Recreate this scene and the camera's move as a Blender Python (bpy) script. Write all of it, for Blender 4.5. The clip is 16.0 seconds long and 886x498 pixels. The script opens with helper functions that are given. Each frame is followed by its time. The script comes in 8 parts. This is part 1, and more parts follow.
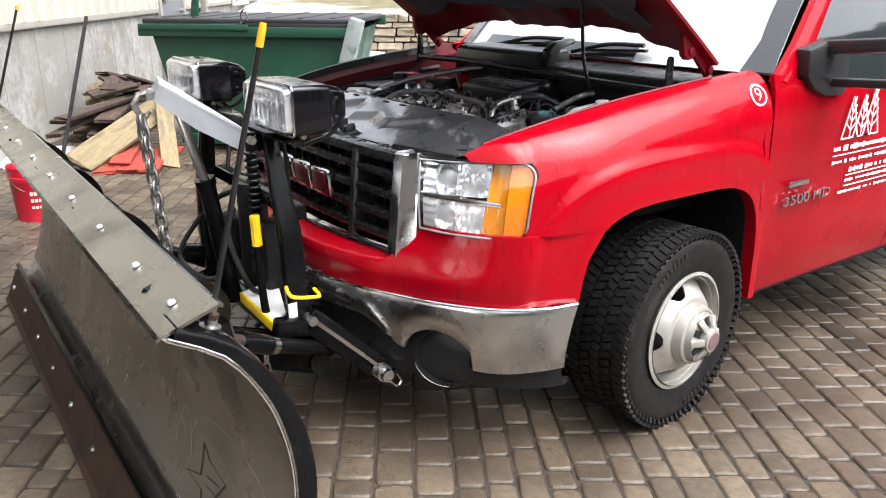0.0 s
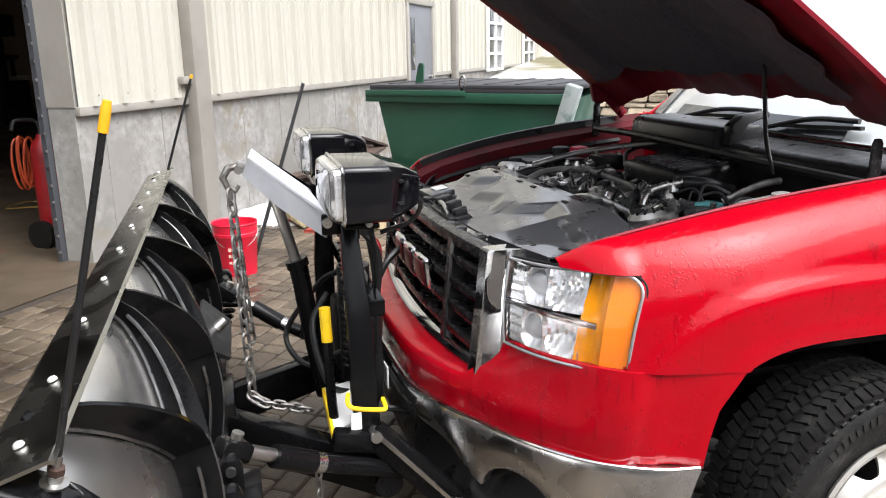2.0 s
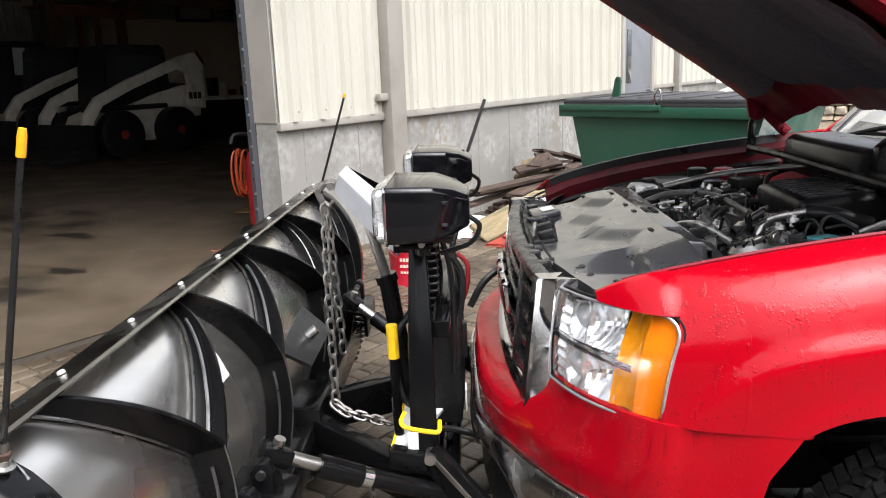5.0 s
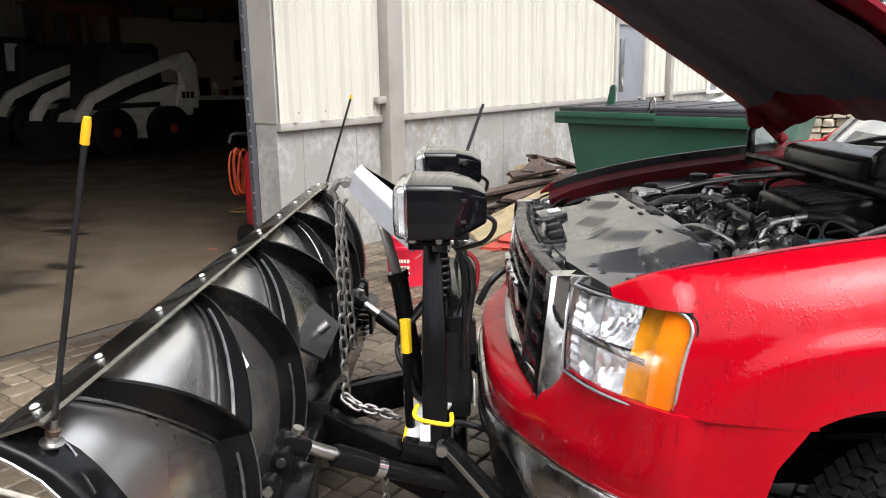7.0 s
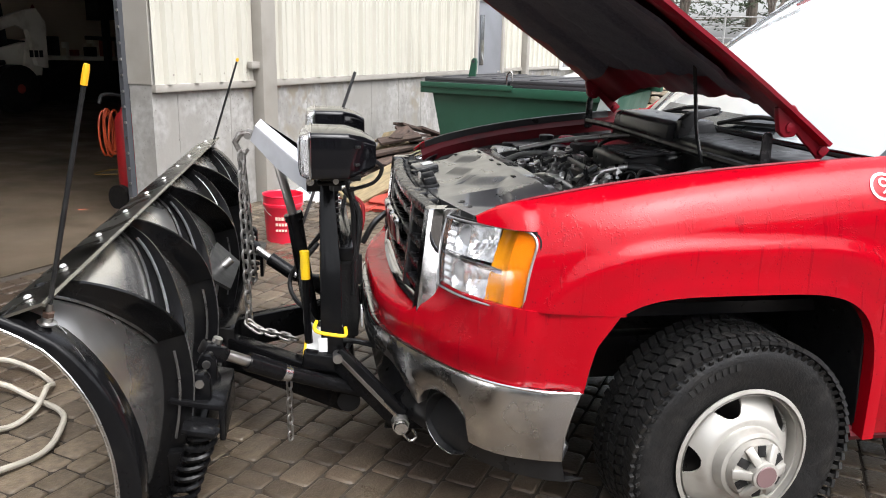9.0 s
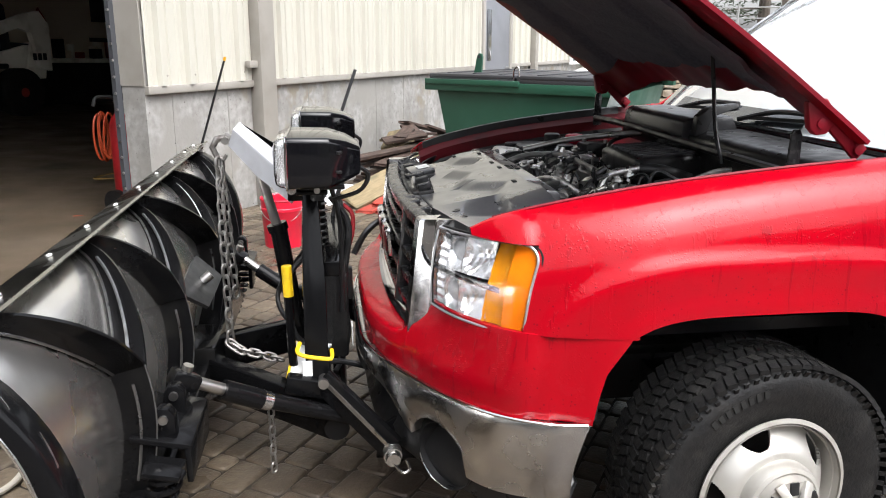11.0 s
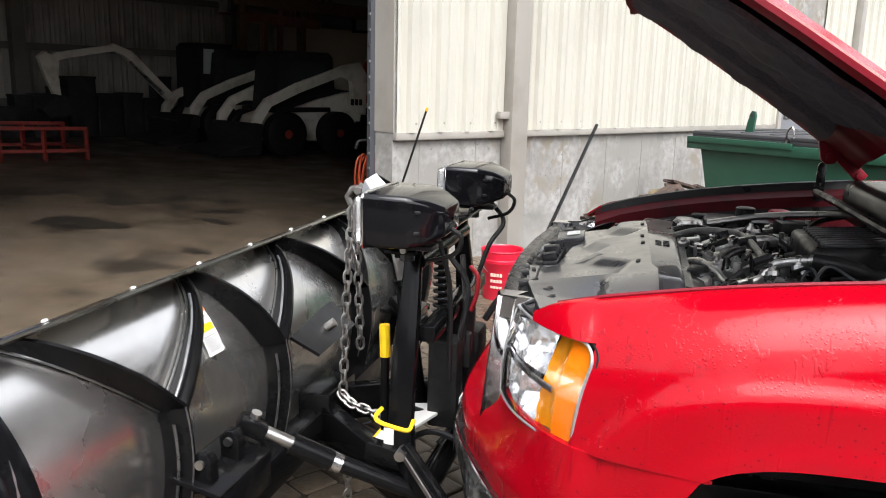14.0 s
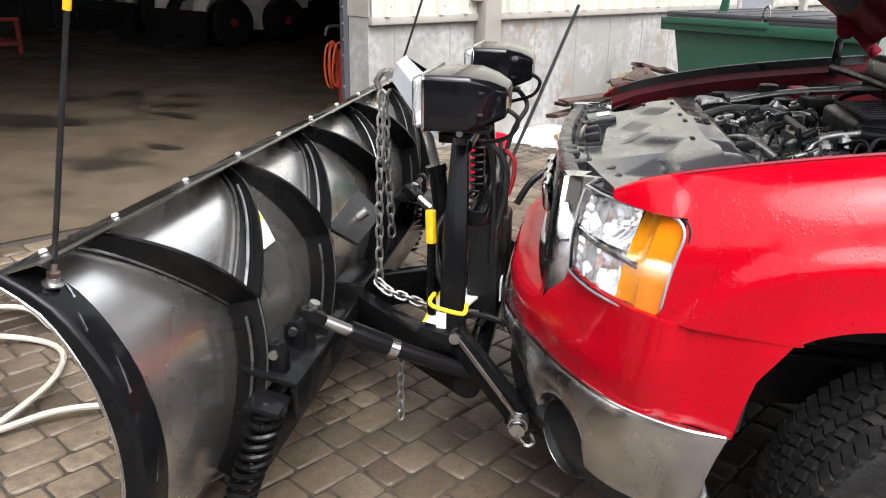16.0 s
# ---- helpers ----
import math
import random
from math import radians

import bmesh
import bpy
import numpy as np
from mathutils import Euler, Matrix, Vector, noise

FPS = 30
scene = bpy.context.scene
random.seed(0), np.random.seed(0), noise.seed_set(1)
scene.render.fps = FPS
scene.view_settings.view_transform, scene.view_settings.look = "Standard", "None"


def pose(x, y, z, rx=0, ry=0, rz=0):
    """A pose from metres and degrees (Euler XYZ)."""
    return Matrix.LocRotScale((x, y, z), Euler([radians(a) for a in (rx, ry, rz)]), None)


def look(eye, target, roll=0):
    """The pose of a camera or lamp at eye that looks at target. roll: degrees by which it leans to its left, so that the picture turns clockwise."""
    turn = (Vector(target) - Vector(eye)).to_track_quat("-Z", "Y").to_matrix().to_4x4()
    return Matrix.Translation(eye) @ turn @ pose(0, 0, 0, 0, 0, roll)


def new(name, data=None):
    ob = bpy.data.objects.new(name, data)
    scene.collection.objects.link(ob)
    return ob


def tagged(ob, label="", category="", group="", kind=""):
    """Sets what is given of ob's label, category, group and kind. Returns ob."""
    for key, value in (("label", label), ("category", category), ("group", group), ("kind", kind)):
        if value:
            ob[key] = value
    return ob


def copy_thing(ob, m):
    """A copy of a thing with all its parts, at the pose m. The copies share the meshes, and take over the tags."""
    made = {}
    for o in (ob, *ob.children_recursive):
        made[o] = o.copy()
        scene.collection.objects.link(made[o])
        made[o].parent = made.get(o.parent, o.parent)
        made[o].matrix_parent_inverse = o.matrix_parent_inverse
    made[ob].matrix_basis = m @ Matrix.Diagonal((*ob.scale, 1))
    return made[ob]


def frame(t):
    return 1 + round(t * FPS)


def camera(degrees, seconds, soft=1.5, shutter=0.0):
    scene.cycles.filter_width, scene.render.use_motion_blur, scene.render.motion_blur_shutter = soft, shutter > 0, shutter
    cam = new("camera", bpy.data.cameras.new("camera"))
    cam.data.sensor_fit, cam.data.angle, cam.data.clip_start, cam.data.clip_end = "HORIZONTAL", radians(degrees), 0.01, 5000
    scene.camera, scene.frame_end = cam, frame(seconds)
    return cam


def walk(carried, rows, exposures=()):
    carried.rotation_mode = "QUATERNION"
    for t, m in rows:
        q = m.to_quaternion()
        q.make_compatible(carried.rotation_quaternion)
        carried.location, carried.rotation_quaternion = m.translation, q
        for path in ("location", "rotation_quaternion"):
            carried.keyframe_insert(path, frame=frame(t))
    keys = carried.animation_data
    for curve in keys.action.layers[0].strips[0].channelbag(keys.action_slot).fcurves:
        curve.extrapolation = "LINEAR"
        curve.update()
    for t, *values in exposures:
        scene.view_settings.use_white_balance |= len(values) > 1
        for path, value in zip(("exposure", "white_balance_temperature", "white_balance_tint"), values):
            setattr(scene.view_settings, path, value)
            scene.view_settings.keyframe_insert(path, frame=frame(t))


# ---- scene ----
cam = camera(59.2, 16.0, soft=1.0)
METRES, EYE, TILT, LEAN, TURN = 3.256, 1.514, 0.0, 0.0, -35.0
ROWS = [
    (0.0, 0.0, 0.0, 0.0, 0.03, -18.88, -0.09),
    (0.5, 0.0506, 0.0138, 0.0027, 6.6, -17.58, 0.48),
    (1.0, 0.1008, 0.0307, 0.0067, 10.41, -15.38, 2.42),
    (1.5, 0.1177, 0.0876, -0.001, 16.27, -14.5, 4.51),
    (2.0, 0.1283, 0.1656, -0.0027, 19.45, -14.3, 0.84),
    (2.5, 0.1573, 0.2009, -0.0051, 22.63, -14.27, 0.39),
    (3.0, 0.2125, 0.2295, -0.0017, 36.59, -13.49, -0.76),
    (3.5, 0.2289, 0.2443, -0.0039, 40.94, -14.0, 1.36),
    (4.0, 0.2303, 0.2465, -0.0034, 42.91, -14.02, 2.21),
    (4.5, 0.2453, 0.2506, -0.0018, 37.4, -13.26, 2.81),
    (7.0, 0.2394, 0.2163, -0.0036, 36.06, -12.57, 0.88),
    (7.5, 0.225, 0.1618, -0.0064, 32.58, -13.36, -0.64),
    (8.0, 0.2421, 0.1206, -0.0041, 25.81, -14.62, -1.74),
    (8.5, 0.2801, 0.1004, -0.0063, 24.74, -14.33, -1.92),
    (9.0, 0.294, 0.083, -0.0051, 26.17, -14.57, -1.21),
    (9.5, 0.2954, 0.0772, -0.0034, 26.1, -13.15, -0.41),
    (12.0, 0.3108, 0.2544, -0.011, 29.82, -15.76, 0.63),
    (12.5, 0.3532, 0.299, -0.0112, 40.07, -15.49, 2.64),
    (13.0, 0.3751, 0.3219, -0.0061, 48.82, -14.59, 3.08),
    (13.5, 0.3769, 0.3221, -0.0013, 50.21, -11.65, 0.6),
    (14.0, 0.3765, 0.3227, -0.0024, 49.64, -11.55, -1.46),
    (14.5, 0.3751, 0.3176, -0.0086, 50.55, -12.85, -1.2),
    (15.0, 0.3704, 0.3096, -0.0071, 53.44, -14.39, -0.19),
    (15.5, 0.3404, 0.2868, -0.0108, 50.42, -17.1, -1.85),
    (16.0, 0.3086, 0.2553, -0.0126, 45.1, -19.36, -0.88),
]
walk(cam, [(t, pose(-1.223, -2.644, EYE, TILT, LEAN, TURN) @ pose(METRES * x, METRES * y, METRES * z, 90 + pitch, roll, yaw)) for t, x, y, z, yaw, pitch, roll in ROWS],
     exposures=[(0.0, 1.82, 6340, 11), (1.0, 1.9, 6340, 11), (1.6, 1.62, 6340, 11), (9.5, 1.6, 6340, 11), (12.0, 1.68, 6340, 11), (15.0, 1.64, 6340, 11), (16.0, 1.86, 6340, 11)])

# world: overcast sky, soft light from high up
world = bpy.data.worlds.new("overcast_sky")
scene.world = world
world.use_nodes = True
wn = world.node_tree
wn.nodes.clear()
sky = wn.nodes.new("ShaderNodeTexSky")
sky.sky_type, sky.sun_disc = "NISHITA", False
sky.sun_elevation, sky.sun_rotation = radians(60), radians(149)
sky.dust_density, sky.air_density = 4.0, 1.0
cloud = wn.nodes.new("ShaderNodeHueSaturation")
cloud.inputs["Saturation"].default_value = 0.19
back = wn.nodes.new("ShaderNodeBackground")
back.inputs["Strength"].default_value = 0.15
wout = wn.nodes.new("ShaderNodeOutputWorld")
wn.links.new(sky.outputs[0], cloud.inputs["Color"])
wn.links.new(cloud.outputs[0], back.inputs["Color"])
wn.links.new(back.outputs[0], wout.inputs["Surface"])

sun = new("sun", bpy.data.lights.new("sun", "SUN"))
sun.data.energy, sun.data.angle, sun.data.color = 1.3, radians(60), (1.0, 0.98, 0.965)
sun.matrix_world = look((0, 0, 30), (-9, 15, 0))
scene.view_settings.exposure = 1.5

# ground falls gently towards the back of the truck
def gz(x):
    return 0.011 - 0.032 * x


WA = radians(57.5)                       # direction of the building's front wall
WU, WN = Vector((math.cos(WA), math.sin(WA), 0)), Vector((math.sin(WA), -math.cos(WA), 0))
WP = Vector((-1.550, 3.390, 0))          # corner of the wall beside the big door


def wl(s, d=0.0, z=0.0):
    """A point s metres along the front wall, d metres outside it."""
    return WP + WU * s + WN * d + Vector((0, 0, z))

# ---- materials ----
def material(name, colour, rough=0.5, metal=0.0, grain=None, grain_scale=60.0, spots=None, spot_scale=6.0, spot_range=(0.5, 0.7), bump=0.0,
             bump_scale=80.0, coat=0.0, rough_var=0.0, island=0.0, random_ob=0.0, stretch=(1, 1, 1), trans=0.0, ior=1.45, spec=0.5, placed=False):
    """A node material: a base colour, a fine grain towards a second colour, larger stains towards a third, bump and varied roughness."""
    m = bpy.data.materials.new(name)
    m.use_nodes = True
    nt = m.node_tree
    b = nt.nodes["Principled BSDF"]
    L = nt.links.new
    b.inputs["Roughness"].default_value = rough
    b.inputs["Metallic"].default_value = metal
    b.inputs["Coat Weight"].default_value = coat
    b.inputs["Coat Roughness"].default_value = 0.06
    b.inputs["Transmission Weight"].default_value = trans
    b.inputs["IOR"].default_value = ior
    b.inputs["Specular IOR Level"].default_value = spec
    tc = nt.nodes.new("ShaderNodeTexCoord")
    mp = nt.nodes.new("ShaderNodeMapping")
    mp.inputs["Scale"].default_value = stretch
    if placed:
        L(nt.nodes.new("ShaderNodeNewGeometry").outputs["Position"], mp.inputs["Vector"])
    else:
        L(tc.outputs["Object"], mp.inputs["Vector"])
    col = None

    def noise_tex(scale, detail=6.0):
        n = nt.nodes.new("ShaderNodeTexNoise")
        n.inputs["Scale"].default_value, n.inputs["Detail"].default_value = scale, detail
        L(mp.outputs[0], n.inputs["Vector"])
        return n

    def mix(fac, a, c):
        x = nt.nodes.new("ShaderNodeMix")
        x.data_type = "RGBA"
        if fac is not None:
            L(fac, x.inputs[0])
        for sock, v in ((x.inputs[6], a), (x.inputs[7], c)):
            if isinstance(v, tuple):
                sock.default_value = (*v, 1.0)
            else:
                L(v, sock)
        return x.outputs[2]

    def ramp(fac, lo, hi):
        r = nt.nodes.new("ShaderNodeMapRange")
        r.inputs["From Min"].default_value, r.inputs["From Max"].default_value = lo, hi
        L(fac, r.inputs["Value"])
        return r.outputs[0]

    col = colour
    if grain:
        col = mix(ramp(noise_tex(grain_scale).outputs["Fac"], 0.35, 0.65), col, grain)
    if spots:
        col = mix(ramp(noise_tex(spot_scale, 9.0).outputs["Fac"], *spot_range), col, spots)
    for amount, kind in ((island, "island"), (random_ob, "object")):
        if amount:
            src = nt.nodes.new("ShaderNodeNewGeometry" if kind == "island" else "ShaderNodeObjectInfo")
            h = nt.nodes.new("ShaderNodeHueSaturation")
            L(ramp(src.outputs["Random Per Island" if kind == "island" else "Random"], 0, 1), h.inputs["Value"])
            h.inputs["Value"].links[0].from_node.inputs["To Min"].default_value = 1 - amount
            h.inputs["Value"].links[0].from_node.inputs["To Max"].default_value = 1 + amount
            if isinstance(col, tuple):
                h.inputs["Color"].default_value = (*col, 1)
            else:
                L(col, h.inputs["Color"])
            col = h.outputs[0]
    if isinstance(col, tuple):
        b.inputs["Base Color"].default_value = (*col, 1)
    else:
        L(col, b.inputs["Base Color"])
    if rough_var:
        r = nt.nodes.new("ShaderNodeMapRange")
        r.inputs["From Min"].default_value, r.inputs["From Max"].default_value = 0.3, 0.7
        r.inputs["To Min"].default_value, r.inputs["To Max"].default_value = max(0.02, rough - rough_var), min(1, rough + rough_var)
        L(noise_tex(spot_scale * 1.7, 5).outputs["Fac"], r.inputs["Value"])
        L(r.outputs[0], b.inputs["Roughness"])
    if bump:
        bp = nt.nodes.new("ShaderNodeBump")
        bp.inputs["Strength"].default_value, bp.inputs["Distance"].default_value = bump, 0.004
        L(noise_tex(bump_scale, 4).outputs["Fac"], bp.inputs["Height"])
        L(bp.outputs[0], b.inputs["Normal"])
    return m


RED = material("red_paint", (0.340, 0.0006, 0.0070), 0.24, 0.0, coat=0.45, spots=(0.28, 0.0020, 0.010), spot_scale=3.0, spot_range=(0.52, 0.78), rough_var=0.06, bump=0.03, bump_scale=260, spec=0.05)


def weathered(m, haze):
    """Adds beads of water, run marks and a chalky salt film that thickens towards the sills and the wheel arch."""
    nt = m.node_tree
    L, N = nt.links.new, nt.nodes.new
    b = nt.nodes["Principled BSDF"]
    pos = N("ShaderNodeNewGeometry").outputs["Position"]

    def tex(kind, scale, stretch=(1, 1, 1), out="Fac"):
        mp = N("ShaderNodeMapping")
        mp.inputs["Scale"].default_value = stretch
        L(pos, mp.inputs["Vector"])
        n = N(kind)
        n.inputs["Scale"].default_value = scale
        L(mp.outputs[0], n.inputs["Vector"])
        return n.outputs[out]

    def remap(v, lo, hi, a=0.0, c=1.0):
        r = N("ShaderNodeMapRange")
        for k, x in zip(("From Min", "From Max", "To Min", "To Max"), (lo, hi, a, c)):
            r.inputs[k].default_value = x
        L(v, r.inputs["Value"])
        return r.outputs[0]

    def times(p, q):
        x = N("ShaderNodeMath")
        x.operation = "MULTIPLY"
        for i, v in enumerate((p, q)):
            if isinstance(v, float):
                x.inputs[i].default_value = v
            else:
                L(v, x.inputs[i])
        return x.outputs[0]

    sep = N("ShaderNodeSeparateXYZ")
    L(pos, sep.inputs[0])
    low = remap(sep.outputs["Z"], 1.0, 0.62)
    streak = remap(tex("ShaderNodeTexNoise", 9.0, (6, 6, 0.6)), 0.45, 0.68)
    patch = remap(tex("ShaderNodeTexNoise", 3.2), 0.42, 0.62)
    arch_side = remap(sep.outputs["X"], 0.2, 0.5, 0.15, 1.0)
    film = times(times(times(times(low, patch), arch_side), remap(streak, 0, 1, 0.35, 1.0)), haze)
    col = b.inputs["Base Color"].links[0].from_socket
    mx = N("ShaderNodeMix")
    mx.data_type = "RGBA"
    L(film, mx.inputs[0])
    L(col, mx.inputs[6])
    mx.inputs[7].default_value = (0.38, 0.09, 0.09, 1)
    # fine dark specks for the look of water drops, painted into the colour
    dots = remap(tex("ShaderNodeTexVoronoi", 72.0, out="Distance"), 0.2, 0.12)
    many = remap(tex("ShaderNodeTexNoise", 8.0), 0.46, 0.56)
    mx2 = N("ShaderNodeMix")
    mx2.data_type = "RGBA"
    L(times(times(dots, many), 0.8), mx2.inputs[0])
    L(mx.outputs[2], mx2.inputs[6])
    mx2.inputs[7].default_value = (0.14, 0.004, 0.01, 1)
    # dark wet trails of water that ran down the paint
    trails = times(remap(tex("ShaderNodeTexNoise", 7.0, (9, 9, 0.35)), 0.61, 0.66), remap(tex("ShaderNodeTexNoise", 2.6), 0.5, 0.6))
    mx3 = N("ShaderNodeMix")
    mx3.data_type = "RGBA"
    L(times(trails, 0.45), mx3.inputs[0])
    L(mx2.outputs[2], mx3.inputs[6])
    mx3.inputs[7].default_value = (0.17, 0.001, 0.006, 1)
    L(mx3.outputs[2], b.inputs["Base Color"])
    beads = remap(tex("ShaderNodeTexVoronoi", 130.0, out="Distance"), 0.35, 0.1)
    runs = times(remap(tex("ShaderNodeTexNoise", 7.0, (9, 9, 0.35)), 0.62, 0.66), 0.6)
    h = N("ShaderNodeMath")
    L(times(beads, remap(tex("ShaderNodeTexNoise", 14.0), 0.46, 0.6)), h.inputs[0])
    L(runs, h.inputs[1])
    bp = N("ShaderNodeBump")
    bp.inputs["Strength"].default_value, bp.inputs["Distance"].default_value = 0.35, 0.0016
    L(h.outputs[0], bp.inputs["Height"])
    L(b.inputs["Normal"].links[0].from_socket, bp.inputs["Normal"])
    L(bp.outputs[0], b.inputs["Normal"])
    L(bp.outputs[0], b.inputs["Coat Normal"])
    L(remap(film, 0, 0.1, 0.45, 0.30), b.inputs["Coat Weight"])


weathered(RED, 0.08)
GRILLE_BLACK = material("grille_plastic", (0.016, 0.016, 0.017), 0.26, spots=(0.035, 0.035, 0.035), spot_scale=14, spot_range=(0.55, 0.8), rough_var=0.08, spec=0.4)
RED_IN = material("red_underside", (0.165, 0.005, 0.013), 0.45, spots=(0.11, 0.007, 0.01), spot_scale=9, spec=0.25)
BLACK = material("black_powder_coat", (0.0042, 0.0042, 0.0046), 0.15, grain=(0.005, 0.005, 0.0054), grain_scale=90, spots=(0.014, 0.0135, 0.012), spot_scale=7,
                 spot_range=(0.6, 0.85), rough_var=0.06, bump=0.03, spec=0.18)
PLASTIC = material("grey_black_plastic", (0.022, 0.0225, 0.025), 0.3, grain=(0.03, 0.03, 0.031), grain_scale=120, rough_var=0.04, bump=0.06, bump_scale=300, spec=0.45)
DARK = material("engine_black", (0.013, 0.013, 0.0135), 0.4, spots=(0.03, 0.028, 0.026), spot_scale=12, spot_range=(0.55, 0.8), rough_var=0.15, spec=0.35)
RUBBER = material("rubber", (0.007, 0.007, 0.0072), 0.5, grain=(0.013, 0.0125, 0.012), grain_scale=50, spots=(0.03, 0.028, 0.025), spot_scale=11, spot_range=(0.56, 0.8), bump=0.4, bump_scale=120, spec=0.3, rough_var=0.15)
GLOSS_BLACK = material("gloss_black_shell", (0.004, 0.004, 0.005), 0.10, spots=(0.008, 0.008, 0.008), spot_scale=9, spot_range=(0.55, 0.8), rough_var=0.04, spec=0.45)
DULL = material("dull_grey_steel", (0.20, 0.20, 0.20), 0.35, 0.9, spots=(0.10, 0.10, 0.10), spot_scale=20, rough_var=0.1)
BOLT = material("zinc_bolt", (0.72, 0.72, 0.70), 0.4, 0.5)
STEEL = material("bright_steel", (0.5, 0.49, 0.47), 0.33, 1.0, spots=(0.22, 0.21, 0.2), spot_scale=5, spot_range=(0.4, 0.75), rough_var=0.12)
GALV = material("wet_dull_strip", (0.36, 0.35, 0.315), 0.27, 1.0, spots=(0.18, 0.173, 0.155), spot_scale=4, rough_var=0.1)
CHROME = material("chrome", (0.62, 0.62, 0.63), 0.12, 1.0, spots=(0.36, 0.35, 0.34), spot_scale=9, spot_range=(0.5, 0.8), rough_var=0.1)
DIRTY_CHROME = material("salt_hazed_chrome", (0.55, 0.55, 0.55), 0.25, 1.0, spots=(0.30, 0.29, 0.28), spot_scale=5, spot_range=(0.45, 0.75), rough_var=0.12)
MIRROR_CHROME = material("reflector", (0.90, 0.91, 0.92), 0.2, 0.8)
WHITE_RIM = material("white_wheel_paint", (0.44, 0.425, 0.39), 0.36, 0.45, spots=(0.30, 0.27, 0.23), spot_scale=8, spot_range=(0.52, 0.75), coat=0.3)
YELLOW = material("yellow_plastic", (0.85, 0.55, 0.01), 0.4, spots=(0.6, 0.4, 0.03), spot_scale=20)
MB = material("moldboard_rear", (0.90, 0.88, 0.84), 0.26, 0.97, grain=(0.80, 0.78, 0.745), grain_scale=22, spots=(0.70, 0.68, 0.645), spot_scale=1.6, spot_range=(0.25, 0.9), rough_var=0.05, bump=0.02, bump_scale=160)
MB_FRONT = material("moldboard_front", (0.33, 0.31, 0.265), 0.3, 0.55, spots=(0.22, 0.205, 0.17), spot_scale=3, rough_var=0.1)
RUST = material("rusty_cutting_edge", (0.07, 0.042, 0.03), 0.65, 0.3, spots=(0.035, 0.028, 0.024), spot_scale=9, bump=0.3)
CLAD = material("cream_wall_panel", (0.445, 0.43, 0.37), 0.45, spots=(0.405, 0.39, 0.333), spot_scale=1.2, rough_var=0.1)
TRIM = material("taupe_trim", (0.29, 0.272, 0.24), 0.5, spots=(0.245, 0.228, 0.20), spot_scale=3)
DIM_WALL = material("dim_steel_wall", (0.43, 0.40, 0.365), 0.6, spots=(0.30, 0.275, 0.25), spot_scale=1.5)
CONCRETE = material("concrete", (0.34, 0.33, 0.31), 0.85, grain=(0.235, 0.227, 0.212), grain_scale=16, spots=(0.17, 0.163, 0.150), spot_scale=2.6, spot_range=(0.44, 0.70), bump=0.5, bump_scale=40)


def pitted(m):
    """Adds bug holes and warm water stains to cast concrete."""
    nt = m.node_tree
    L, N = nt.links.new, nt.nodes.new
    b = nt.nodes["Principled BSDF"]
    pos = N("ShaderNodeNewGeometry").outputs["Position"]
    col = b.inputs["Base Color"].links[0].from_socket
    for kind, scale, lo, hi, mask_scale, colour in (("ShaderNodeTexNoise", 1.7, 0.5, 0.62, 7.0, (0.21, 0.185, 0.145, 1)),
                                                    ("ShaderNodeTexVoronoi", 19.0, 0.15, 0.08, 2.2, (0.10, 0.092, 0.08, 1)),
                                                    ("ShaderNodeTexVoronoi", 41.0, 0.20, 0.12, 3.1, (0.15, 0.14, 0.125, 1)),
                                                    ("ShaderNodeTexNoise", 0.8, 0.48, 0.60, 2.0, (0.235, 0.225, 0.205, 1))):
        t, k = N(kind), N("ShaderNodeTexNoise")
        t.inputs["Scale"].default_value, k.inputs["Scale"].default_value = scale, mask_scale
        L(pos, t.inputs["Vector"])
        L(pos, k.inputs["Vector"])
        r, q, x = N("ShaderNodeMapRange"), N("ShaderNodeMapRange"), N("ShaderNodeMath")
        r.inputs["From Min"].default_value, r.inputs["From Max"].default_value = lo, hi
        q.inputs["From Min"].default_value, q.inputs["From Max"].default_value = 0.44, 0.56
        L(t.outputs["Fac" if kind.endswith("Noise") else "Distance"], r.inputs["Value"])
        L(k.outputs["Fac"], q.inputs["Value"])
        x.operation = "MULTIPLY"
        L(r.outputs[0], x.inputs[0])
        L(q.outputs[0], x.inputs[1])
        mx = N("ShaderNodeMix")
        mx.data_type = "RGBA"
        L(x.outputs[0], mx.inputs[0])
        L(col, mx.inputs[6])
        mx.inputs[7].default_value = colour
        col = mx.outputs[2]
    L(col, b.inputs["Base Color"])


pitted(CONCRETE)
SLAB = material("stained_slab", (0.088, 0.067, 0.046), 0.44, grain=(0.060, 0.046, 0.031), grain_scale=4, spots=(0.024, 0.019, 0.014), spot_scale=1.3, spot_range=(0.58, 0.67), rough_var=0.16, bump=0.15)
PAVER = material("wet_paver", (0.130, 0.102, 0.070), 0.42, grain=(0.085, 0.066, 0.046), grain_scale=35, spots=(0.036, 0.025, 0.017), spot_scale=1.1, spot_range=(0.40, 0.64), bump=0.7, bump_scale=90, rough_var=0.2, random_ob=0.34, placed=True, spec=0.42)
PAVER_J = material("wet_paver_field", (0.130, 0.102, 0.070), 0.42, grain=(0.085, 0.066, 0.046), grain_scale=35, spots=(0.036, 0.025, 0.017), spot_scale=1.1, spot_range=(0.40, 0.64), bump=0.7, bump_scale=90, rough_var=0.2, island=0.34, placed=True, spec=0.42)
SAND = material("joint_sand", (0.040, 0.031, 0.022), 0.9, grain=(0.022, 0.017, 0.012), grain_scale=40, bump=0.4, placed=True)
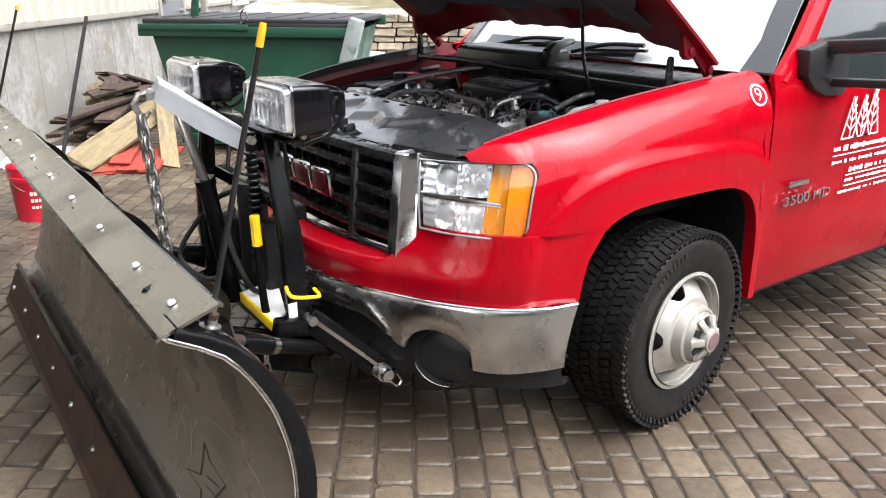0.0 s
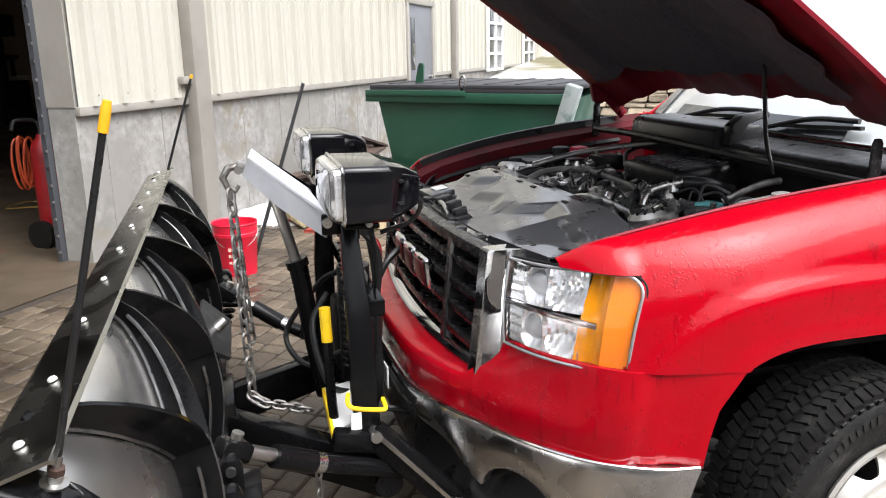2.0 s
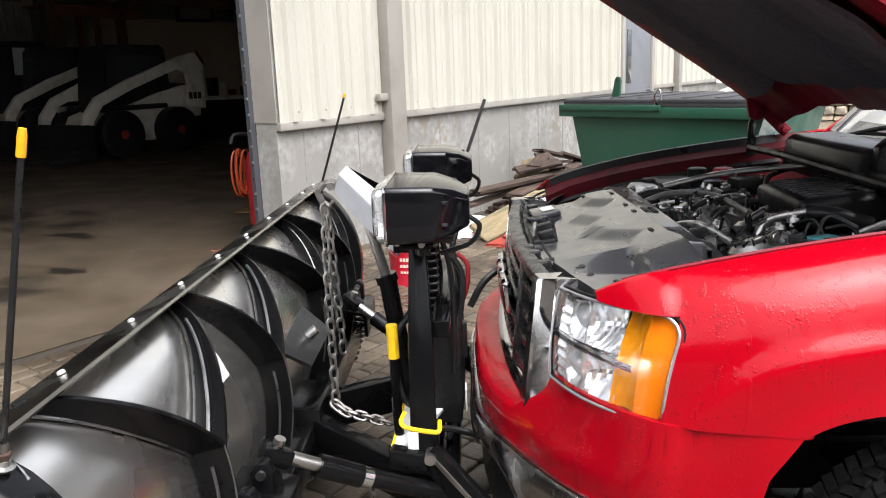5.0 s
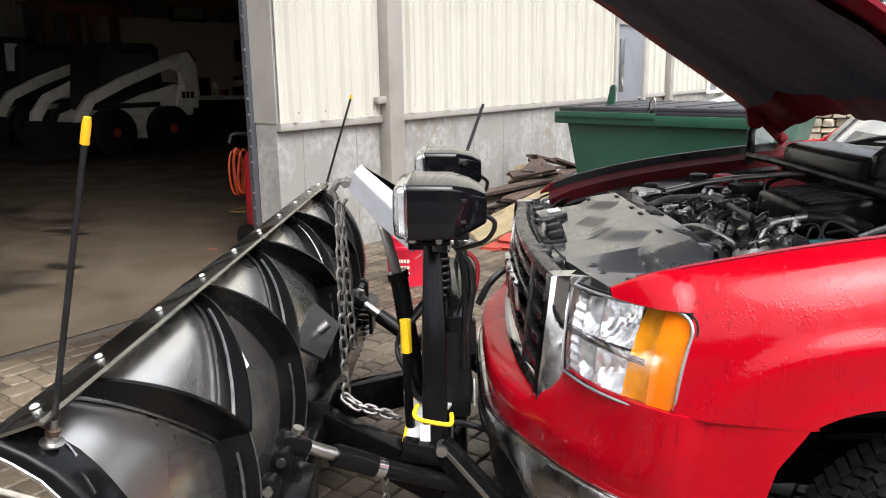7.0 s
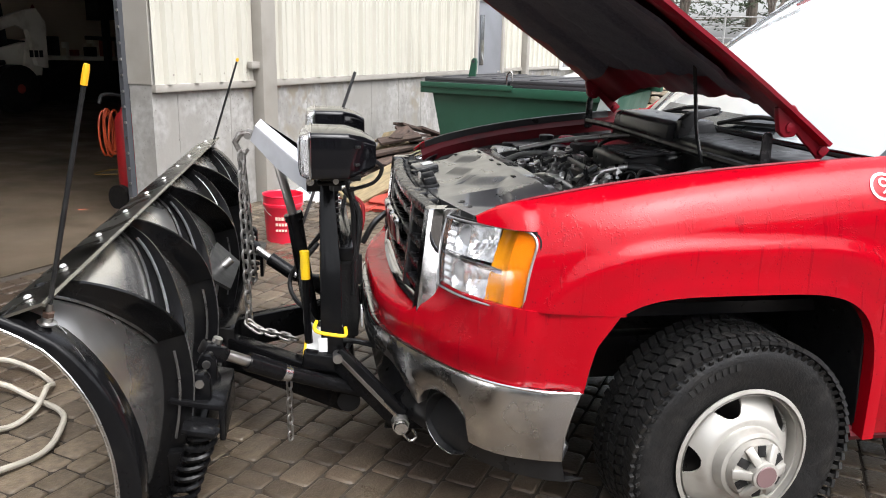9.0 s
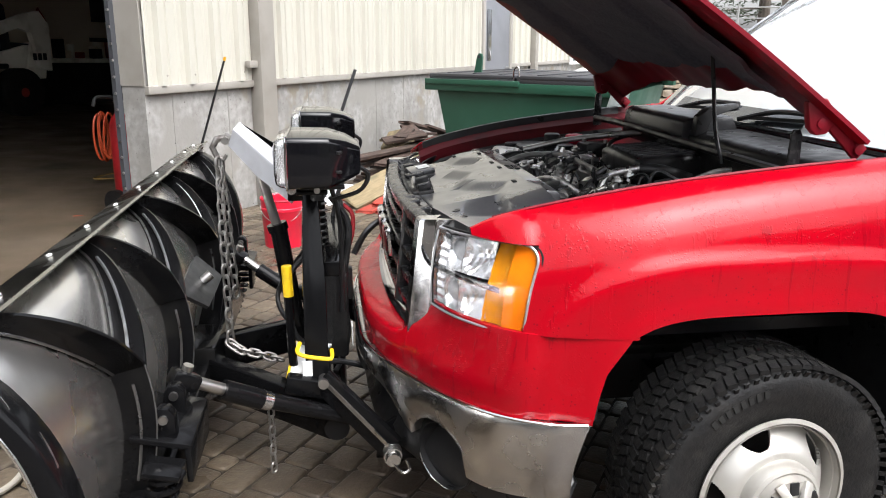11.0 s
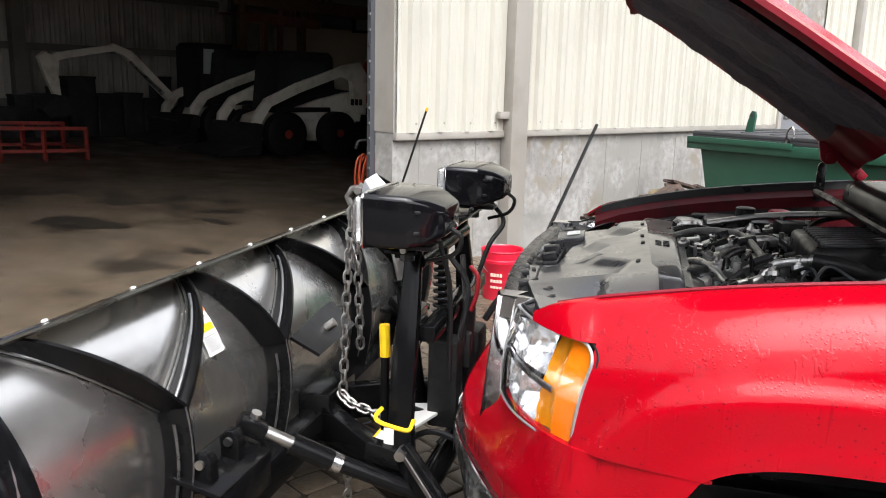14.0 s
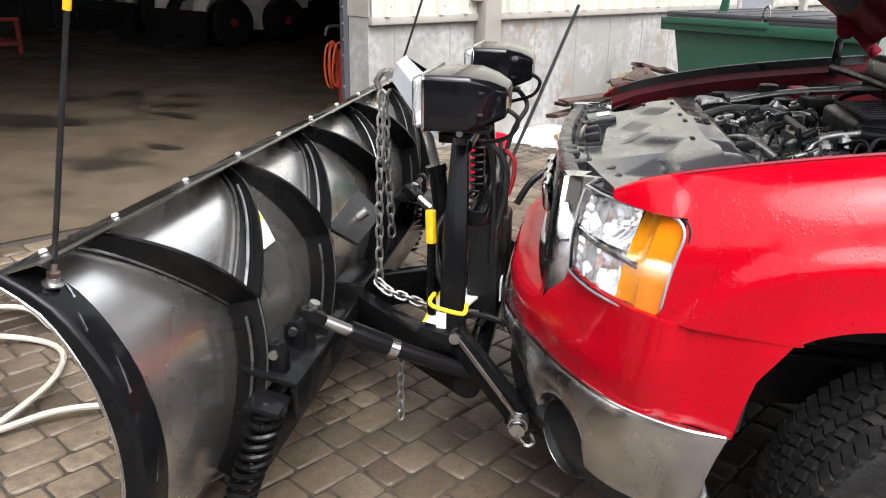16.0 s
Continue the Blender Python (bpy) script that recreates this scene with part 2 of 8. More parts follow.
GREEN = material("green_dumpster_paint", (0.013, 0.064, 0.037), 0.45, spots=(0.018, 0.076, 0.047), spot_scale=3, rough_var=0.12)
LID = material("grey_lid", (0.024, 0.024, 0.027), 0.5, spots=(0.035, 0.035, 0.039), spot_scale=3)
GLASS = material("clear_lens", (1, 1, 1), 0.02, trans=1.0, ior=1.45)
AMBER = material("amber_lens", (0.78, 0.19, 0.004), 0.12, coat=0.6)
COVER = material("wet_grey_plastic", (0.030, 0.031, 0.034), 0.30, grain=(0.038, 0.038, 0.041), grain_scale=120, spots=(0.062, 0.062, 0.063), spot_scale=5, spot_range=(0.45, 0.8), rough_var=0.06, bump=0.012, bump_scale=300, coat=0.75, spec=0.45)
# underside red darkened to paint the shade on the far inner wing
RED_SHADED = material("dull_red_inside", (0.07, 0.003, 0.006), 0.5, spots=(0.03, 0.003, 0.004), spot_scale=9, spec=0.2)

# ---- mesh tools ----
def finish(bm, name, mat, smooth=32.0):
    me = bpy.data.meshes.new(name)
    bmesh.ops.recalc_face_normals(bm, faces=bm.faces)
    bm.to_mesh(me)
    bm.free()
    me.materials.append(mat)
    if smooth:
        me.polygons.foreach_set("use_smooth", [True] * len(me.polygons))
        me.set_sharp_from_angle(angle=radians(smooth))
    return me


def thicken(bm, t):
    """Gives an open surface a thickness t behind its faces."""
    bmesh.ops.recalc_face_normals(bm, faces=bm.faces)
    bm.normal_update()
    faces, rim = list(bm.faces), [e for e in bm.edges if e.is_boundary]
    twin = {v: bm.verts.new(v.co - v.normal * t) for v in list(bm.verts)}
    loops = [[(lp.vert, lp.link_loop_next.vert) for lp in e.link_loops][0] for e in rim]
    for f in faces:
        bm.faces.new([twin[v] for v in reversed(f.verts)])
    for a, b in loops:
        bm.faces.new((b, a, twin[a], twin[b]))


def part(name, bm, mat, parent=None, label="", smooth=32.0, solid=0.0, at=None):
    """Links a bmesh, built in world coordinates, as one mesh object under a thing or a part."""
    if solid:
        thicken(bm, solid)
    ob = new(name, finish(bm, name, mat, smooth))
    if parent is not None:
        ob.parent = parent
        ob.matrix_parent_inverse = world_of(parent).inverted()
    if label:
        tagged(ob, label)
    return ob


def world_of(ob):
    m = ob.matrix_basis.copy()
    p = ob
    while p.parent is not None:
        m = p.parent.matrix_basis @ p.matrix_parent_inverse @ m if p is ob else p.parent.matrix_basis @ p.matrix_parent_inverse @ m
        p = p.parent
    return m


def thing(name, at, label, category, group="", kind=""):
    """An Empty at the base of a thing, to hold its parts."""
    ob = new(name)
    ob.empty_display_size = 0.1
    ob.location = at
    ob.matrix_basis = Matrix.Translation(at)
    return tagged(ob, label, category, group, kind)


def solo(name, bm, mat, label, category, group="", kind="", smooth=32.0, solid=0.0):
    """A thing of a single mesh."""
    return tagged(part(name, bm, mat, None, "", smooth, solid), label, category, group, kind)


def box(bm, c, size, rot=(0, 0, 0), bevel=0.0, seg=2, m=None):
    """A box with its middle at c; rot in degrees; bevelled edges."""
    g = bmesh.ops.create_cube(bm, size=1.0)
    mat = (m if m is not None else pose(*c, *rot)) @ Matrix.Diagonal((*size, 1))
    bmesh.ops.transform(bm, matrix=mat, verts=g["verts"])
    if bevel:
        edges = list({e for v in g["verts"] for e in v.link_edges})
        bmesh.ops.bevel(bm, geom=edges, offset=bevel, segments=seg, affect="EDGES", profile=0.5)
    return bm


def beam(bm, p1, p2, w, h, bevel=0.0, up=(0, 0, 1)):
    """A box bar from p1 to p2, w wide and h high."""
    p1, p2 = Vector(p1), Vector(p2)
    d = p2 - p1
    y = d.normalized()
    x = y.cross(Vector(up))
    x = x.normalized() if x.length > 1e-4 else Vector((1, 0, 0))
    z = x.cross(y)
    m = Matrix.Translation((p1 + p2) / 2) @ Matrix((x, y, z)).transposed().to_4x4()
    return box(bm, (0, 0, 0), (w, d.length, h), bevel=bevel, m=m)


def rod(bm, p1, p2, r, r2=None, seg=16, caps=True):
    """A round bar from p1 to p2."""
    p1, p2 = Vector(p1), Vector(p2)
    d = p2 - p1
    q = d.to_track_quat("Z", "Y").to_matrix().to_4x4()
    bmesh.ops.create_cone(bm, cap_ends=caps, segments=seg, radius1=r, radius2=r if r2 is None else r2, depth=d.length,
                          matrix=Matrix.Translation((p1 + p2) / 2) @ q)
    return bm


def spline(pts, n):
    """n points along a smooth curve through pts."""
    pts = [Vector(p) for p in pts]
    P = [2 * pts[0] - pts[1]] + pts + [2 * pts[-1] - pts[-2]]
    out = []
    for i in range(n):
        u = i / (n - 1) * (len(pts) - 1)
        k = min(int(u), len(pts) - 2)
        f = u - k
        a, b, c, d = P[k], P[k + 1], P[k + 2], P[k + 3]
        out.append(0.5 * (2 * b + (c - a) * f + (2 * a - 5 * b + 4 * c - d) * f ** 2 + (3 * b - a - 3 * c + d) * f ** 3))
    return out


def tube(bm, pts, r, seg=8, n=0, closed=False):
    """A round tube along pts (smoothed to n points if given); r may be a list."""
    pts = spline(pts, n) if n else [Vector(p) for p in pts]
    rings, ref = [], None
    N = len(pts)
    for i, p in enumerate(pts):
        a, b = (pts[i - 1], pts[(i + 1) % N]) if closed else (pts[max(i - 1, 0)], pts[min(i + 1, N - 1)])
        t = (b - a).normalized()
        if ref is None:
            ref = t.orthogonal().normalized()
        ref = (ref - t * ref.dot(t)).normalized()
        s = t.cross(ref)
        rr = r[i] if isinstance(r, (list, tuple)) else r
        rings.append([bm.verts.new(p + (ref * math.cos(2 * math.pi * k / seg) + s * math.sin(2 * math.pi * k / seg)) * rr) for k in range(seg)])
    for i in range(N if closed else N - 1):
        A, B = rings[i], rings[(i + 1) % N]
        for k in range(seg):
            bm.faces.new((A[k], A[(k + 1) % seg], B[(k + 1) % seg], B[k]))
    if not closed:
        bm.faces.new(rings[0][::-1])
        bm.faces.new(rings[-1])
    return bm


def sheet(bm, rows):
    """A surface through a grid of points: a list of rows."""
    V = [[bm.verts.new(p) for p in row] for row in rows]
    for a, b in zip(V, V[1:]):
        for i in range(len(a) - 1):
            bm.faces.new((a[i], a[i + 1], b[i + 1], b[i]))
    return bm


def prism(bm, poly, axis, lo, hi, bevel=0.0):
    """A polygon drawn in the two axes other than `axis`, extruded from lo to hi."""
    def at(p, h):
        v = [0, 0, 0]
        o = [i for i in range(3) if i != axis]
        v[o[0]], v[o[1]], v[axis] = p[0], p[1], h
        return v
    A = [bm.verts.new(at(p, lo)) for p in poly]
    B = [bm.verts.new(at(p, hi)) for p in poly]
    n = len(poly)
    faces = [bm.faces.new(A), bm.faces.new(B[::-1])]
    for i in range(n):
        faces.append(bm.faces.new((A[i], B[i], B[(i + 1) % n], A[(i + 1) % n])))
    if bevel:
        edges = list({e for f in faces for e in f.edges})
        bmesh.ops.bevel(bm, geom=edges, offset=bevel, segments=2, affect="EDGES", profile=0.5)
    return bm


def lathe(bm, prof, centre, axis, seg=32, caps=True):
    """A turned body: prof is a list of (distance along the axis, radius)."""
    axis = Vector(axis).normalized()
    a = axis.orthogonal().normalized()
    b = axis.cross(a)
    c = Vector(centre)
    rows = []
    for h, r in prof:
        rows.append([bm.verts.new(c + axis * h + (a * math.cos(2 * math.pi * k / seg) + b * math.sin(2 * math.pi * k / seg)) * max(r, 1e-4)) for k in range(seg)])
    for A, B in zip(rows, rows[1:]):
        for k in range(seg):
            bm.faces.new((A[k], A[(k + 1) % seg], B[(k + 1) % seg], B[k]))
    for row in (rows[0], rows[-1]) if caps else ():
        bm.faces.new(row)
    return bm


def interp(x, pts):
    """Piecewise-linear value at x through (x, value) pairs."""
    if x <= pts[0][0]:
        return pts[0][1]
    for (a, va), (b, vb) in zip(pts, pts[1:]):
        if x <= b:
            return va + (vb - va) * (x - a) / (b - a)
    return pts[-1][1]


def smooth_interp(x, pts):
    if x <= pts[0][0]:
        return pts[0][1]
    if x >= pts[-1][0]:
        return pts[-1][1]
    for k in range(len(pts) - 1):
        (a, va), (b, vb) = pts[k], pts[k + 1]
        if x <= b:
            h = b - a
            sl = lambda i: (pts[min(i + 1, len(pts) - 1)][1] - pts[max(i - 1, 0)][1]) / (pts[min(i + 1, len(pts) - 1)][0] - pts[max(i - 1, 0)][0])
            f = (x - a) / h
            return (2 * f ** 3 - 3 * f ** 2 + 1) * va + (f ** 3 - 2 * f ** 2 + f) * h * sl(k) + (3 * f ** 2 - 2 * f ** 3) * vb + (f ** 3 - f ** 2) * h * sl(k + 1)


def words(name, text, size, m, mat, parent, label="", extrude=0.001):
    """Raised lettering in the built-in font, as a mesh."""
    cu = bpy.data.curves.new(name, "FONT")
    cu.body, cu.size, cu.extrude, cu.align_x, cu.align_y = text, size, extrude, "CENTER", "CENTER"
    tmp = bpy.data.objects.new(name, cu)
    scene.collection.objects.link(tmp)
    me = bpy.data.meshes.new_from_object(tmp.evaluated_get(bpy.context.evaluated_depsgraph_get()))
    bpy.data.objects.remove(tmp)
    me.transform(m)
    me.materials.clear()
    me.materials.append(mat)
    ob = new(name, me)
    if parent is not None:
        ob.parent = parent
        ob.matrix_parent_inverse = world_of(parent).inverted()
    return tagged(ob, label) if label else ob

# ---- ground, building ----
bm = bmesh.new()
sheet(bm, [[(x, y, gz(x) + 0.003) for x in (-120, -30, -5, 0, 5, 30, 120)] for y in (-120, -30, -5, 0, 5, 30, 160)])
tagged(part("ground", bm, SAND), "dark wet sand and soil under and round the pavers", "ground", kind="structure")


def wall_box(name, s0, s1, d0, d1, z0, z1, mat, label, category="wall", bevel=0.0):
    bm = bmesh.new()
    box(bm, (0, 0, 0), (abs(s1 - s0), abs(d1 - d0), z1 - z0), bevel=bevel,
        m=Matrix.Translation(wl((s0 + s1) / 2, (d0 + d1) / 2, (z0 + z1) / 2)) @ pose(0, 0, 0, 0, 0, math.degrees(WA)))
    return tagged(part(name, bm, mat, smooth=0), label, category, kind="structure")


LEDGE = 1.165
WALL_END, WALL_TOP = 18.8, 5.2


def clad_profile(s):
    """Depth of the ribbed steel sheet at s: a high rib each 0.305 m, two low ones between."""
    f = (s / 0.305) % 1.0
    d = 0.0
    for at, w, h in ((0.5, 0.10, 0.038), (0.17, 0.045, 0.014), (0.83, 0.045, 0.014)):
        e = abs(f - at)
        d = max(d, h * max(0.0, min(1.0, (w - e) / 0.03)))
    return d


def cladding(s0, s1, z0, z1, name="cladding"):
    S, s = [], s0
    step = 0.305 / 40
    while s < s1:
        S.append(s)
        s += step
    S.append(s1)
    bm = bmesh.new()
    sheet(bm, [[wl(s, 0.02 + clad_profile(s), z) for s in S] for z in (z0, z1)])
    return part(name, bm, CLAD, front, smooth=25, solid=0.004)


front = wall_box("wall_front", 0.0, WALL_END, -0.22, 0.0, gz(-1.5) - 0.6, WALL_TOP, CONCRETE, "concrete base wall with cream ribbed steel cladding above")
cladding(0.02, 1.24, LEDGE, WALL_TOP)
cladding(1.46, 6.62, LEDGE, WALL_TOP)
cladding(7.92, WALL_END, LEDGE, WALL_TOP)
for s0, s1 in ((0.0, 1.24), (1.46, 6.62), (7.92, WALL_END)):
    bm = bmesh.new()
    box(bm, (0, 0, 0), (s1 - s0, 0.05, 0.06), bevel=0.004, m=Matrix.Translation(wl((s0 + s1) / 2, 0.022, LEDGE - 0.03)) @ pose(0, 0, 0, 0, 0, math.degrees(WA)))
    part("ledge_flashing", bm, TRIM, front)
# big door: jamb lining
wall_box("door_1", -0.006, 0.002, -0.26, 0.012, LEDGE, WALL_TOP, TRIM, "grey steel lining of the open garage doorway", "door frame")
# unseen left end is set far out, so more sky lights the garage
wall_box("wall_front_left", -14.0, -9.5, -0.22, 0.0, -0.6, WALL_TOP, CONCRETE, "unseen front wall, set far beyond the garage doorway to admit light")
wall_box("wall_front_above", -9.5, 0.0, -0.22, 0.0, 4.7, WALL_TOP, CLAD, "wall above the open garage doorway")
# post on the wall
bm = bmesh.new()
box(bm, (0, 0, 0), (0.215, 0.13, WALL_TOP), bevel=0.012, m=Matrix.Translation(wl(1.35, 0.065, WALL_TOP / 2 - 0.02)) @ pose(0, 0, 0, 0, 0, math.degrees(WA)))
tagged(part("wall_post", bm, TRIM), "taupe boxed steel post against the wall", "post", kind="structure")
# interior
def slab(d0, d1, s0, s1, lift):
    bm = bmesh.new()
    rows = []
    for j in range(9):
        row = []
        for i in range(15):
            p = wl(s0 + (s1 - s0) * i / 14, d0 + (d1 - d0) * j / 8)
            row.append((p.x, p.y, gz(p.x) + lift))
        rows.append(row)
    return sheet(bm, rows)


tagged(part("floor", slab(0.0, -13.2, -14, 12.4, 0.012), SLAB, solid=0.004), "stained wet brown concrete garage floor", "floor", kind="structure")
tagged(part("door_apron", slab(0.26, 0.0, -14, 0.12, 0.012), SLAB, solid=0.004), "worn concrete strip along the garage doorway", "floor", kind="structure")
BACK = 12.8
bm = bmesh.new()
S, q = [], -14.0
while q < 12.4:
    S.append(q)
    q += 0.03
sheet(bm, [[wl(s, -BACK + 1.2 * clad_profile(s), z) for s in S] for z in (-0.3, WALL_TOP)])
tagged(part("wall_back", bm, DIM_WALL, smooth=25, solid=0.01), "dim ribbed steel wall at the back of the garage", "wall", kind="structure")
GIRT = material("dark_steel_girt", (0.16, 0.147, 0.135), 0.6, spots=(0.15, 0.135, 0.12), spot_scale=3)
for z in (1.05, 2.15, 3.3, 4.4):
    bm = bmesh.new()
    box(bm, (0, 0, 0), (20.6, 0.1, 0.14), m=Matrix.Translation(wl(-3.7, -BACK + 0.14, z)) @ pose(0, 0, 0, 0, 0, math.degrees(WA)))
    part("wall_girt", bm, GIRT, bpy.data.objects["wall_back"])
for s in (-10.5, -5.0, 0.69, 5.35):
    bm = bmesh.new()
    box(bm, (0, 0, 0), (0.24, 0.34, 5.6), m=Matrix.Translation(wl(s, -BACK + 0.3, 2.4)) @ pose(0, 0, 0, 0, 0, math.degrees(WA)))
    part("steel_column", bm, GIRT, bpy.data.objects["wall_back"])
TAN = material("tan_plasterboard", (0.76, 0.64, 0.52), 0.8, spots=(0.68, 0.57, 0.46), spot_scale=1.2)
wall_box("wall_room", 6.6, 12.4, -11.9, -11.7, -0.4, 2.9, TAN, "tan plasterboard wall of an inner room")
wall_box("wall_room_side", 6.6, 6.72, -13.0, -11.9, -0.4, 2.9, TAN, "tan plasterboard end wall of the inner room")
wall_box("wall_side", 12.4, 12.6, -13.2, -0.22, -0.5, WALL_TOP, DIM_WALL, "dim side wall of the garage")
wall_box("wall_side_left", -14.2, -14.0, -13.2, 0, -0.3, WALL_TOP, DIM_WALL, "dim side wall of the garage")
wall_box("ceiling", -14.2, 12.6, -13.2, 0, WALL_TOP, WALL_TOP + 0.2, DIM_WALL, "dark garage ceiling", "ceiling")
# doorway trim: track with bolts, header
bm = bmesh.new()
box(bm, (0, 0, 0), (0.05, 0.04, 4.4), m=Matrix.Translation(wl(-0.025, -0.245, 2.1)) @ pose(0, 0, 0, 0, 0, math.degrees(WA)))
track = tagged(part("door_track", bm, material("track_steel", (0.12, 0.125, 0.14), 0.45, 0.6)), "dark steel door track with bolts", "door track", kind="structure")
for k in range(28):
    bm = bmesh.new()
    lathe(bm, [(0, 0.012), (0.010, 0.010)], wl(-0.05, -0.235, 0.15 + k * 0.12), -WU, 8)
    part("track_bolt", bm, STEEL, track)
# joints in the concrete
for s in (0.28, 0.93, 1.55, 2.14, 2.85, 3.5, 4.19, 4.85, 5.5, 6.2):
    bm = bmesh.new()
    box(bm, (0, 0, 0), (0.012, 0.006, 1.1), m=Matrix.Translation(wl(s, 0.001, 0.53)) @ pose(0, 0, 0, 0, 0, math.degrees(WA)))
    jn = part("formwork_joint", bm, material("joint_shadow", (0.24, 0.23, 0.21), 0.9) if s == 0.28 else bpy.data.materials["joint_shadow"], front)
    for z in (0.35, 0.72):
        bm = bmesh.new()
        lathe(bm, [(-0.002, 0.014), (0.006, 0.012), (0.004, 0.004)], wl(s, 0.002, z), WN, 8)
        part("tie_hole", bm, bpy.data.materials["joint_shadow"], jn)
# bracket on the post, screws on the cladding
bm = bmesh.new()
box(bm, (0, 0, 0), (0.12, 0.05, 0.06), bevel=0.004, m=Matrix.Translation(wl(1.19, 0.07, 1.30)) @ pose(0, 0, 0, 0, 0, math.degrees(WA)))
part("post_bracket", bm, TRIM, bpy.data.objects["wall_post"])
for k in range(20):
    s = 0.22 + k * 0.305
    if 1.15 < s < 1.55:
        continue
    bm = bmesh.new()
    lathe(bm, [(0, 0.009), (0.006, 0.007)], wl(s, 0.026, LEDGE + 0.07), WN, 6)
    part("panel_screw", bm, TRIM, front)
# grey door with a narrow pane, two windows, a corner strip
GREYDOOR = material("grey_door_paint", (0.15, 0.155, 0.17), 0.45, spots=(0.12, 0.125, 0.135), spot_scale=2)
WHITEFRAME = material("white_frame", (0.8, 0.8, 0.78), 0.4)
PANE = material("dark_pane", (0.05, 0.055, 0.06), 0.06, coat=0.5)


def wbox(s, d, z, ls, ld, lz, mat, name, parent, label="", bevel=0.004):
    bm = bmesh.new()
    box(bm, (0, 0, 0), (ls, ld, lz), bevel=bevel, m=Matrix.Translation(wl(s, d, z)) @ pose(0, 0, 0, 0, 0, math.degrees(WA)))
    return part(name, bm, mat, parent, label)


door2 = tagged(wbox(7.27, 0.02, 1.13, 1.11, 0.05, 2.1, GREYDOOR, "door_2", None), "grey steel entrance door with a narrow pane", "door", kind="structure")
wbox(6.92, 0.05, 1.6, 0.17, 0.012, 0.75, PANE, "pane", door2)
for s in (6.67, 7.87):
    wbox(s, 0.03, 1.16, 0.09, 0.09, 2.2, TRIM, "door_frame", door2)
wbox(7.27, 0.03, 2.215, 1.29, 0.09, 0.09, TRIM, "door_frame", door2)
bm = bmesh.new()
lathe(bm, [(0, 0.03), (0.05, 0.03), (0.055, 0.01)], wl(7.70, 0.045, 1.1), WN, 12)
part("door_handle", bm, STEEL, door2)
wbox(9.04, 0.08, 2.6, 0.16, 0.10, 5.2, TRIM, "corner_strip", front)
for n, (s0, s1) in enumerate(((11.43, 12.74), (15.08, 16.46))):
    win = tagged(wbox((s0 + s1) / 2, 0.055, 1.72, s1 - s0, 0.03, 1.2, PANE, "window_%d" % (n + 1), None), "white-framed window with dark panes", "window", kind="structure")
    for s in (s0, (s0 + s1) / 2, s1):
        wbox(s, 0.085, 1.72, 0.08, 0.05, 1.28, WHITEFRAME, "window_frame", win)
    for z in (1.10, 1.42, 1.72, 2.03, 2.34):
        wbox((s0 + s1) / 2, 0.085, z, s1 - s0 + 0.1, 0.05 if z != 1.72 else 0.06, 0.05, WHITEFRAME, "window_bar", win)

# ---- truck ----
truck = thing("pickup_truck", (0.9, 0, gz(0.9)), "red heavy-duty pickup truck with its hood raised, wet and salt-sprayed", "truck")


def flip(rows):
    return [[(p[0], -p[1], p[2]) for p in row] for row in rows]


def fender_top(x):
    return smooth_interp(x, [(0.16, 1.015), (0.22, 1.045), (0.35, 1.082), (0.6, 1.13), (0.9, 1.168), (1.25, 1.2), (1.4, 1.212)])


def fender_in(x):
    return smooth_interp(x, [(0.16, -0.765), (0.25, -0.81), (0.5, -0.85), (0.9, -0.875), (1.4, -0.89)])


def arch(x):
    h = 0.455 if x < 0.91 else 0.43
    e = min(1.0, abs((x - 0.91) / h))
    return 0.36 + 0.475 * max(0.0, 1 - e ** 4.5) ** (1 / 4.5)


def fender_low(x):
    if x < 0.5355:
        return 0.782
    return arch(x) if x < 1.338 else 0.36


def side_y(x, z):
    zt, yi = fender_top(x), fender_in(x)
    ym = -1.015 + 0.075 * max(0.0, (0.62 - x) / 0.32) ** 2
    d = max(0.0, zt - z)
    if d < 0.20:
        f = 1 - d / 0.20
        y = ym + (yi - ym) * (1 - math.sqrt(max(0.0, 1 - f ** 2)))
    else:
        y = ym
    h = 0.455 if x < 0.91 else 0.43
    r = ((abs(x - 0.91) / h) ** 4 + (max(0.0, z - 0.36) / 0.475) ** 4) ** 0.25
    flare = max(0.0, min(1.0, (1.36 - r) / 0.09))
    lip = max(0.0, min(1.0, (1.09 - r) / 0.03))
    return y - 0.017 * flare * flare * (3 - 2 * flare) - 0.004 * lip


def fender_rows():
    xs = sorted(set([0.315 + i * 0.0145 for i in range(14)] + [0.503, 0.518, 0.5354] + [0.536 + 0.38 * (i / 28) ** 1.6 for i in range(29)] + [1.338 - 0.42 * (i / 28) ** 2 for i in range(28)] + [1.3385, 1.36, 1.378]))
    rows = []
    for x in xs:
        col = []
        for j in range(29):
            v = j / 28
            z = fender_top(x) + (fender_low(x) - fender_top(x)) * (v ** 1.5)
            front = 0.045 * max(0.0, min(1.0, (1.005 - z) / 0.23)) * max(0.0, 1 - (x - 0.315) / 0.18)
            col.append((x - front, side_y(x, z), z))
        y, z = col[-1][1], col[-1][2]
        col.append((col[-1][0], y + 0.05, z + 0.004))
        rows.append(col)
    return rows


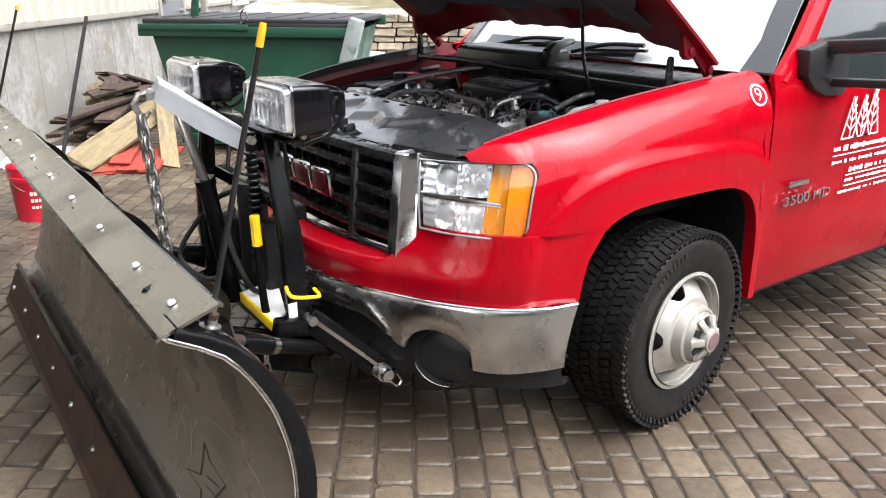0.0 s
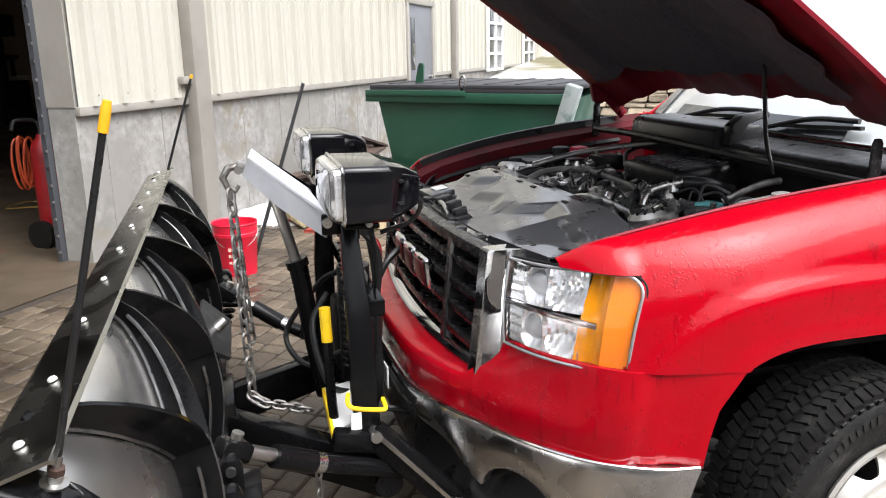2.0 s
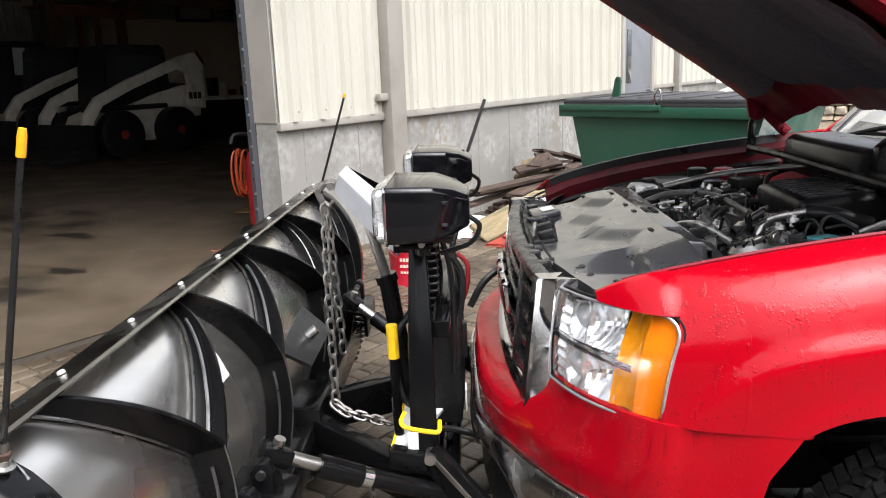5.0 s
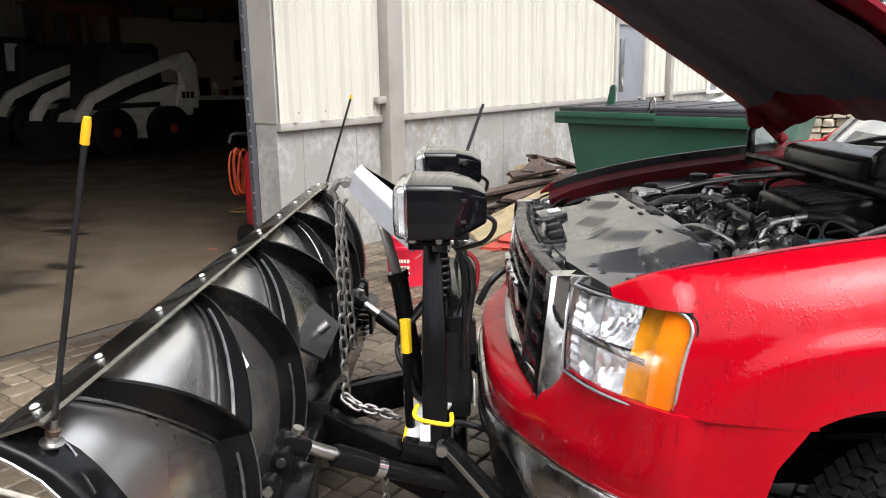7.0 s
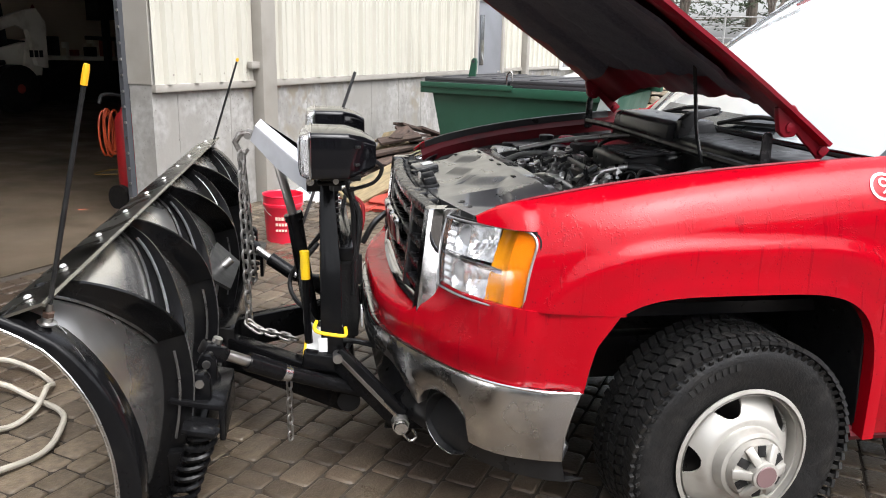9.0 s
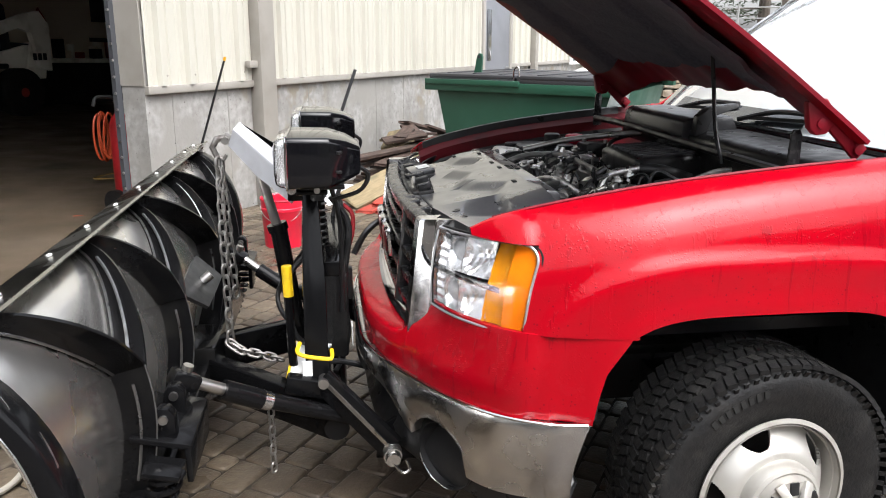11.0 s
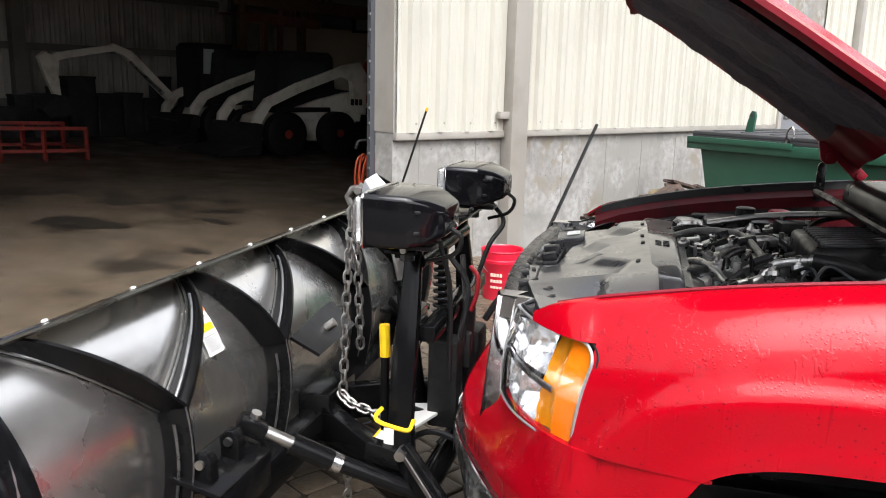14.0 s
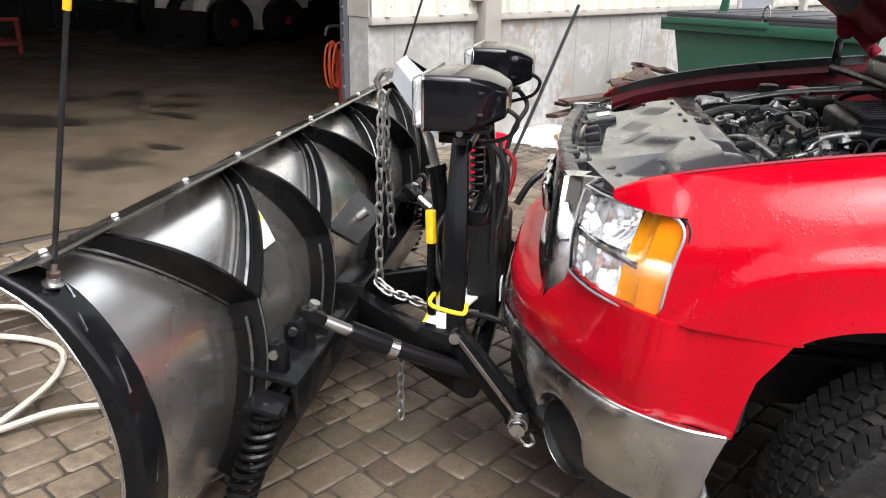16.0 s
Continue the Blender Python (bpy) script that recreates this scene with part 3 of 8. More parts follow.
def tip_rows():
    first = fender_rows()[0]
    first = first[:1 + next(k for k, p in enumerate(first) if p[2] < 1.003)]
    n = len(first)
    rows = []
    for i in range(11):
        x = 0.165 + (0.315 - 0.165) * i / 10
        f = (i / 10) ** 1.5
        top, low = fender_top(x), 1.004
        ylow = -0.80 - 0.13 * (i / 10) ** 0.8
        col = []
        for j, q in enumerate(first):
            v = j / (n - 1)
            y, z = fender_in(x) + (ylow - fender_in(x)) * v ** 0.7, top + (low - top) * v ** 1.6
            col.append((x + (q[0] - x) * (i == 10), y + (q[1] - y) * f, z + (q[2] - z) * f))
        rows.append(col)
    return rows


for side in (1, -1):
    bm = bmesh.new()
    sheet(bm, fender_rows() if side > 0 else flip(fender_rows()))
    sheet(bm, tip_rows() if side > 0 else flip(tip_rows()))
    bmesh.ops.remove_doubles(bm, verts=bm.verts, dist=0.0012)
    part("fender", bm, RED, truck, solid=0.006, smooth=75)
    # inner wing beside the engine, shade painted into the far one, and wheel-arch liner
    bm = bmesh.new()
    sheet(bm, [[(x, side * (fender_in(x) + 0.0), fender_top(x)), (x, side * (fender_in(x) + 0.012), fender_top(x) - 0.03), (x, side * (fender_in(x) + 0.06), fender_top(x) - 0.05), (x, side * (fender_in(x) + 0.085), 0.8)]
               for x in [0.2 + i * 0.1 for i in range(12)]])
    part("inner_wing", bm, RED_IN if side > 0 else RED_SHADED, truck, solid=0.006)
    bm = bmesh.new()
    sheet(bm, [[(x, side * y, arch(x) + 0.02) for y in (-0.99, -0.9, -0.62)] for x in [0.456 + i * 0.0202 for i in range(45)]])
    part("arch_liner", bm, DARK, truck, "black wheel-arch liner", solid=0.006)


# plan outline of the nose at three heights: (across, along)
NOSE = {0.782: [(0, 0.0), (0.3, 0.012), (0.52, 0.045), (0.639, 0.083), (0.83, 0.165), (0.95, 0.272), (0.995, 0.39), (1.01, 0.534)],
        0.69: [(0, -0.088), (0.3, -0.076), (0.5, -0.03), (0.64, 0.04), (0.82, 0.14), (0.955, 0.255), (1.0, 0.36), (1.012, 0.475)],
        0.62: [(0, -0.108), (0.3, -0.098), (0.5, -0.052), (0.63, 0.012), (0.80, 0.105), (0.945, 0.235), (1.0, 0.345), (1.014, 0.458)],
        0.552: [(0, -0.10), (0.3, -0.092), (0.5, -0.045), (0.62, 0.012), (0.79, 0.105), (0.93, 0.225), (0.995, 0.34), (1.012, 0.447)]}


def nose(u, z):
    """Point of the nose at 0..1 round from the middle to the wheel arch, at height z."""
    hs = sorted(NOSE)
    z = max(hs[0], min(hs[-1], z))
    k = max(i for i in range(len(hs) - 1) if hs[i] <= z)
    f = (z - hs[k]) / (hs[k + 1] - hs[k])
    q = []
    for h in (hs[k], hs[k + 1]):
        n = len(NOSE[h]) - 1
        pts = [(i / n, p[0]) for i, p in enumerate(NOSE[h])], [(i / n, p[1]) for i, p in enumerate(NOSE[h])]
        q.append((smooth_interp(u, pts[0]), smooth_interp(u, pts[1])))
    return (q[0][1] + (q[1][1] - q[0][1]) * f, q[0][0] + (q[1][0] - q[0][0]) * f)


def strip_at(y):
    """Front edge of the chrome strip under the grille: (along, up) at y across."""
    f = min(1.0, abs(y) / 0.575)
    return -0.022 + 0.045 * f ** 2.2, 0.664 + 0.012 * f ** 2


def nose_top(u):
    y = abs(nose(u, 0.70)[1])
    if y < 0.572:
        return strip_at(y)[1] - 0.012
    f = min(1.0, (y - 0.572) / 0.085)
    return 0.664 + (0.777 - 0.664) * f + 0.007 * min(1.0, max(0.0, (y - 0.66) / 0.35))


rows = []
for i in range(-60, 61):
    u = abs(i) / 60
    col = []
    for j in range(13):
        z = nose_top(u) + (0.552 - nose_top(u)) * j / 12
        x, y = nose(u, z)
        f = max(0.0, min(1.0, (u - 0.72) / 0.2))
        f = f * f * (3 - 2 * f)
        y = y * (1 - f) - f * (side_y(x, z) + 0.0015)
        col.append((x, y * (1 if i > 0 else -1), z))
    x, y, z = col[0]
    if abs(y) < 0.60:
        sx, sz = strip_at(min(abs(y), 0.575))
        col[:0] = [(sx + 0.03, y, sz - 0.004), (sx + (x - sx) * 0.35, y, sz - 0.010)]
        col[2] = (x + 0.006, y, z - 0.004)
    else:
        col[:0] = [(x + 0.02, y * 0.99, z - 0.001), (x + 0.006, y * 0.998, z + 0.001)]
    x, y, z = col[-1]
    col.append((x + 0.03 * (1 - u ** 6), y * (1 - 0.015 * (1 - u ** 6)), 0.545))
    rows.append(col)
bm = bmesh.new()
sheet(bm, rows)
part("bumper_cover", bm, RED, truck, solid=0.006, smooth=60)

# chrome bumper
CHR = [(0, -0.118), (0.3, -0.110), (0.45, -0.078), (0.6, -0.012), (0.78, 0.085), (0.92, 0.2), (1.0, 0.33), (1.024, 0.435)]


FOG_Y, FOG_Z, FOG_R = 0.752, 0.345, 0.104


def chrome_low(y):
    """Lower edge of the chrome: high in the middle, a lobe, the fog-lamp arch, then the deep corner."""
    base = smooth_interp(y, [(0, 0.455), (0.47, 0.452), (0.53, 0.435), (0.60, 0.385), (0.64, 0.365), (0.72, 0.352), (0.86, 0.328), (0.93, 0.325), (1.03, 0.338)])
    q = abs(y - FOG_Y) / FOG_R
    return max(base, FOG_Z + FOG_R * math.sqrt(1 - q * q) if q < 1 else 0.0)


rows = []
n = len(CHR) - 1
for i in range(-220, 221):
    u = abs(i) / 220
    y = smooth_interp(u, [(k / n, p[0]) for k, p in enumerate(CHR)])
    x = smooth_interp(u, [(k / n, p[1]) for k, p in enumerate(CHR)])
    sg = 1 if i > 0 else -1
    lo = chrome_low(y)
    col = [(x + 0.03 * (1 - u ** 8), sg * y * 0.98, 0.55), (x + 0.006, sg * y, 0.553)]
    for j in range(9):
        v = j / 8
        b = -0.008 * math.sin(math.pi * v) + 0.008 * v ** 4
        col.append((x + b - 0.05 * v * u ** 10, sg * (y - 0.006 * v ** 3), 0.549 + (lo - 0.549) * v))
    col.append((col[-1][0] + 0.03 * (1 - u ** 8), col[-1][1] * 0.975, lo + 0.004))
    rows.append(col)
bm = bmesh.new()
sheet(bm, rows)
bumper = part("bumper", bm, DIRTY_CHROME, truck, "salt-hazed chrome front bumper", solid=0.005, smooth=60)
bm = bmesh.new()
tube(bm, [Vector(r[2]) + Vector((-0.003, 0.002 * (1 if r[2][1] < 0 else -1), 0.003)) for r in rows[::4]], 0.0045, 6)
part("bumper_lip", bm, CHROME, bumper)
# slots in the middle of the bumper
for z in (0.515, 0.475):
    for y0, y1 in ((-0.40, -0.14), (0.14, 0.40)):
        bm = bmesh.new()
        front_x = lambda q: smooth_interp(abs(q), [(p[0], p[1]) for p in CHR]) - 0.011
        sheet(bm, [[(front_x(q), q, z - 0.012), (front_x(q), q, z + 0.012)] for q in [y0 + (y1 - y0) * k / 10 for k in range(11)]])
        part("bumper_slot", bm, DARK, bumper, solid=0.003)
# black valance under the bumper, with fog-lamp hollows
rows = []
for i in range(-60, 61):
    u = abs(i) / 60
    y = smooth_interp(u, [(k / n, p[0]) for k, p in enumerate(CHR)])
    x = smooth_interp(u, [(k / n, p[1]) for k, p in enumerate(CHR)])
    sg = 1 if i > 0 else -1
    back = 0.06 * u ** 8
    rows.append([(x + 0.075 - back * 1.6, sg * y * 0.91, 0.50 - 0.12 * u ** 8), (x + 0.06 - back, sg * y * 0.93, min(0.40, chrome_low(y) + 0.015)), (x + 0.024 - back, sg * y * 0.975, 0.325),
                 (x + 0.040 - back, sg * y * 0.97, 0.255), (x + 0.11 - back, sg * y * 0.93, 0.235)])
bm = bmesh.new()
sheet(bm, rows)
val = part("valance", bm, DARK, truck, "black plastic lower valance", solid=0.006, smooth=50)
# deep oval fog-lamp hollows with a thin bright rim
for sg in (-1, 1):
    c = Vector((0.112, sg * FOG_Y, FOG_Z))
    ax, wide = Vector((-0.80, sg * 0.60, 0)).normalized(), Vector((0.60, sg * 0.80, 0))
    ring = lambda d, r: [c + ax * d + wide * (r * 1.05 * math.cos(k * math.pi / 20)) + Vector((0, 0, r * math.sin(k * math.pi / 20))) for k in range(41)]
    bm = sheet(bmesh.new(), [ring(0.010, FOG_R * 0.99), ring(-0.01, FOG_R * 0.95), ring(-0.06, FOG_R * 0.82), ring(-0.10, FOG_R * 0.6), ring(-0.102, 0.001)])
    hollow = part("fog_lamp_hollow", bm, DARK, val, smooth=40, solid=0.003)
    bm = bmesh.new()
    tube(bm, ring(0.011, FOG_R * 0.985)[22:32], 0.002, 6)
    part("hollow_rim", bm, DIRTY_CHROME, hollow)

# ---- truck: lamps, grille, hood, cab, wheels ----
BULB = material("bulb_shield_grey", (0.55, 0.56, 0.57), 0.25, 0.3)
LAMP_FRAME = material("grey_lamp_frame", (0.42, 0.42, 0.43), 0.3, 0.6)
AMBER_DEEP = material("deep_amber_lens", (0.85, 0.32, 0.006), 0.1, coat=0.8, trans=0.25)


def headlight(side):
    """Headlamp: reflector bowls, a chrome divider, an amber corner, a grey frame and a clear lens."""
    TL, TR, BR, BL = (0.112, -0.618, 0.986), (0.318, -0.938, 1.003), (0.272, -0.945, 0.772), (0.083, -0.655, 0.775)

    def at(u, v, depth=0.0):
        a = [TL[k] + (TR[k] - TL[k]) * u for k in range(3)]
        b = [BL[k] + (BR[k] - BL[k]) * u for k in range(3)]
        p = Vector([a[k] + (b[k] - a[k]) * v for k in range(3)])
        out = Vector((-0.8, -0.6, 0))
        return (lambda q: (q.x, side * -q.y * -1 if side > 0 else -q.y, q.z))(p + out * (0.045 * math.sin(math.pi * (0.15 + 0.8 * u)) * 1.0 - 0.012 + 0.012 * math.sin(math.pi * v) - depth))

    def rounded(u, v, depth=0.0, grow=1.0):
        """As at(), with the outer upper corner rounded off."""
        u, v = 0.5 + (u - 0.5) * grow, 0.5 + (v - 0.5) * grow
        r = 0.16
        if u > 1 - r and v < r * 1.3:
            a, b = (u - (1 - r)) / r, (r * 1.3 - v) / (r * 1.3)
            q = math.hypot(a, b)
            if q > 1e-6:
                k = max(a, b) / q
                u, v = 1 - r + r * a * k, r * 1.3 - r * 1.3 * b * k
        return at(u, v, depth)

    lamp = part("headlight", sheet(bmesh.new(), [[at(u / 12, v / 8, 0.10) for v in range(9)] for u in range(13)]), DARK, truck, "clear headlight with amber corner lens", solid=0.004)
    # reflector: a fluted inner column and two rows of bowls
    bm = bmesh.new()
    for v0, v1 in ((0.03, 0.47), (0.53, 0.97)):
        sheet(bm, [[at(0.02 + 0.13 * i / 12, v0 + (v1 - v0) * j / 8, 0.020 + 0.006 * (i % 2) + 0.004 * (j % 2)) for j in range(9)] for i in range(13)])
        for u0, u1, deep in ((0.155, 0.34, 0.035), (0.345, 0.64, 0.055)):
            rows = []
            for i in range(17):
                row = []
                for j in range(11):
                    a, b = i / 16, j / 10
                    r = min(1.0, math.hypot((a - 0.5) * 2, (b - 0.5) * 2))
                    facet = 0.0035 * (i % 2) if u0 > 0.3 else 0.0
                    row.append(at(u0 + (u1 - u0) * a, v0 + (v1 - v0) * b, 0.018 + deep * (1 - r ** 2) + facet))
                rows.append(row)
            sheet(bm, rows)
    part("reflector", bm, MIRROR_CHROME, lamp, smooth=10)
    for v in (0.25, 0.75):
        bm = bmesh.new()
        lathe(bm, [(0.0, 0.030), (0.012, 0.028), (0.02, 0.018), (0.024, 0.002)], at(0.245, v, 0.05), Vector((-0.8, -0.6 * side, 0)), 20)
        part("bulb_shield", bm, BULB, lamp)
    bm = bmesh.new()
    tube(bm, [at(u / 12, 0.48 + 0.06 * (u / 9) ** 2, 0.010) for u in range(0, 10)], 0.0055, 8)
    tube(bm, [at(u / 12, 0.515 + 0.06 * (u / 9) ** 2, 0.012) for u in range(0, 10)], 0.0035, 8)
    part("divider", bm, CHROME, lamp)
    amber_u = lambda v: 0.655 - 0.055 * v
    bm = bmesh.new()
    sheet(bm, [[at(amber_u(v / 12) + (0.79 - amber_u(v / 12)) * u / 6, 0.02 + 0.96 * v / 12, 0.016 + 0.012 * math.sin(math.pi * u / 6) + 0.003 * (v % 2)) for v in range(13)] for u in range(7)])
    part("inner_amber_lens", bm, AMBER_DEEP, lamp, "deep ribbed amber side of the lamp", solid=0.003, smooth=40)
    bm = bmesh.new()
    sheet(bm, [[rounded(0.80 + 0.18 * u / 8, 0.02 + 0.96 * v / 24, 0.008) for v in range(25)] for u in range(9)])
    part("amber_lens", bm, AMBER, lamp, "amber turn-signal lens", solid=0.004, smooth=60)
    bm = bmesh.new()
    edge = [rounded(u / 30, 0) for u in range(31)] + [rounded(1, v / 20) for v in range(1, 21)] + [rounded(1 - u / 30, 1) for u in range(1, 31)] + [rounded(0, 1 - v / 20) for v in range(1, 20)]
    tube(bm, edge, 0.0038, 8, closed=True)
    part("frame", bm, LAMP_FRAME, lamp)
    bm = bmesh.new()
    outer = [rounded(u / 30, 0, 0.01, 1.03) for u in range(31)] + [rounded(1, v / 20, 0.01, 1.03) for v in range(1, 21)] + [rounded(1 - u / 30, 1, 0.01, 1.03) for u in range(1, 31)] + [rounded(0, 1 - v / 20, 0.01, 1.03) for v in range(1, 20)]
    tube(bm, outer, 0.004, 6, closed=True)
    part("gap_seal", bm, RUBBER, lamp)
    bm = bmesh.new()
    sheet(bm, [[rounded(u / 20, v / 16, -0.002) for v in range(17)] for u in range(21)])
    lens = part("lens", bm, GLASS, lamp, smooth=60, solid=0.003)
    lens.visible_shadow = False
    return lamp


headlight(1)
headlight(-1)


GRILLE_HALF = 0.565


def grille_x(y, z):
    """Front face of the grille: bowed across and leaning back towards the top."""
    return -0.012 + 0.10 * (z - 0.68) + 0.036 * (abs(y) / GRILLE_HALF) ** 2


grille = part("grille", sheet(bmesh.new(), [[(grille_x(y, z) + 0.075, y, z) for z in (0.66, 0.84, 0.995)] for y in [-0.57 + 0.057 * k for k in range(21)]]), RUBBER, truck,
              "black barred grille in a chrome surround", solid=0.006)
ys = [-0.56 + i * 0.028 for i in range(41)]
for k, z in enumerate((0.722, 0.790, 0.858, 0.926)):
    bm = bmesh.new()
    h = 0.013
    sheet(bm, [[(grille_x(y, z) + dx, y, z + dz) for dx, dz in ((0.062, 0.004), (0.010, h), (0.002, h * 0.8), (0.0, 0.0), (0.004, -h), (0.062, -0.004))] for y in ys])
    part("bar", bm, GRILLE_BLACK, grille, smooth=40, solid=0.002)
for y in (-0.33, 0.33):
    bm = bmesh.new()
    sheet(bm, [[(grille_x(y, z) + dx, y + dy, z) for dx, dy in ((0.06, -0.022), (0.006, -0.020), (-0.002, -0.014), (-0.002, 0.014), (0.006, 0.020), (0.06, 0.022))] for z in (0.67, 0.76, 0.85, 0.94, 0.985)])
    part("upright", bm, GRILLE_BLACK, grille, smooth=30, solid=0.003)
for k in range(15):
    y = -0.525 + 0.075 * k
    bm = bmesh.new()
    beam(bm, (grille_x(y, 0.67) + 0.058, y, 0.67), (grille_x(y, 0.98) + 0.058, y, 0.98), 0.010, 0.02)
    part("thin_upright", bm, GRILLE_BLACK, grille)
for sg in (-1, 1):
    bm = bmesh.new()
    rows = []
    for j in range(15):
        f = j / 14
        z = 0.668 + (1.002 - 0.668) * f
        a, c = (0.012 + 0.036 * f, 0.562 + 0.002 * f), (0.060 + 0.038 * f, 0.655 - 0.030 * f)
        m, e = (a[0] + 0.006, a[1] + 0.044), (a[0] + 0.014, a[1] + 0.052)
        rows.append([(a[0] + 0.065, sg * (a[1] - 0.004), z), (a[0] + 0.002, sg * (a[1] - 0.002), z), (a[0] - 0.006, sg * (a[1] + 0.006), z), (m[0] - 0.004, sg * m[1], z), (e[0], sg * e[1], z),
                     (c[0] - 0.004, sg * (c[1] - 0.004), z), (c[0], sg * c[1], z), (c[0] + 0.05, sg * c[1], z)])
    rows.append([(x + 0.006, y, z + 0.005) for x, y, z in rows[-1]])
    rows.append([(0.10, sg * 0.60, 1.007) for _ in rows[-1]])
    sheet(bm, rows)
    bmesh.ops.remove_doubles(bm, verts=bm.verts, dist=0.0002)
    part("chrome_post", bm, CHROME, grille, "chrome upright beside the headlight", smooth=12, solid=0.003)
bm = bmesh.new()
rows = []
for k in range(49):
    y = -0.575 + 1.15 * k / 48
    x, z = strip_at(y)
    rows.append([(x + 0.07, y, z + 0.026), (x + 0.020, y, z + 0.022), (x + 0.004, y, z + 0.012), (x - 0.003, y, z), (x + 0.004, y, z - 0.012), (x + 0.05, y, z - 0.018)])
sheet(bm, rows)
part("chrome_strip", bm, CHROME, grille, smooth=50, solid=0.003)
bm = bmesh.new()
sheet(bm, [[(grille_x(y, 0.985) + dx, y, z) for dx, z in ((0.05, 0.985), (0.036, 1.000), (0.010, 1.001), (0.0, 0.996), (-0.003, 0.985), (0.0, 0.966), (0.05, 0.962))] for y in ys])
part("top_strip", bm, GRILLE_BLACK, grille, smooth=40, solid=0.003)
EMB = material("badge_red", (0.10, 0.010, 0.014), 0.3)
for y in (0.148, 0.0, -0.148):
    bm = bmesh.new()
    box(bm, (grille_x(y, 0.83) - 0.010, y, 0.838), (0.03, 0.128, 0.100), (0, -6, -math.degrees(0.23 * y)), bevel=0.012, seg=2)
    badge = part("badge", bm, CHROME, grille)
    bm = bmesh.new()
    box(bm, (grille_x(y, 0.83) - 0.0245, y, 0.838), (0.006, 0.100, 0.072), (0, -6, -math.degrees(0.23 * y)), bevel=0.006)
    part("badge_face", bm, EMB, badge)

# raised hood: side profile of its edge (along, up), and crown across
HOOD = [(1.255, 1.206), (1.08, 1.338), (0.90, 1.468), (0.70, 1.603), (0.50, 1.735), (0.32, 1.845), (0.20, 1.91)]


def hood_pt(u, w, off=0.0):
    """u 0..1 from the hinge to the front, w -1..1 across, off: metres below the skin."""
    n = len(HOOD) - 1
    u = u + (0.05 + 0.055 * (1 - abs(w) ** 4)) * max(0.0, 1 - u / 0.45)      # the rear edge arches over the windscreen's foot
    x = smooth_interp(u, [(i / n, p[0]) for i, p in enumerate(HOOD)])
    z = smooth_interp(u, [(i / n, p[1]) for i, p in enumerate(HOOD)])
    half = 0.885 - 0.10 * max(0, u - 0.55) / 0.45
    if u > 0.8:
        back = 0.14 * ((u - 0.8) / 0.2) * abs(w) ** 3
    else:
        back = 0.0
    crown = 0.085 * (1 - abs(w) ** 2.4) + (0.02 if 0.25 < abs(w) < 0.6 and u < 0.9 else 0)
    nx, nz = 0.62, 0.78
    return (x + nx * (crown - off) * 0.9 + back * 0.75, half * w, z + nz * (crown - off) - back * 0.62)


hood = part("hood", sheet(bmesh.new(), [[hood_pt(u / 24, w / 16) for w in range(-16, 17)] for u in range(25)]), RED, truck, "raised red hood with a black underside liner", smooth=50, solid=0.004)
bm = bmesh.new()
rows = []
for u in range(25):
    rows.append([hood_pt(u / 24, w, o) for w, o in [(-1, 0.0), (-1.0, 0.012), (-0.97, 0.028)] + [(q / 16 * 0.94, 0.024 + 0.006 * (abs(q) % 3 == 0)) for q in range(-16, 17)] + [(0.97, 0.028), (1.0, 0.012), (1, 0.0)]])
sheet(bm, rows)
part("hood_frame", bm, RED_IN, hood, smooth=40, solid=0.003)
bm = bmesh.new()
rows = []
for i in range(31):
    u = 0.205 + 0.675 * i / 30
    row = []
    for j in range(-20, 21):
        w = j / 20 * 0.83
        sc = 0.0
        if i == 0:
            sc = 0.045 * abs(math.cos(j * 0.36)) ** 0.6
        row.append(hood_pt(u - sc, w * (1 - 0.04 * math.sin(i * 0.9) * (abs(j) == 20)), 0.046 + 0.005 * math.sin(i * 1.3) * math.sin(j * 0.8)))
    rows.append(row)
sheet(bm, rows)
part("hood_liner", bm, material("hood_liner", (0.060, 0.057, 0.072), 0.9, grain=(0.085, 0.081, 0.098), grain_scale=90, bump=0.5), hood, "black felt hood liner", smooth=60, solid=0.012)
for sg in (-1, 1):
    bm = bmesh.new()
    beam(bm, (1.07, sg * 0.845, 1.335), (1.205, sg * 0.845, 1.205), 0.018, 0.045, bevel=0.004)
    prism(bm, [(1.03, 1.345), (1.085, 1.355), (1.125, 1.305), (1.095, 1.262), (1.065, 1.258), (1.045, 1.275)], 1, sg * 0.845 - 0.014, sg * 0.845 + 0.014, bevel=0.006)
    hinge = part("hinge", bm, RED_IN, hood, "red hood hinge")
    for x, z in ((1.075, 1.29), (1.19, 1.22)):
        bm = bmesh.new()
        lathe(bm, [(-0.022, 0.006), (-0.02, 0.014), (0.02, 0.014), (0.022, 0.006)], (x, sg * 0.845, z), (0, 1, 0), 12)
        part("hinge_bolt", bm, RED_IN, hinge)
    bm = bmesh.new()
    prism(bm, [(1.025, 1.12), (1.03, 1.255), (1.037, 1.268), (1.053, 1.268), (1.06, 1.255), (1.063, 1.12)], 1, sg * 0.80 - 0.005, sg * 0.80 + 0.005, bevel=0.002)
    bracket = part("hinge_bracket", bm, GRILLE_BLACK, hinge)
    for z in (1.175, 1.235):
        bm = bmesh.new()
        box(bm, (1.044, sg * 0.80, z), (0.010, 0.0115, 0.028), bevel=0.002)
        part("bracket_slot", bm, DARK, bracket)
bm = bmesh.new()
tube(bm, [(0.985, -0.40, 1.47), (1.0, -0.40, 1.36), (1.02, -0.40, 1.22), (1.04, -0.42, 1.12)], 0.007, 8, 14)
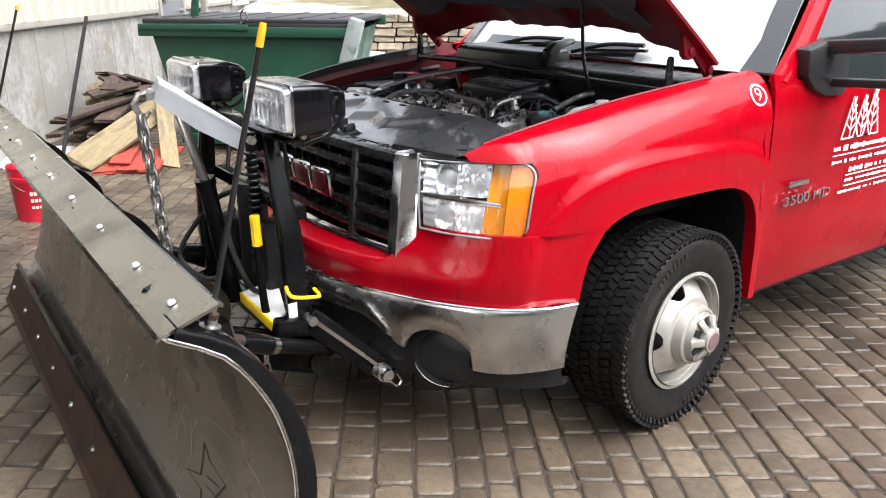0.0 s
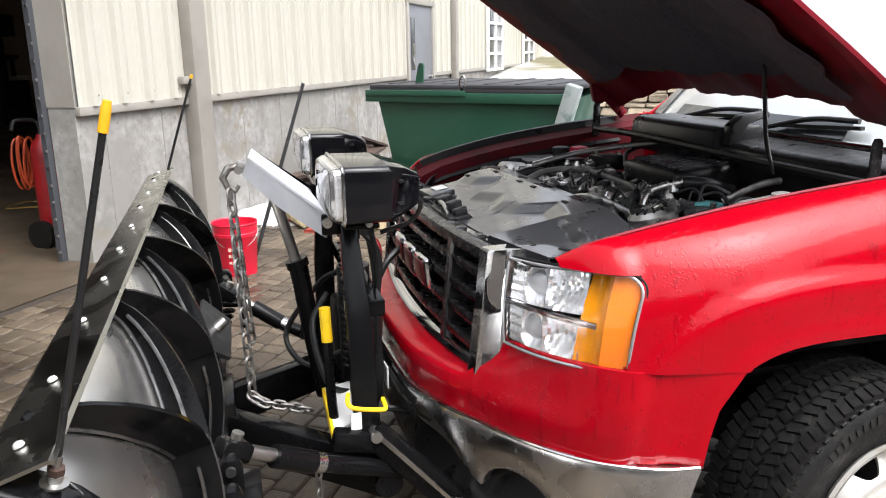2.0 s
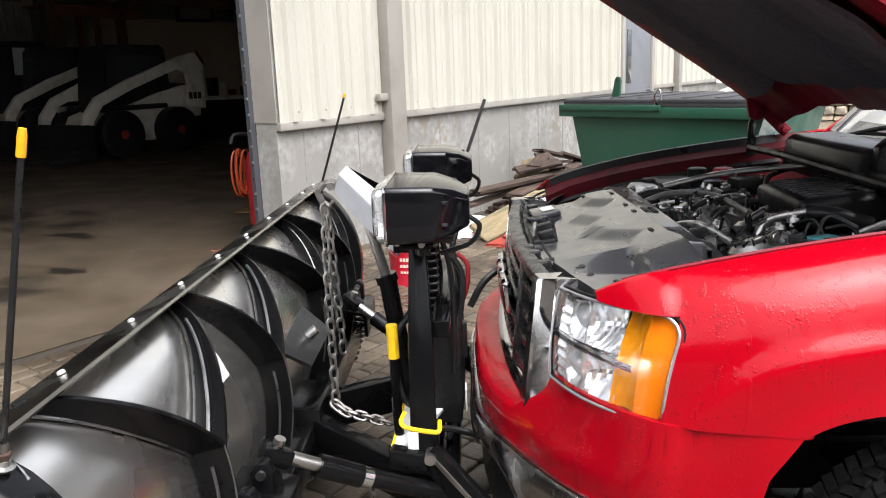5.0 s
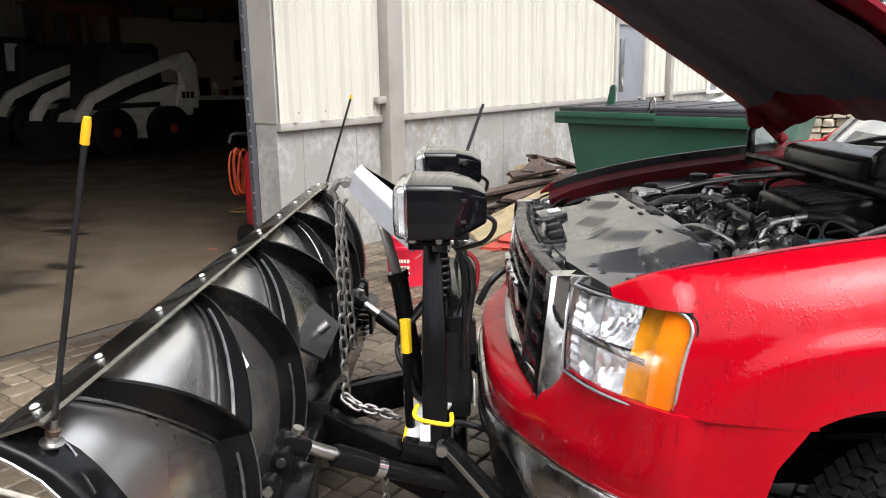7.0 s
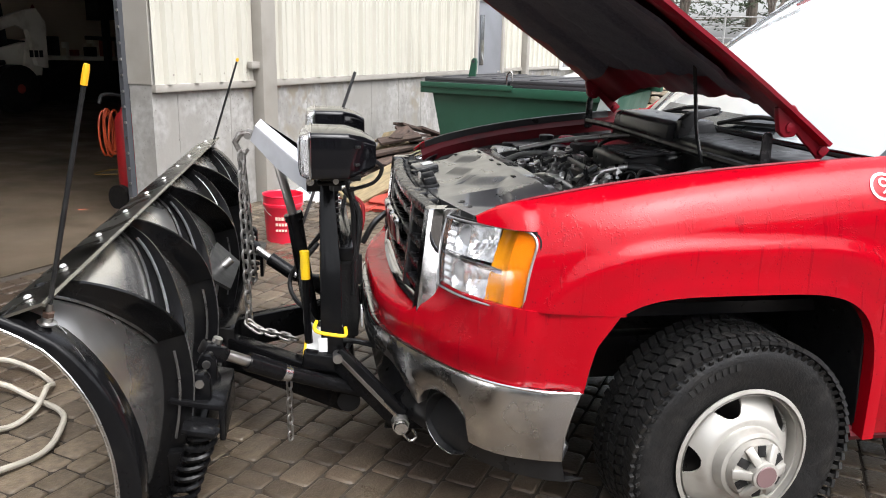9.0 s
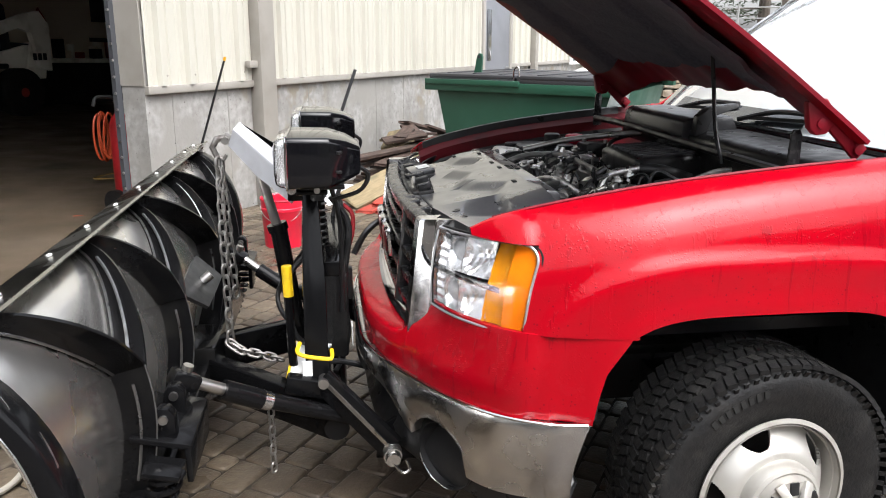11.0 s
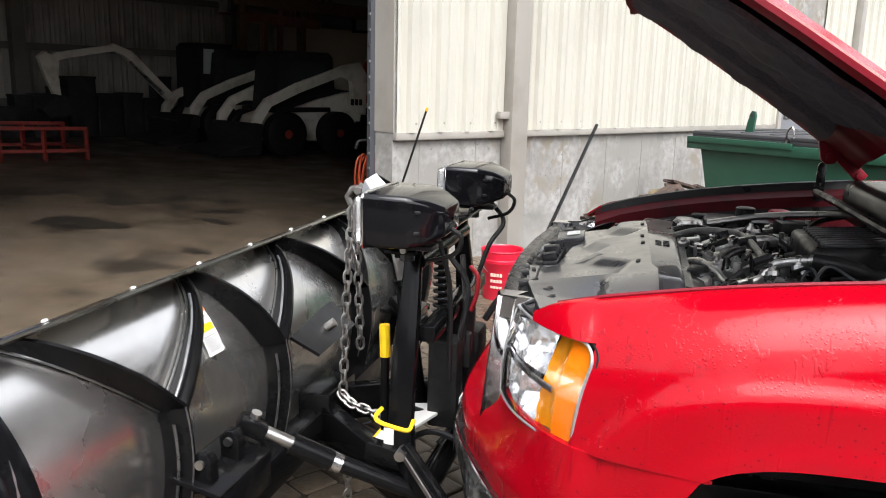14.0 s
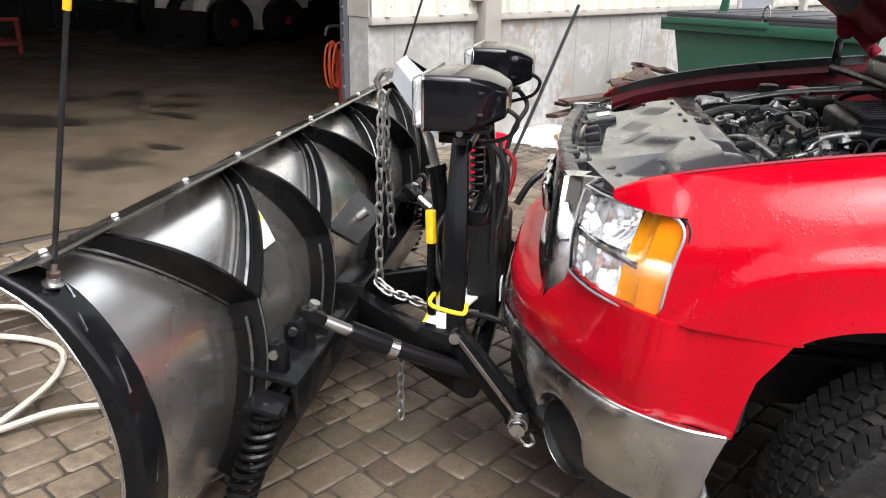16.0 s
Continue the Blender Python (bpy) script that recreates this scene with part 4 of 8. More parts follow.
part("washer_hose", bm, DARK, hood)

# wheel
TYRE_R, RIM_R, HUBX, HUBZ = 0.366, 0.218, 0.880, 0.347
wheel = part("wheel", lathe(bmesh.new(), [(0.0, 0.06), (0.0, 0.19), (0.03, 0.19), (0.03, 0.06)], (HUBX, -0.80, HUBZ), (0, -1, 0), 48), RUBBER, truck, "front wheel with all-terrain tyre on a white dual-wheel rim")
bm = bmesh.new()
R, W = TYRE_R, 0.235
prof = [(0.02, 0.205), (0.012, 0.22), (0.004, 0.27), (0.0, 0.31), (0.006, R - 0.035), (0.022, R - 0.014), (0.04, R - 0.01), (W - 0.04, R - 0.01), (W - 0.022, R - 0.014), (W - 0.006, R - 0.035), (W, 0.31), (W - 0.004, 0.27), (W - 0.012, 0.225), (W - 0.02, 0.205)]
lathe(bm, prof, (HUBX, -0.80, HUBZ), (0, -1, 0), 72, caps=False)
tyre = part("tyre", bm, RUBBER, wheel, smooth=40)
bm = bmesh.new()
rng = random.Random(4)
N = 74
for k in range(N):
    a0 = 2 * math.pi * k / N
    for lane, (c, w, sk) in enumerate(((0.022, 0.046, 0.5), (0.075, 0.034, 0.0), (0.118, 0.034, 0.5), (0.161, 0.034, 0.0), (0.213, 0.046, 0.5))):
        a = a0 + sk * 2 * math.pi / N
        m = Matrix.Translation((HUBX, -0.80 - c, HUBZ)) @ Matrix.Rotation(a, 4, "Y") @ Matrix.Translation((R - 0.006, 0, 0)) @ Matrix.Rotation(0.35 * (1 if lane % 2 else -1), 4, "X")
        box(bm, (0, 0, 0), (0.012, w, 0.023), m=m)
        if lane in (0, 4):
            m = Matrix.Translation((HUBX, -0.80 - (0.008 if lane == 0 else 0.227), HUBZ)) @ Matrix.Rotation(a, 4, "Y") @ Matrix.Translation((R - 0.032, 0, 0)) @ Matrix.Rotation((0.5 if lane == 0 else -0.5), 4, "Z")
            box(bm, (0, 0, 0), (0.034, 0.005, 0.012), m=m)
part("tread", bm, RUBBER, tyre, smooth=0)
# raised letters of the sidewall, as plain bars
SIDEWALL = material("sidewall_mark", (0.013, 0.013, 0.0125), 0.55)
for k, a in enumerate([0.9 + 0.075 * q for q in range(8)] + [4.0 + 0.075 * q for q in range(8)]):
    bm = bmesh.new()
    m = Matrix.Translation((HUBX, -0.80 - W - 0.0005, HUBZ)) @ Matrix.Rotation(a, 4, "Y") @ Matrix.Translation((0.298, 0, 0))
    box(bm, (0, 0, 0), (0.022, 0.003, 0.013), m=m)
    part("sidewall_bar", bm, SIDEWALL, tyre)
# rim: lip, dish with five holes, hub drum, cap
bm = bmesh.new()
cy = -0.80 - W
lathe(bm, [(0.0, RIM_R - 0.012), (-0.004, RIM_R), (-0.012, RIM_R - 0.004), (-0.02, RIM_R - 0.022), (-0.07, RIM_R - 0.03), (-0.15, RIM_R - 0.03), (-0.15, RIM_R - 0.024), (0.0, RIM_R - 0.018)], (HUBX, cy, HUBZ), (0, -1, 0), 64, caps=False)
rim = part("rim", bm, WHITE_RIM, wheel, "off-white dual-wheel rim with round holes", smooth=40)
bm = bmesh.new()


def dish(r):
    return smooth_interp(r, [(0.10, 0.012), (0.13, 0.008), (0.16, -0.02), (0.19, -0.055), (0.2, -0.07)])


HOLES, seg = 5, 500
ring = []
for i in range(61):
    r = 0.10 + 0.098 * i / 60
    ring.append([bm.verts.new((HUBX + r * math.cos(2 * math.pi * k / seg), cy - dish(r), HUBZ + r * math.sin(2 * math.pi * k / seg))) for k in range(seg)])
for i in range(60):
    for k in range(seg):
        ph = (k % (seg // HOLES) + 0.5) / (seg // HOLES) - 0.5
        rr = (i + 0.5) / 60 - 0.68
        if (abs(ph) / (0.20 + 0.22 * rr)) ** 2.6 + (abs(rr) / 0.27) ** 2.6 < 1:
            continue
        bm.faces.new((ring[i][k], ring[i][(k + 1) % seg], ring[i + 1][(k + 1) % seg], ring[i + 1][k]))
part("dish", bm, WHITE_RIM, rim, smooth=40, solid=0.008)
bm = bmesh.new()
lathe(bm, [(0.0, 0.112), (0.03, 0.110), (0.045, 0.104), (0.05, 0.094), (0.045, 0.088)], (HUBX, cy, HUBZ), (0, -1, 0), 48, caps=False)
hub = part("hub", bm, WHITE_RIM, rim, smooth=35)
bm = bmesh.new()
lathe(bm, [(0.035, 0.092), (0.07, 0.082), (0.075, 0.04), (0.095, 0.036), (0.098, 0.03)], (HUBX, cy, HUBZ), (0, -1, 0), 40)
part("hub_face", bm, WHITE_RIM, hub)
c = Vector((HUBX, cy, HUBZ))
for k in range(6):
    a = 2 * math.pi * (k + 0.5) / 6
    d = Vector((math.cos(a), 0, math.sin(a)))
    bm = bmesh.new()
    beam(bm, c + d * 0.080 + Vector((0, -0.0715, 0)), c + d * 0.046 + Vector((0, -0.0760, 0)), 0.026, 0.005, bevel=0.002, up=(0, -1, 0))
    part("hub_window", bm, DARK, hub)
    a = 2 * math.pi * k / 6
    d = Vector((math.cos(a), 0, math.sin(a)))
    bm = bmesh.new()
    beam(bm, c + d * 0.086 + Vector((0, -0.067, 0)), c + d * 0.036 + Vector((0, -0.092, 0)), 0.026, 0.016, bevel=0.004, up=(0, -1, 0))
    part("hub_spoke", bm, WHITE_RIM, hub)
bm = bmesh.new()
lathe(bm, [(0.09, 0.042), (0.104, 0.04), (0.106, 0.034)], (HUBX, cy, HUBZ), (0, -1, 0), 32)
part("hub_cap", bm, WHITE_RIM, hub)
bm = bmesh.new()
lathe(bm, [(0.105, 0.033), (0.109, 0.031)], (HUBX, cy, HUBZ), (0, -1, 0), 32)
part("cap_badge", bm, material("cap_badge", (0.16, 0.10, 0.10), 0.4), hub)
bm = bmesh.new()
lathe(bm, [(-0.1, 0.17), (-0.09, 0.17), (-0.09, 0.05), (-0.3, 0.05)], (HUBX, cy + 0.02, HUBZ), (0, -1, 0), 32)
part("brake", bm, DARK, wheel)


def hang_copy(src, m, parent):
    """A second copy of a wheel, moved and turned, hung under the truck."""
    made = {}
    for o in (src, *src.children_recursive):
        c = o.copy()
        scene.collection.objects.link(c)
        made[o] = c
        if o is src:
            c.parent = parent
            c.matrix_parent_inverse = world_of(parent).inverted() @ m
        else:
            c.parent = made[o.parent]
    return made[src]


FARSIDE = Matrix.Translation((HUBX, 0, HUBZ)) @ Matrix.Rotation(math.pi, 4, "Z") @ Matrix.Translation((-HUBX, 0, -HUBZ))
STEER = Matrix.Translation((HUBX, -0.645, HUBZ)) @ Matrix.Rotation(radians(6), 4, "Z") @ Matrix.Translation((-HUBX, 0.6, -HUBZ))
REAR = Matrix.Translation((3.45, 0.0, -0.11))
hang_copy(wheel, REAR, truck)
hang_copy(wheel, REAR @ FARSIDE, truck)
wheel.matrix_basis = STEER
hang_copy(wheel, FARSIDE, truck)

# cab: door, pillar, windscreen, roof
def cab_y(z):
    return smooth_interp(z, [(0.33, -0.97), (0.5, -1.005), (0.8, -1.018), (1.1, -1.01), (1.22, -0.985), (1.5, -0.9), (1.82, -0.76)])


def belt(x):
    return smooth_interp(x, [(1.38, 1.205), (1.5, 1.185), (1.65, 1.15), (1.8, 1.135), (2.45, 1.13)])


for sg in (1, -1):
    bm = bmesh.new()
    zs = [0.345 + (1.205 - 0.345) * j / 16 for j in range(17)]
    sheet(bm, [[(x, sg * cab_y(z), z) for z in [0.345 + (q - 0.345) * (belt(x) - 0.345) / 0.86 for q in zs]] for x in (1.386, 1.395, 1.5, 1.6, 1.7, 1.9, 2.2, 2.45)])
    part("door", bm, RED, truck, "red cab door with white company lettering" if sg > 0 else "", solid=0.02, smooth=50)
    bm = bmesh.new()
    sheet(bm, [[(x, sg * cab_y(z), z) for z in zs] for x in (2.458, 2.7, 3.0, 3.2)])
    part("rear_door", bm, RED, truck, solid=0.02, smooth=50)
    bm = bmesh.new()
    sheet(bm, [[(x, sg * -0.93, 0.30), (x, sg * -0.96, 0.33), (x, sg * -0.94, 0.36)] for x in (1.36, 2.3, 3.2)])
    part("sill", bm, RED_IN, truck, solid=0.01)
    # pillar and window frame
    bm = bmesh.new()
    pill = [(1.385, 1.2), (1.55, 1.33), (1.80, 1.55), (2.02, 1.74), (2.15, 1.81), (2.6, 1.845), (3.2, 1.83)]
    sheet(bm, [[(x + dx, sg * (cab_y(z) + dy), z + dz) for dx, dy, dz in ((0.0, 0.02, -0.025), (0.015, 0.0, -0.015), (0.06, -0.012, -0.025), (0.11, -0.005, -0.06))] for x, z in pill])
    part("pillar", bm, RED, truck, solid=0.02, smooth=50)
    bm = bmesh.new()
    sheet(bm, [[(x, sg * (cab_y(z) + 0.012), z) for x, z in ((1.50 + f * 0.58, 1.14 + f * 0.60), (2.43, 1.12 + f * 0.62), (3.15, 1.12 + f * 0.62))] for f in (0, 0.25, 0.5, 0.75, 1)])
    part("side_window", bm, material("dark_side_glass", (0.02, 0.025, 0.026), 0.04, coat=0.5), truck, "dark side window reflecting trees")
    bm = bmesh.new()
    beam(bm, (2.45, sg * -0.99, 1.2), (2.45, sg * -0.77, 1.8), 0.03, 0.05)
    part("door_post", bm, DARK, truck)
ws_low = lambda w: Vector((1.30 + 0.13 * w * w, 0.955 * w, 1.205 - 0.01 * w * w))
ws_top = lambda w: Vector((1.98 + 0.10 * w * w, 0.778 * w, 1.80 - 0.03 * w * w))
bm = bmesh.new()
sheet(bm, [[ws_low(w / 10) + (ws_top(w / 10) - ws_low(w / 10)) * (v / 8) + Vector((-0.02, 0, 0.02)) * math.sin(math.pi * v / 8) for w in range(-10, 11)] for v in range(9)])
# pale base colour paints in the sky's reflection; the coat mirrors the rest
part("windscreen", bm, material("windscreen_glass", (0.44, 0.47, 0.47), 0.03, 0.0, coat=1.0, spots=(0.50, 0.53, 0.53), spot_scale=2, spec=1.0, ior=2.3), truck, "windscreen with the white sky's reflection painted into its pale colour", smooth=60, solid=0.006)
for sg in (-1, 1):
    rows = []
    for k in range(13):
        f = k / 12
        rows.append([ws_low(w) + (ws_top(w) - ws_low(w)) * f + Vector((-0.02, 0, 0.02)) * math.sin(math.pi * f) + Vector((-0.005, 0, 0.006)) for w in (sg * (0.90 + 0.03 * abs(2 * f - 1) ** 3 - 0.05 * max(0.0, 0.15 - f) / 0.15), sg * 0.96, sg * 1.0)])
    part("windscreen_edge", sheet(bmesh.new(), rows), PANE, truck, "black band along the windscreen's edge", solid=0.003, smooth=60)
# dark band stands in for the hood mirrored in the lower glass
rows = []
for k in range(21):
    w = -0.40 + 0.055 * k
    rows.append([ws_low(w) + (ws_top(w) - ws_low(w)) * f + Vector((-0.02, 0, 0.02)) * math.sin(math.pi * f) + Vector((-0.005, 0, 0.006)) for f in (0.0, 0.04, 0.08)])
part("windscreen_foot", sheet(bmesh.new(), rows), PANE, truck, "dark band painted for the hood's reflection at the windscreen's foot", solid=0.003, smooth=60)
bm = bmesh.new()
sheet(bm, [[(x, w / 8 * (0.70 - 0.02 * (x - 2)), z - 0.03 * (w / 8) ** 4 + 0.0) for w in range(-8, 9)] for x, z in ((1.99, 1.805), (2.08, 1.855), (2.3, 1.885), (2.8, 1.89), (3.2, 1.86), (3.25, 1.8))])
roof = part("roof", bm, RED, truck, smooth=50, solid=0.02)
for y in (-0.55, -0.18, 0, 0.18, 0.55):
    bm = bmesh.new()
    bmesh.ops.create_uvsphere(bm, u_segments=14, v_segments=8, radius=1.0, matrix=Matrix.Translation((2.12, y, 1.872)) @ Matrix.Diagonal((0.06, 0.045, 0.03, 1)))
    part("roof_marker", bm, material("marker_lens", (0.25, 0.05, 0.01), 0.25), roof, "small amber roof marker lamp")
bm = bmesh.new()
sheet(bm, [[(3.2, y, z) for y in (-1.0, 0, 1.0)] for z in (0.4, 1.2, 1.8)])
part("cab_back", bm, RED, truck, solid=0.03)
bm = bmesh.new()
box(bm, (2.3, 0, 0.42), (3.0, 1.7, 0.12))
part("floor_pan", bm, DARK, truck)
bm = bmesh.new()
box(bm, (1.42, 0, 0.8), (0.06, 1.7, 0.75))
part("firewall", bm, DARK, truck)
bm = bmesh.new()
box(bm, (4.45, 0, 0.62), (2.3, 1.9, 0.12), bevel=0.02)
for y in (-0.97, 0.97):
    box(bm, (4.45, y, 0.95), (2.3, 0.07, 0.6), bevel=0.02)
for x in (3.33, 5.57):
    box(bm, (x, 0, 0.95), (0.06, 1.9, 0.6), bevel=0.02)
part("load_bed", bm, RED, truck)
for y in (-0.42, 0.42):
    bm = bmesh.new()
    box(bm, (2.7, y, 0.42), (5.4, 0.08, 0.16), bevel=0.01)
    part("chassis_rail", bm, DARK, truck)
for x, z in ((HUBX, 0.34), (4.35, 0.23)):
    bm = bmesh.new()
    rod(bm, (x, -0.75, z), (x, 0.75, z), 0.05)
    part("axle", bm, DARK, truck)
# mirror
bm = bmesh.new()
box(bm, (1.80, -1.45, 1.24), (0.15, 0.24, 0.36), (0, 0, 8), bevel=0.045, seg=3)
mirror = part("mirror", bm, PLASTIC, truck, "black towing mirror")
bm = bmesh.new()
beam(bm, (1.66, -0.985, 1.285), (1.76, -1.42, 1.325), 0.06, 0.052, bevel=0.014)
beam(bm, (1.72, -0.99, 1.155), (1.78, -1.42, 1.175), 0.05, 0.034, bevel=0.012)
part("mirror_arm", bm, PLASTIC, mirror)
bm = bmesh.new()
prism(bm, [(1.53, 1.285), (1.545, 1.185), (1.60, 1.135), (1.68, 1.105), (1.80, 1.10), (1.84, 1.13), (1.80, 1.30), (1.66, 1.315)], 1, -1.03, -0.965, bevel=0.014)
part("mirror_base", bm, PLASTIC, mirror)
# white '9' in a ring, model badge and lettering on the door
WHITE = material("white_vinyl", (0.85, 0.85, 0.84), 0.4, spots=(0.72, 0.66, 0.64), spot_scale=20, spot_range=(0.55, 0.8))
SIDE = lambda x, z, y: Matrix.Translation((x, y, z)) @ pose(0, 0, 0, 90, 0, 0)
def lay_on_wing(me, lift):
    """Bends a flat sign round the wing's shoulder."""
    for v in me.vertices:
        v.co.y = side_y(v.co.x, v.co.z) - lift


bm = bmesh.new()
ring = []
for r in (0.035, 0.043):
    ring.append([(1.312 + r * math.cos(k * math.pi / 24), -1.0, 1.135 + 0.86 * r * math.sin(k * math.pi / 24)) for k in range(49)])
sheet(bm, ring)
ob = part("ring", bm, WHITE, truck)
lay_on_wing(ob.data, 0.003)
ob = words("numeral", "9", 0.072, SIDE(1.312, 1.135, -1.0) @ Matrix.Diagonal((1.05, 0.86, 1, 1)), WHITE, truck)
lay_on_wing(ob.data, 0.003)
words("model_number", "3500", 0.062, SIDE(1.570, 0.72, -1.036) @ Matrix.Diagonal((1.45, 0.9, 1, 1)), CHROME, truck, extrude=0.004)
words("model_letters", "HD", 0.062, SIDE(1.745, 0.72, -1.036) @ Matrix.Diagonal((1.4, 0.9, 1, 1)), CHROME, truck, extrude=0.004)
bm = bmesh.new()
box(bm, (1.575, -1.035, 0.785), (0.13, 0.006, 0.022), bevel=0.002)
part("engine_badge", bm, CHROME, truck)
bm = bmesh.new()
for z, x0, x1, h in ((0.887, 1.80, 2.38, 0.034), (0.832, 1.80, 2.38, 0.022), (0.79, 1.94, 2.36, 0.03), (0.747, 1.92, 2.36, 0.018), (0.70, 1.88, 2.38, 0.018)):
    x = x0
    r = random.Random(int(z * 1000))
    while x < x1:
        w = r.uniform(0.009, 0.016)
        box(bm, (x + w / 2, -1.031, z), (w, 0.002, h * r.choice((0.45, 0.45, 0.7))))
        x += w + (0.006 if r.random() < 0.82 else 0.022)
for z, x0, x1 in ((0.860, 1.80, 2.38), (0.768, 1.92, 2.36), (0.724, 1.92, 2.36)):
    box(bm, ((x0 + x1) / 2, -1.031, z), (x1 - x0, 0.002, 0.005))
part("door_lettering", bm, WHITE, truck, "white company lettering as plain bars")
bm = bmesh.new()
for cx, h in ((1.90, 0.165), (1.985, 0.165), (2.06, 0.195)):
    b0 = 0.925
    for dx in (-0.06, 0.06):
        beam(bm, (cx + dx, -1.03, b0), (cx, -1.026, b0 + h), 0.006, 0.003, up=(0, -1, 0))
    beam(bm, (cx - 0.06, -1.03, b0), (cx + 0.06, -1.03, b0), 0.006, 0.003, up=(0, -1, 0))
    beam(bm, (cx, -1.03, b0), (cx, -1.026, b0 + h), 0.005, 0.003, up=(0, -1, 0))
    for k in range(4):
        zz = b0 + 0.03 + k * h * 0.2
        w = 0.05 * (1 - (zz - b0) / h)
        for sg in (-1, 1):
            beam(bm, (cx, -1.03, zz), (cx + sg * w, -1.03, zz + 0.035), 0.004, 0.003, up=(0, -1, 0))
part("door_emblem", bm, WHITE, truck, "white outline of three pointed trees")

# ---- snow plow ----
plow = thing("snow_plow", (-0.6, 0, gz(-0.6)), "black snow plow with a wide blade, mounted on the truck's front", "snow plow")
MBP = [(0.06, -0.90), (0.14, -0.862), (0.25, -0.79), (0.38, -0.745), (0.5, -0.722), (0.6, -0.716), (0.7, -0.73), (0.8, -0.765), (0.9, -0.835), (0.955, -0.925)]


def mbx(z):
    return smooth_interp(z, MBP)


def mbn(z):
    """Rearward normal of the moldboard at z, as (x, z)."""
    a, b = max(z - 0.01, 0.06), min(z + 0.01, 0.955)
    s = (mbx(b) - mbx(a)) / (b - a)
    q = math.hypot(1, s)
    return 1 / q, -s / q


YN, YF = -1.425, 1.435
ys = [YN + (YF - YN) * i / 20 for i in range(21)]
zs = [0.10 + 0.855 * j / 30 for j in range(31)]
blade = part("moldboard", sheet(bmesh.new(), [[(mbx(z), y, z) for z in zs] for y in ys]), MB, plow, "curved steel moldboard, dull bright on the back", smooth=60, solid=0.006)
bm = bmesh.new()
sheet(bm, [[(mbx(z) - 0.007, y, z) for z in zs] for y in ys])
skin = part("front_skin", bm, MB_FRONT, blade, "wet dark front face of the blade", smooth=60)
# top strip with round bolts
bm = bmesh.new()
sheet(bm, [[(-0.942, y, 0.952), (-0.935, y, 0.957), (-0.83, y, 0.993), (-0.822, y, 0.990)] for y in (YN + 0.01, -0.7, 0, 0.7, YF)])
strip = part("top_strip", bm, GALV, blade, "dull grey strip along the blade's top", solid=0.006, smooth=0)
for k in range(10):
    bm = bmesh.new()
    lathe(bm, [(0.0, 0.0085), (0.004, 0.0078), (0.0065, 0.005), (0.0072, 0.001)], (-0.886, -1.325 if k == 0 else min(1.36, -1.403 + k * 0.3135), 0.976), (-0.33, 0, 0.94), 14)
    part("bolt", bm, BOLT, strip)
# cutting edge
bm = bmesh.new()
sheet(bm, [[(-0.955, y, 0.062), (-0.94, y, 0.075), (-0.888, y, 0.20), (-0.868, y, 0.195), (-0.925, y, 0.058), (-0.955, y, 0.062)] for y in (YN, -0.7, 0, 0.7, YF)])
edge = part("cutting_edge", bm, RUST, blade, "rusty brown steel cutting edge", smooth=0)
for k in range(9):
    bm = bmesh.new()
    lathe(bm, [(0.0, 0.013), (0.008, 0.011), (0.010, 0.002)], (-0.914, -1.3 + k * 0.33, 0.14), (-0.92, 0, 0.38), 8)
    part("edge_bolt", bm, STEEL, edge)
bm = bmesh.new()
tube(bm, [(-0.872, y, 0.215) for y in (YN, -0.7, 0, 0.7, YF)], 0.012, 8)
part("edge_seam", bm, BLACK, blade)
# end pieces: black curved flange on the back and the bright end edge
for ye, yi in ((YN, YN + 0.085), (YF, YF - 0.085)):
    bm = bmesh.new()
    rows = []
    for j in range(31):
        z = 0.10 + 0.85 * j / 30
        nx, nz = mbn(z)
        d = 0.022 + 0.026 * math.sin(math.pi * (z - 0.1) / 0.85)
        rows.append([(mbx(z) + nx * e, ye + (yi - ye) * w, z + nz * e) for w, e in ((0, -0.003), (0, d * 0.75), (0.06, d * 0.95), (0.2, d), (0.8, d), (0.96, d * 0.93), (1, d * 0.7), (1, 0.006))])
    sheet(bm, rows)
    part("end_flange", bm, BLACK, blade, smooth=50, solid=0.005)
    bm = bmesh.new()
    tube(bm, [(mbx(z), ye, z) for z in zs], 0.0026, 6)
    part("end_edge", bm, DIRTY_CHROME, blade)


def scuff(y, z, w, h):
    """A bare worn patch on the near end flange."""
    rows = []
    for k in range(5):
        zz = z + h * (k / 4 - 0.5)
        nx, nz = mbn(zz)
        e = 0.0228 + 0.026 * math.sin(math.pi * (zz - 0.1) / 0.85)
        ww = w * (0.5 + 0.5 * math.sin(1.3 + k * 1.9) ** 2)
        rows.append([(mbx(zz) + nx * e, y - ww + 0.004 * k, zz + nz * e), (mbx(zz) + nx * e, y + ww + 0.003 * k, zz + nz * e)])
    part("scuff", sheet(bmesh.new(), rows), DIRTY_CHROME, blade, "bare worn patch", solid=0.0006)


for y, z, w, h in ((-1.400, 0.86, 0.003, 0.03), (-1.395, 0.76, 0.004, 0.06), (-1.392, 0.58, 0.003, 0.05), (-1.388, 0.42, 0.002, 0.03), (-1.365, 0.90, 0.004, 0.02)):
    scuff(y, z, w, h)


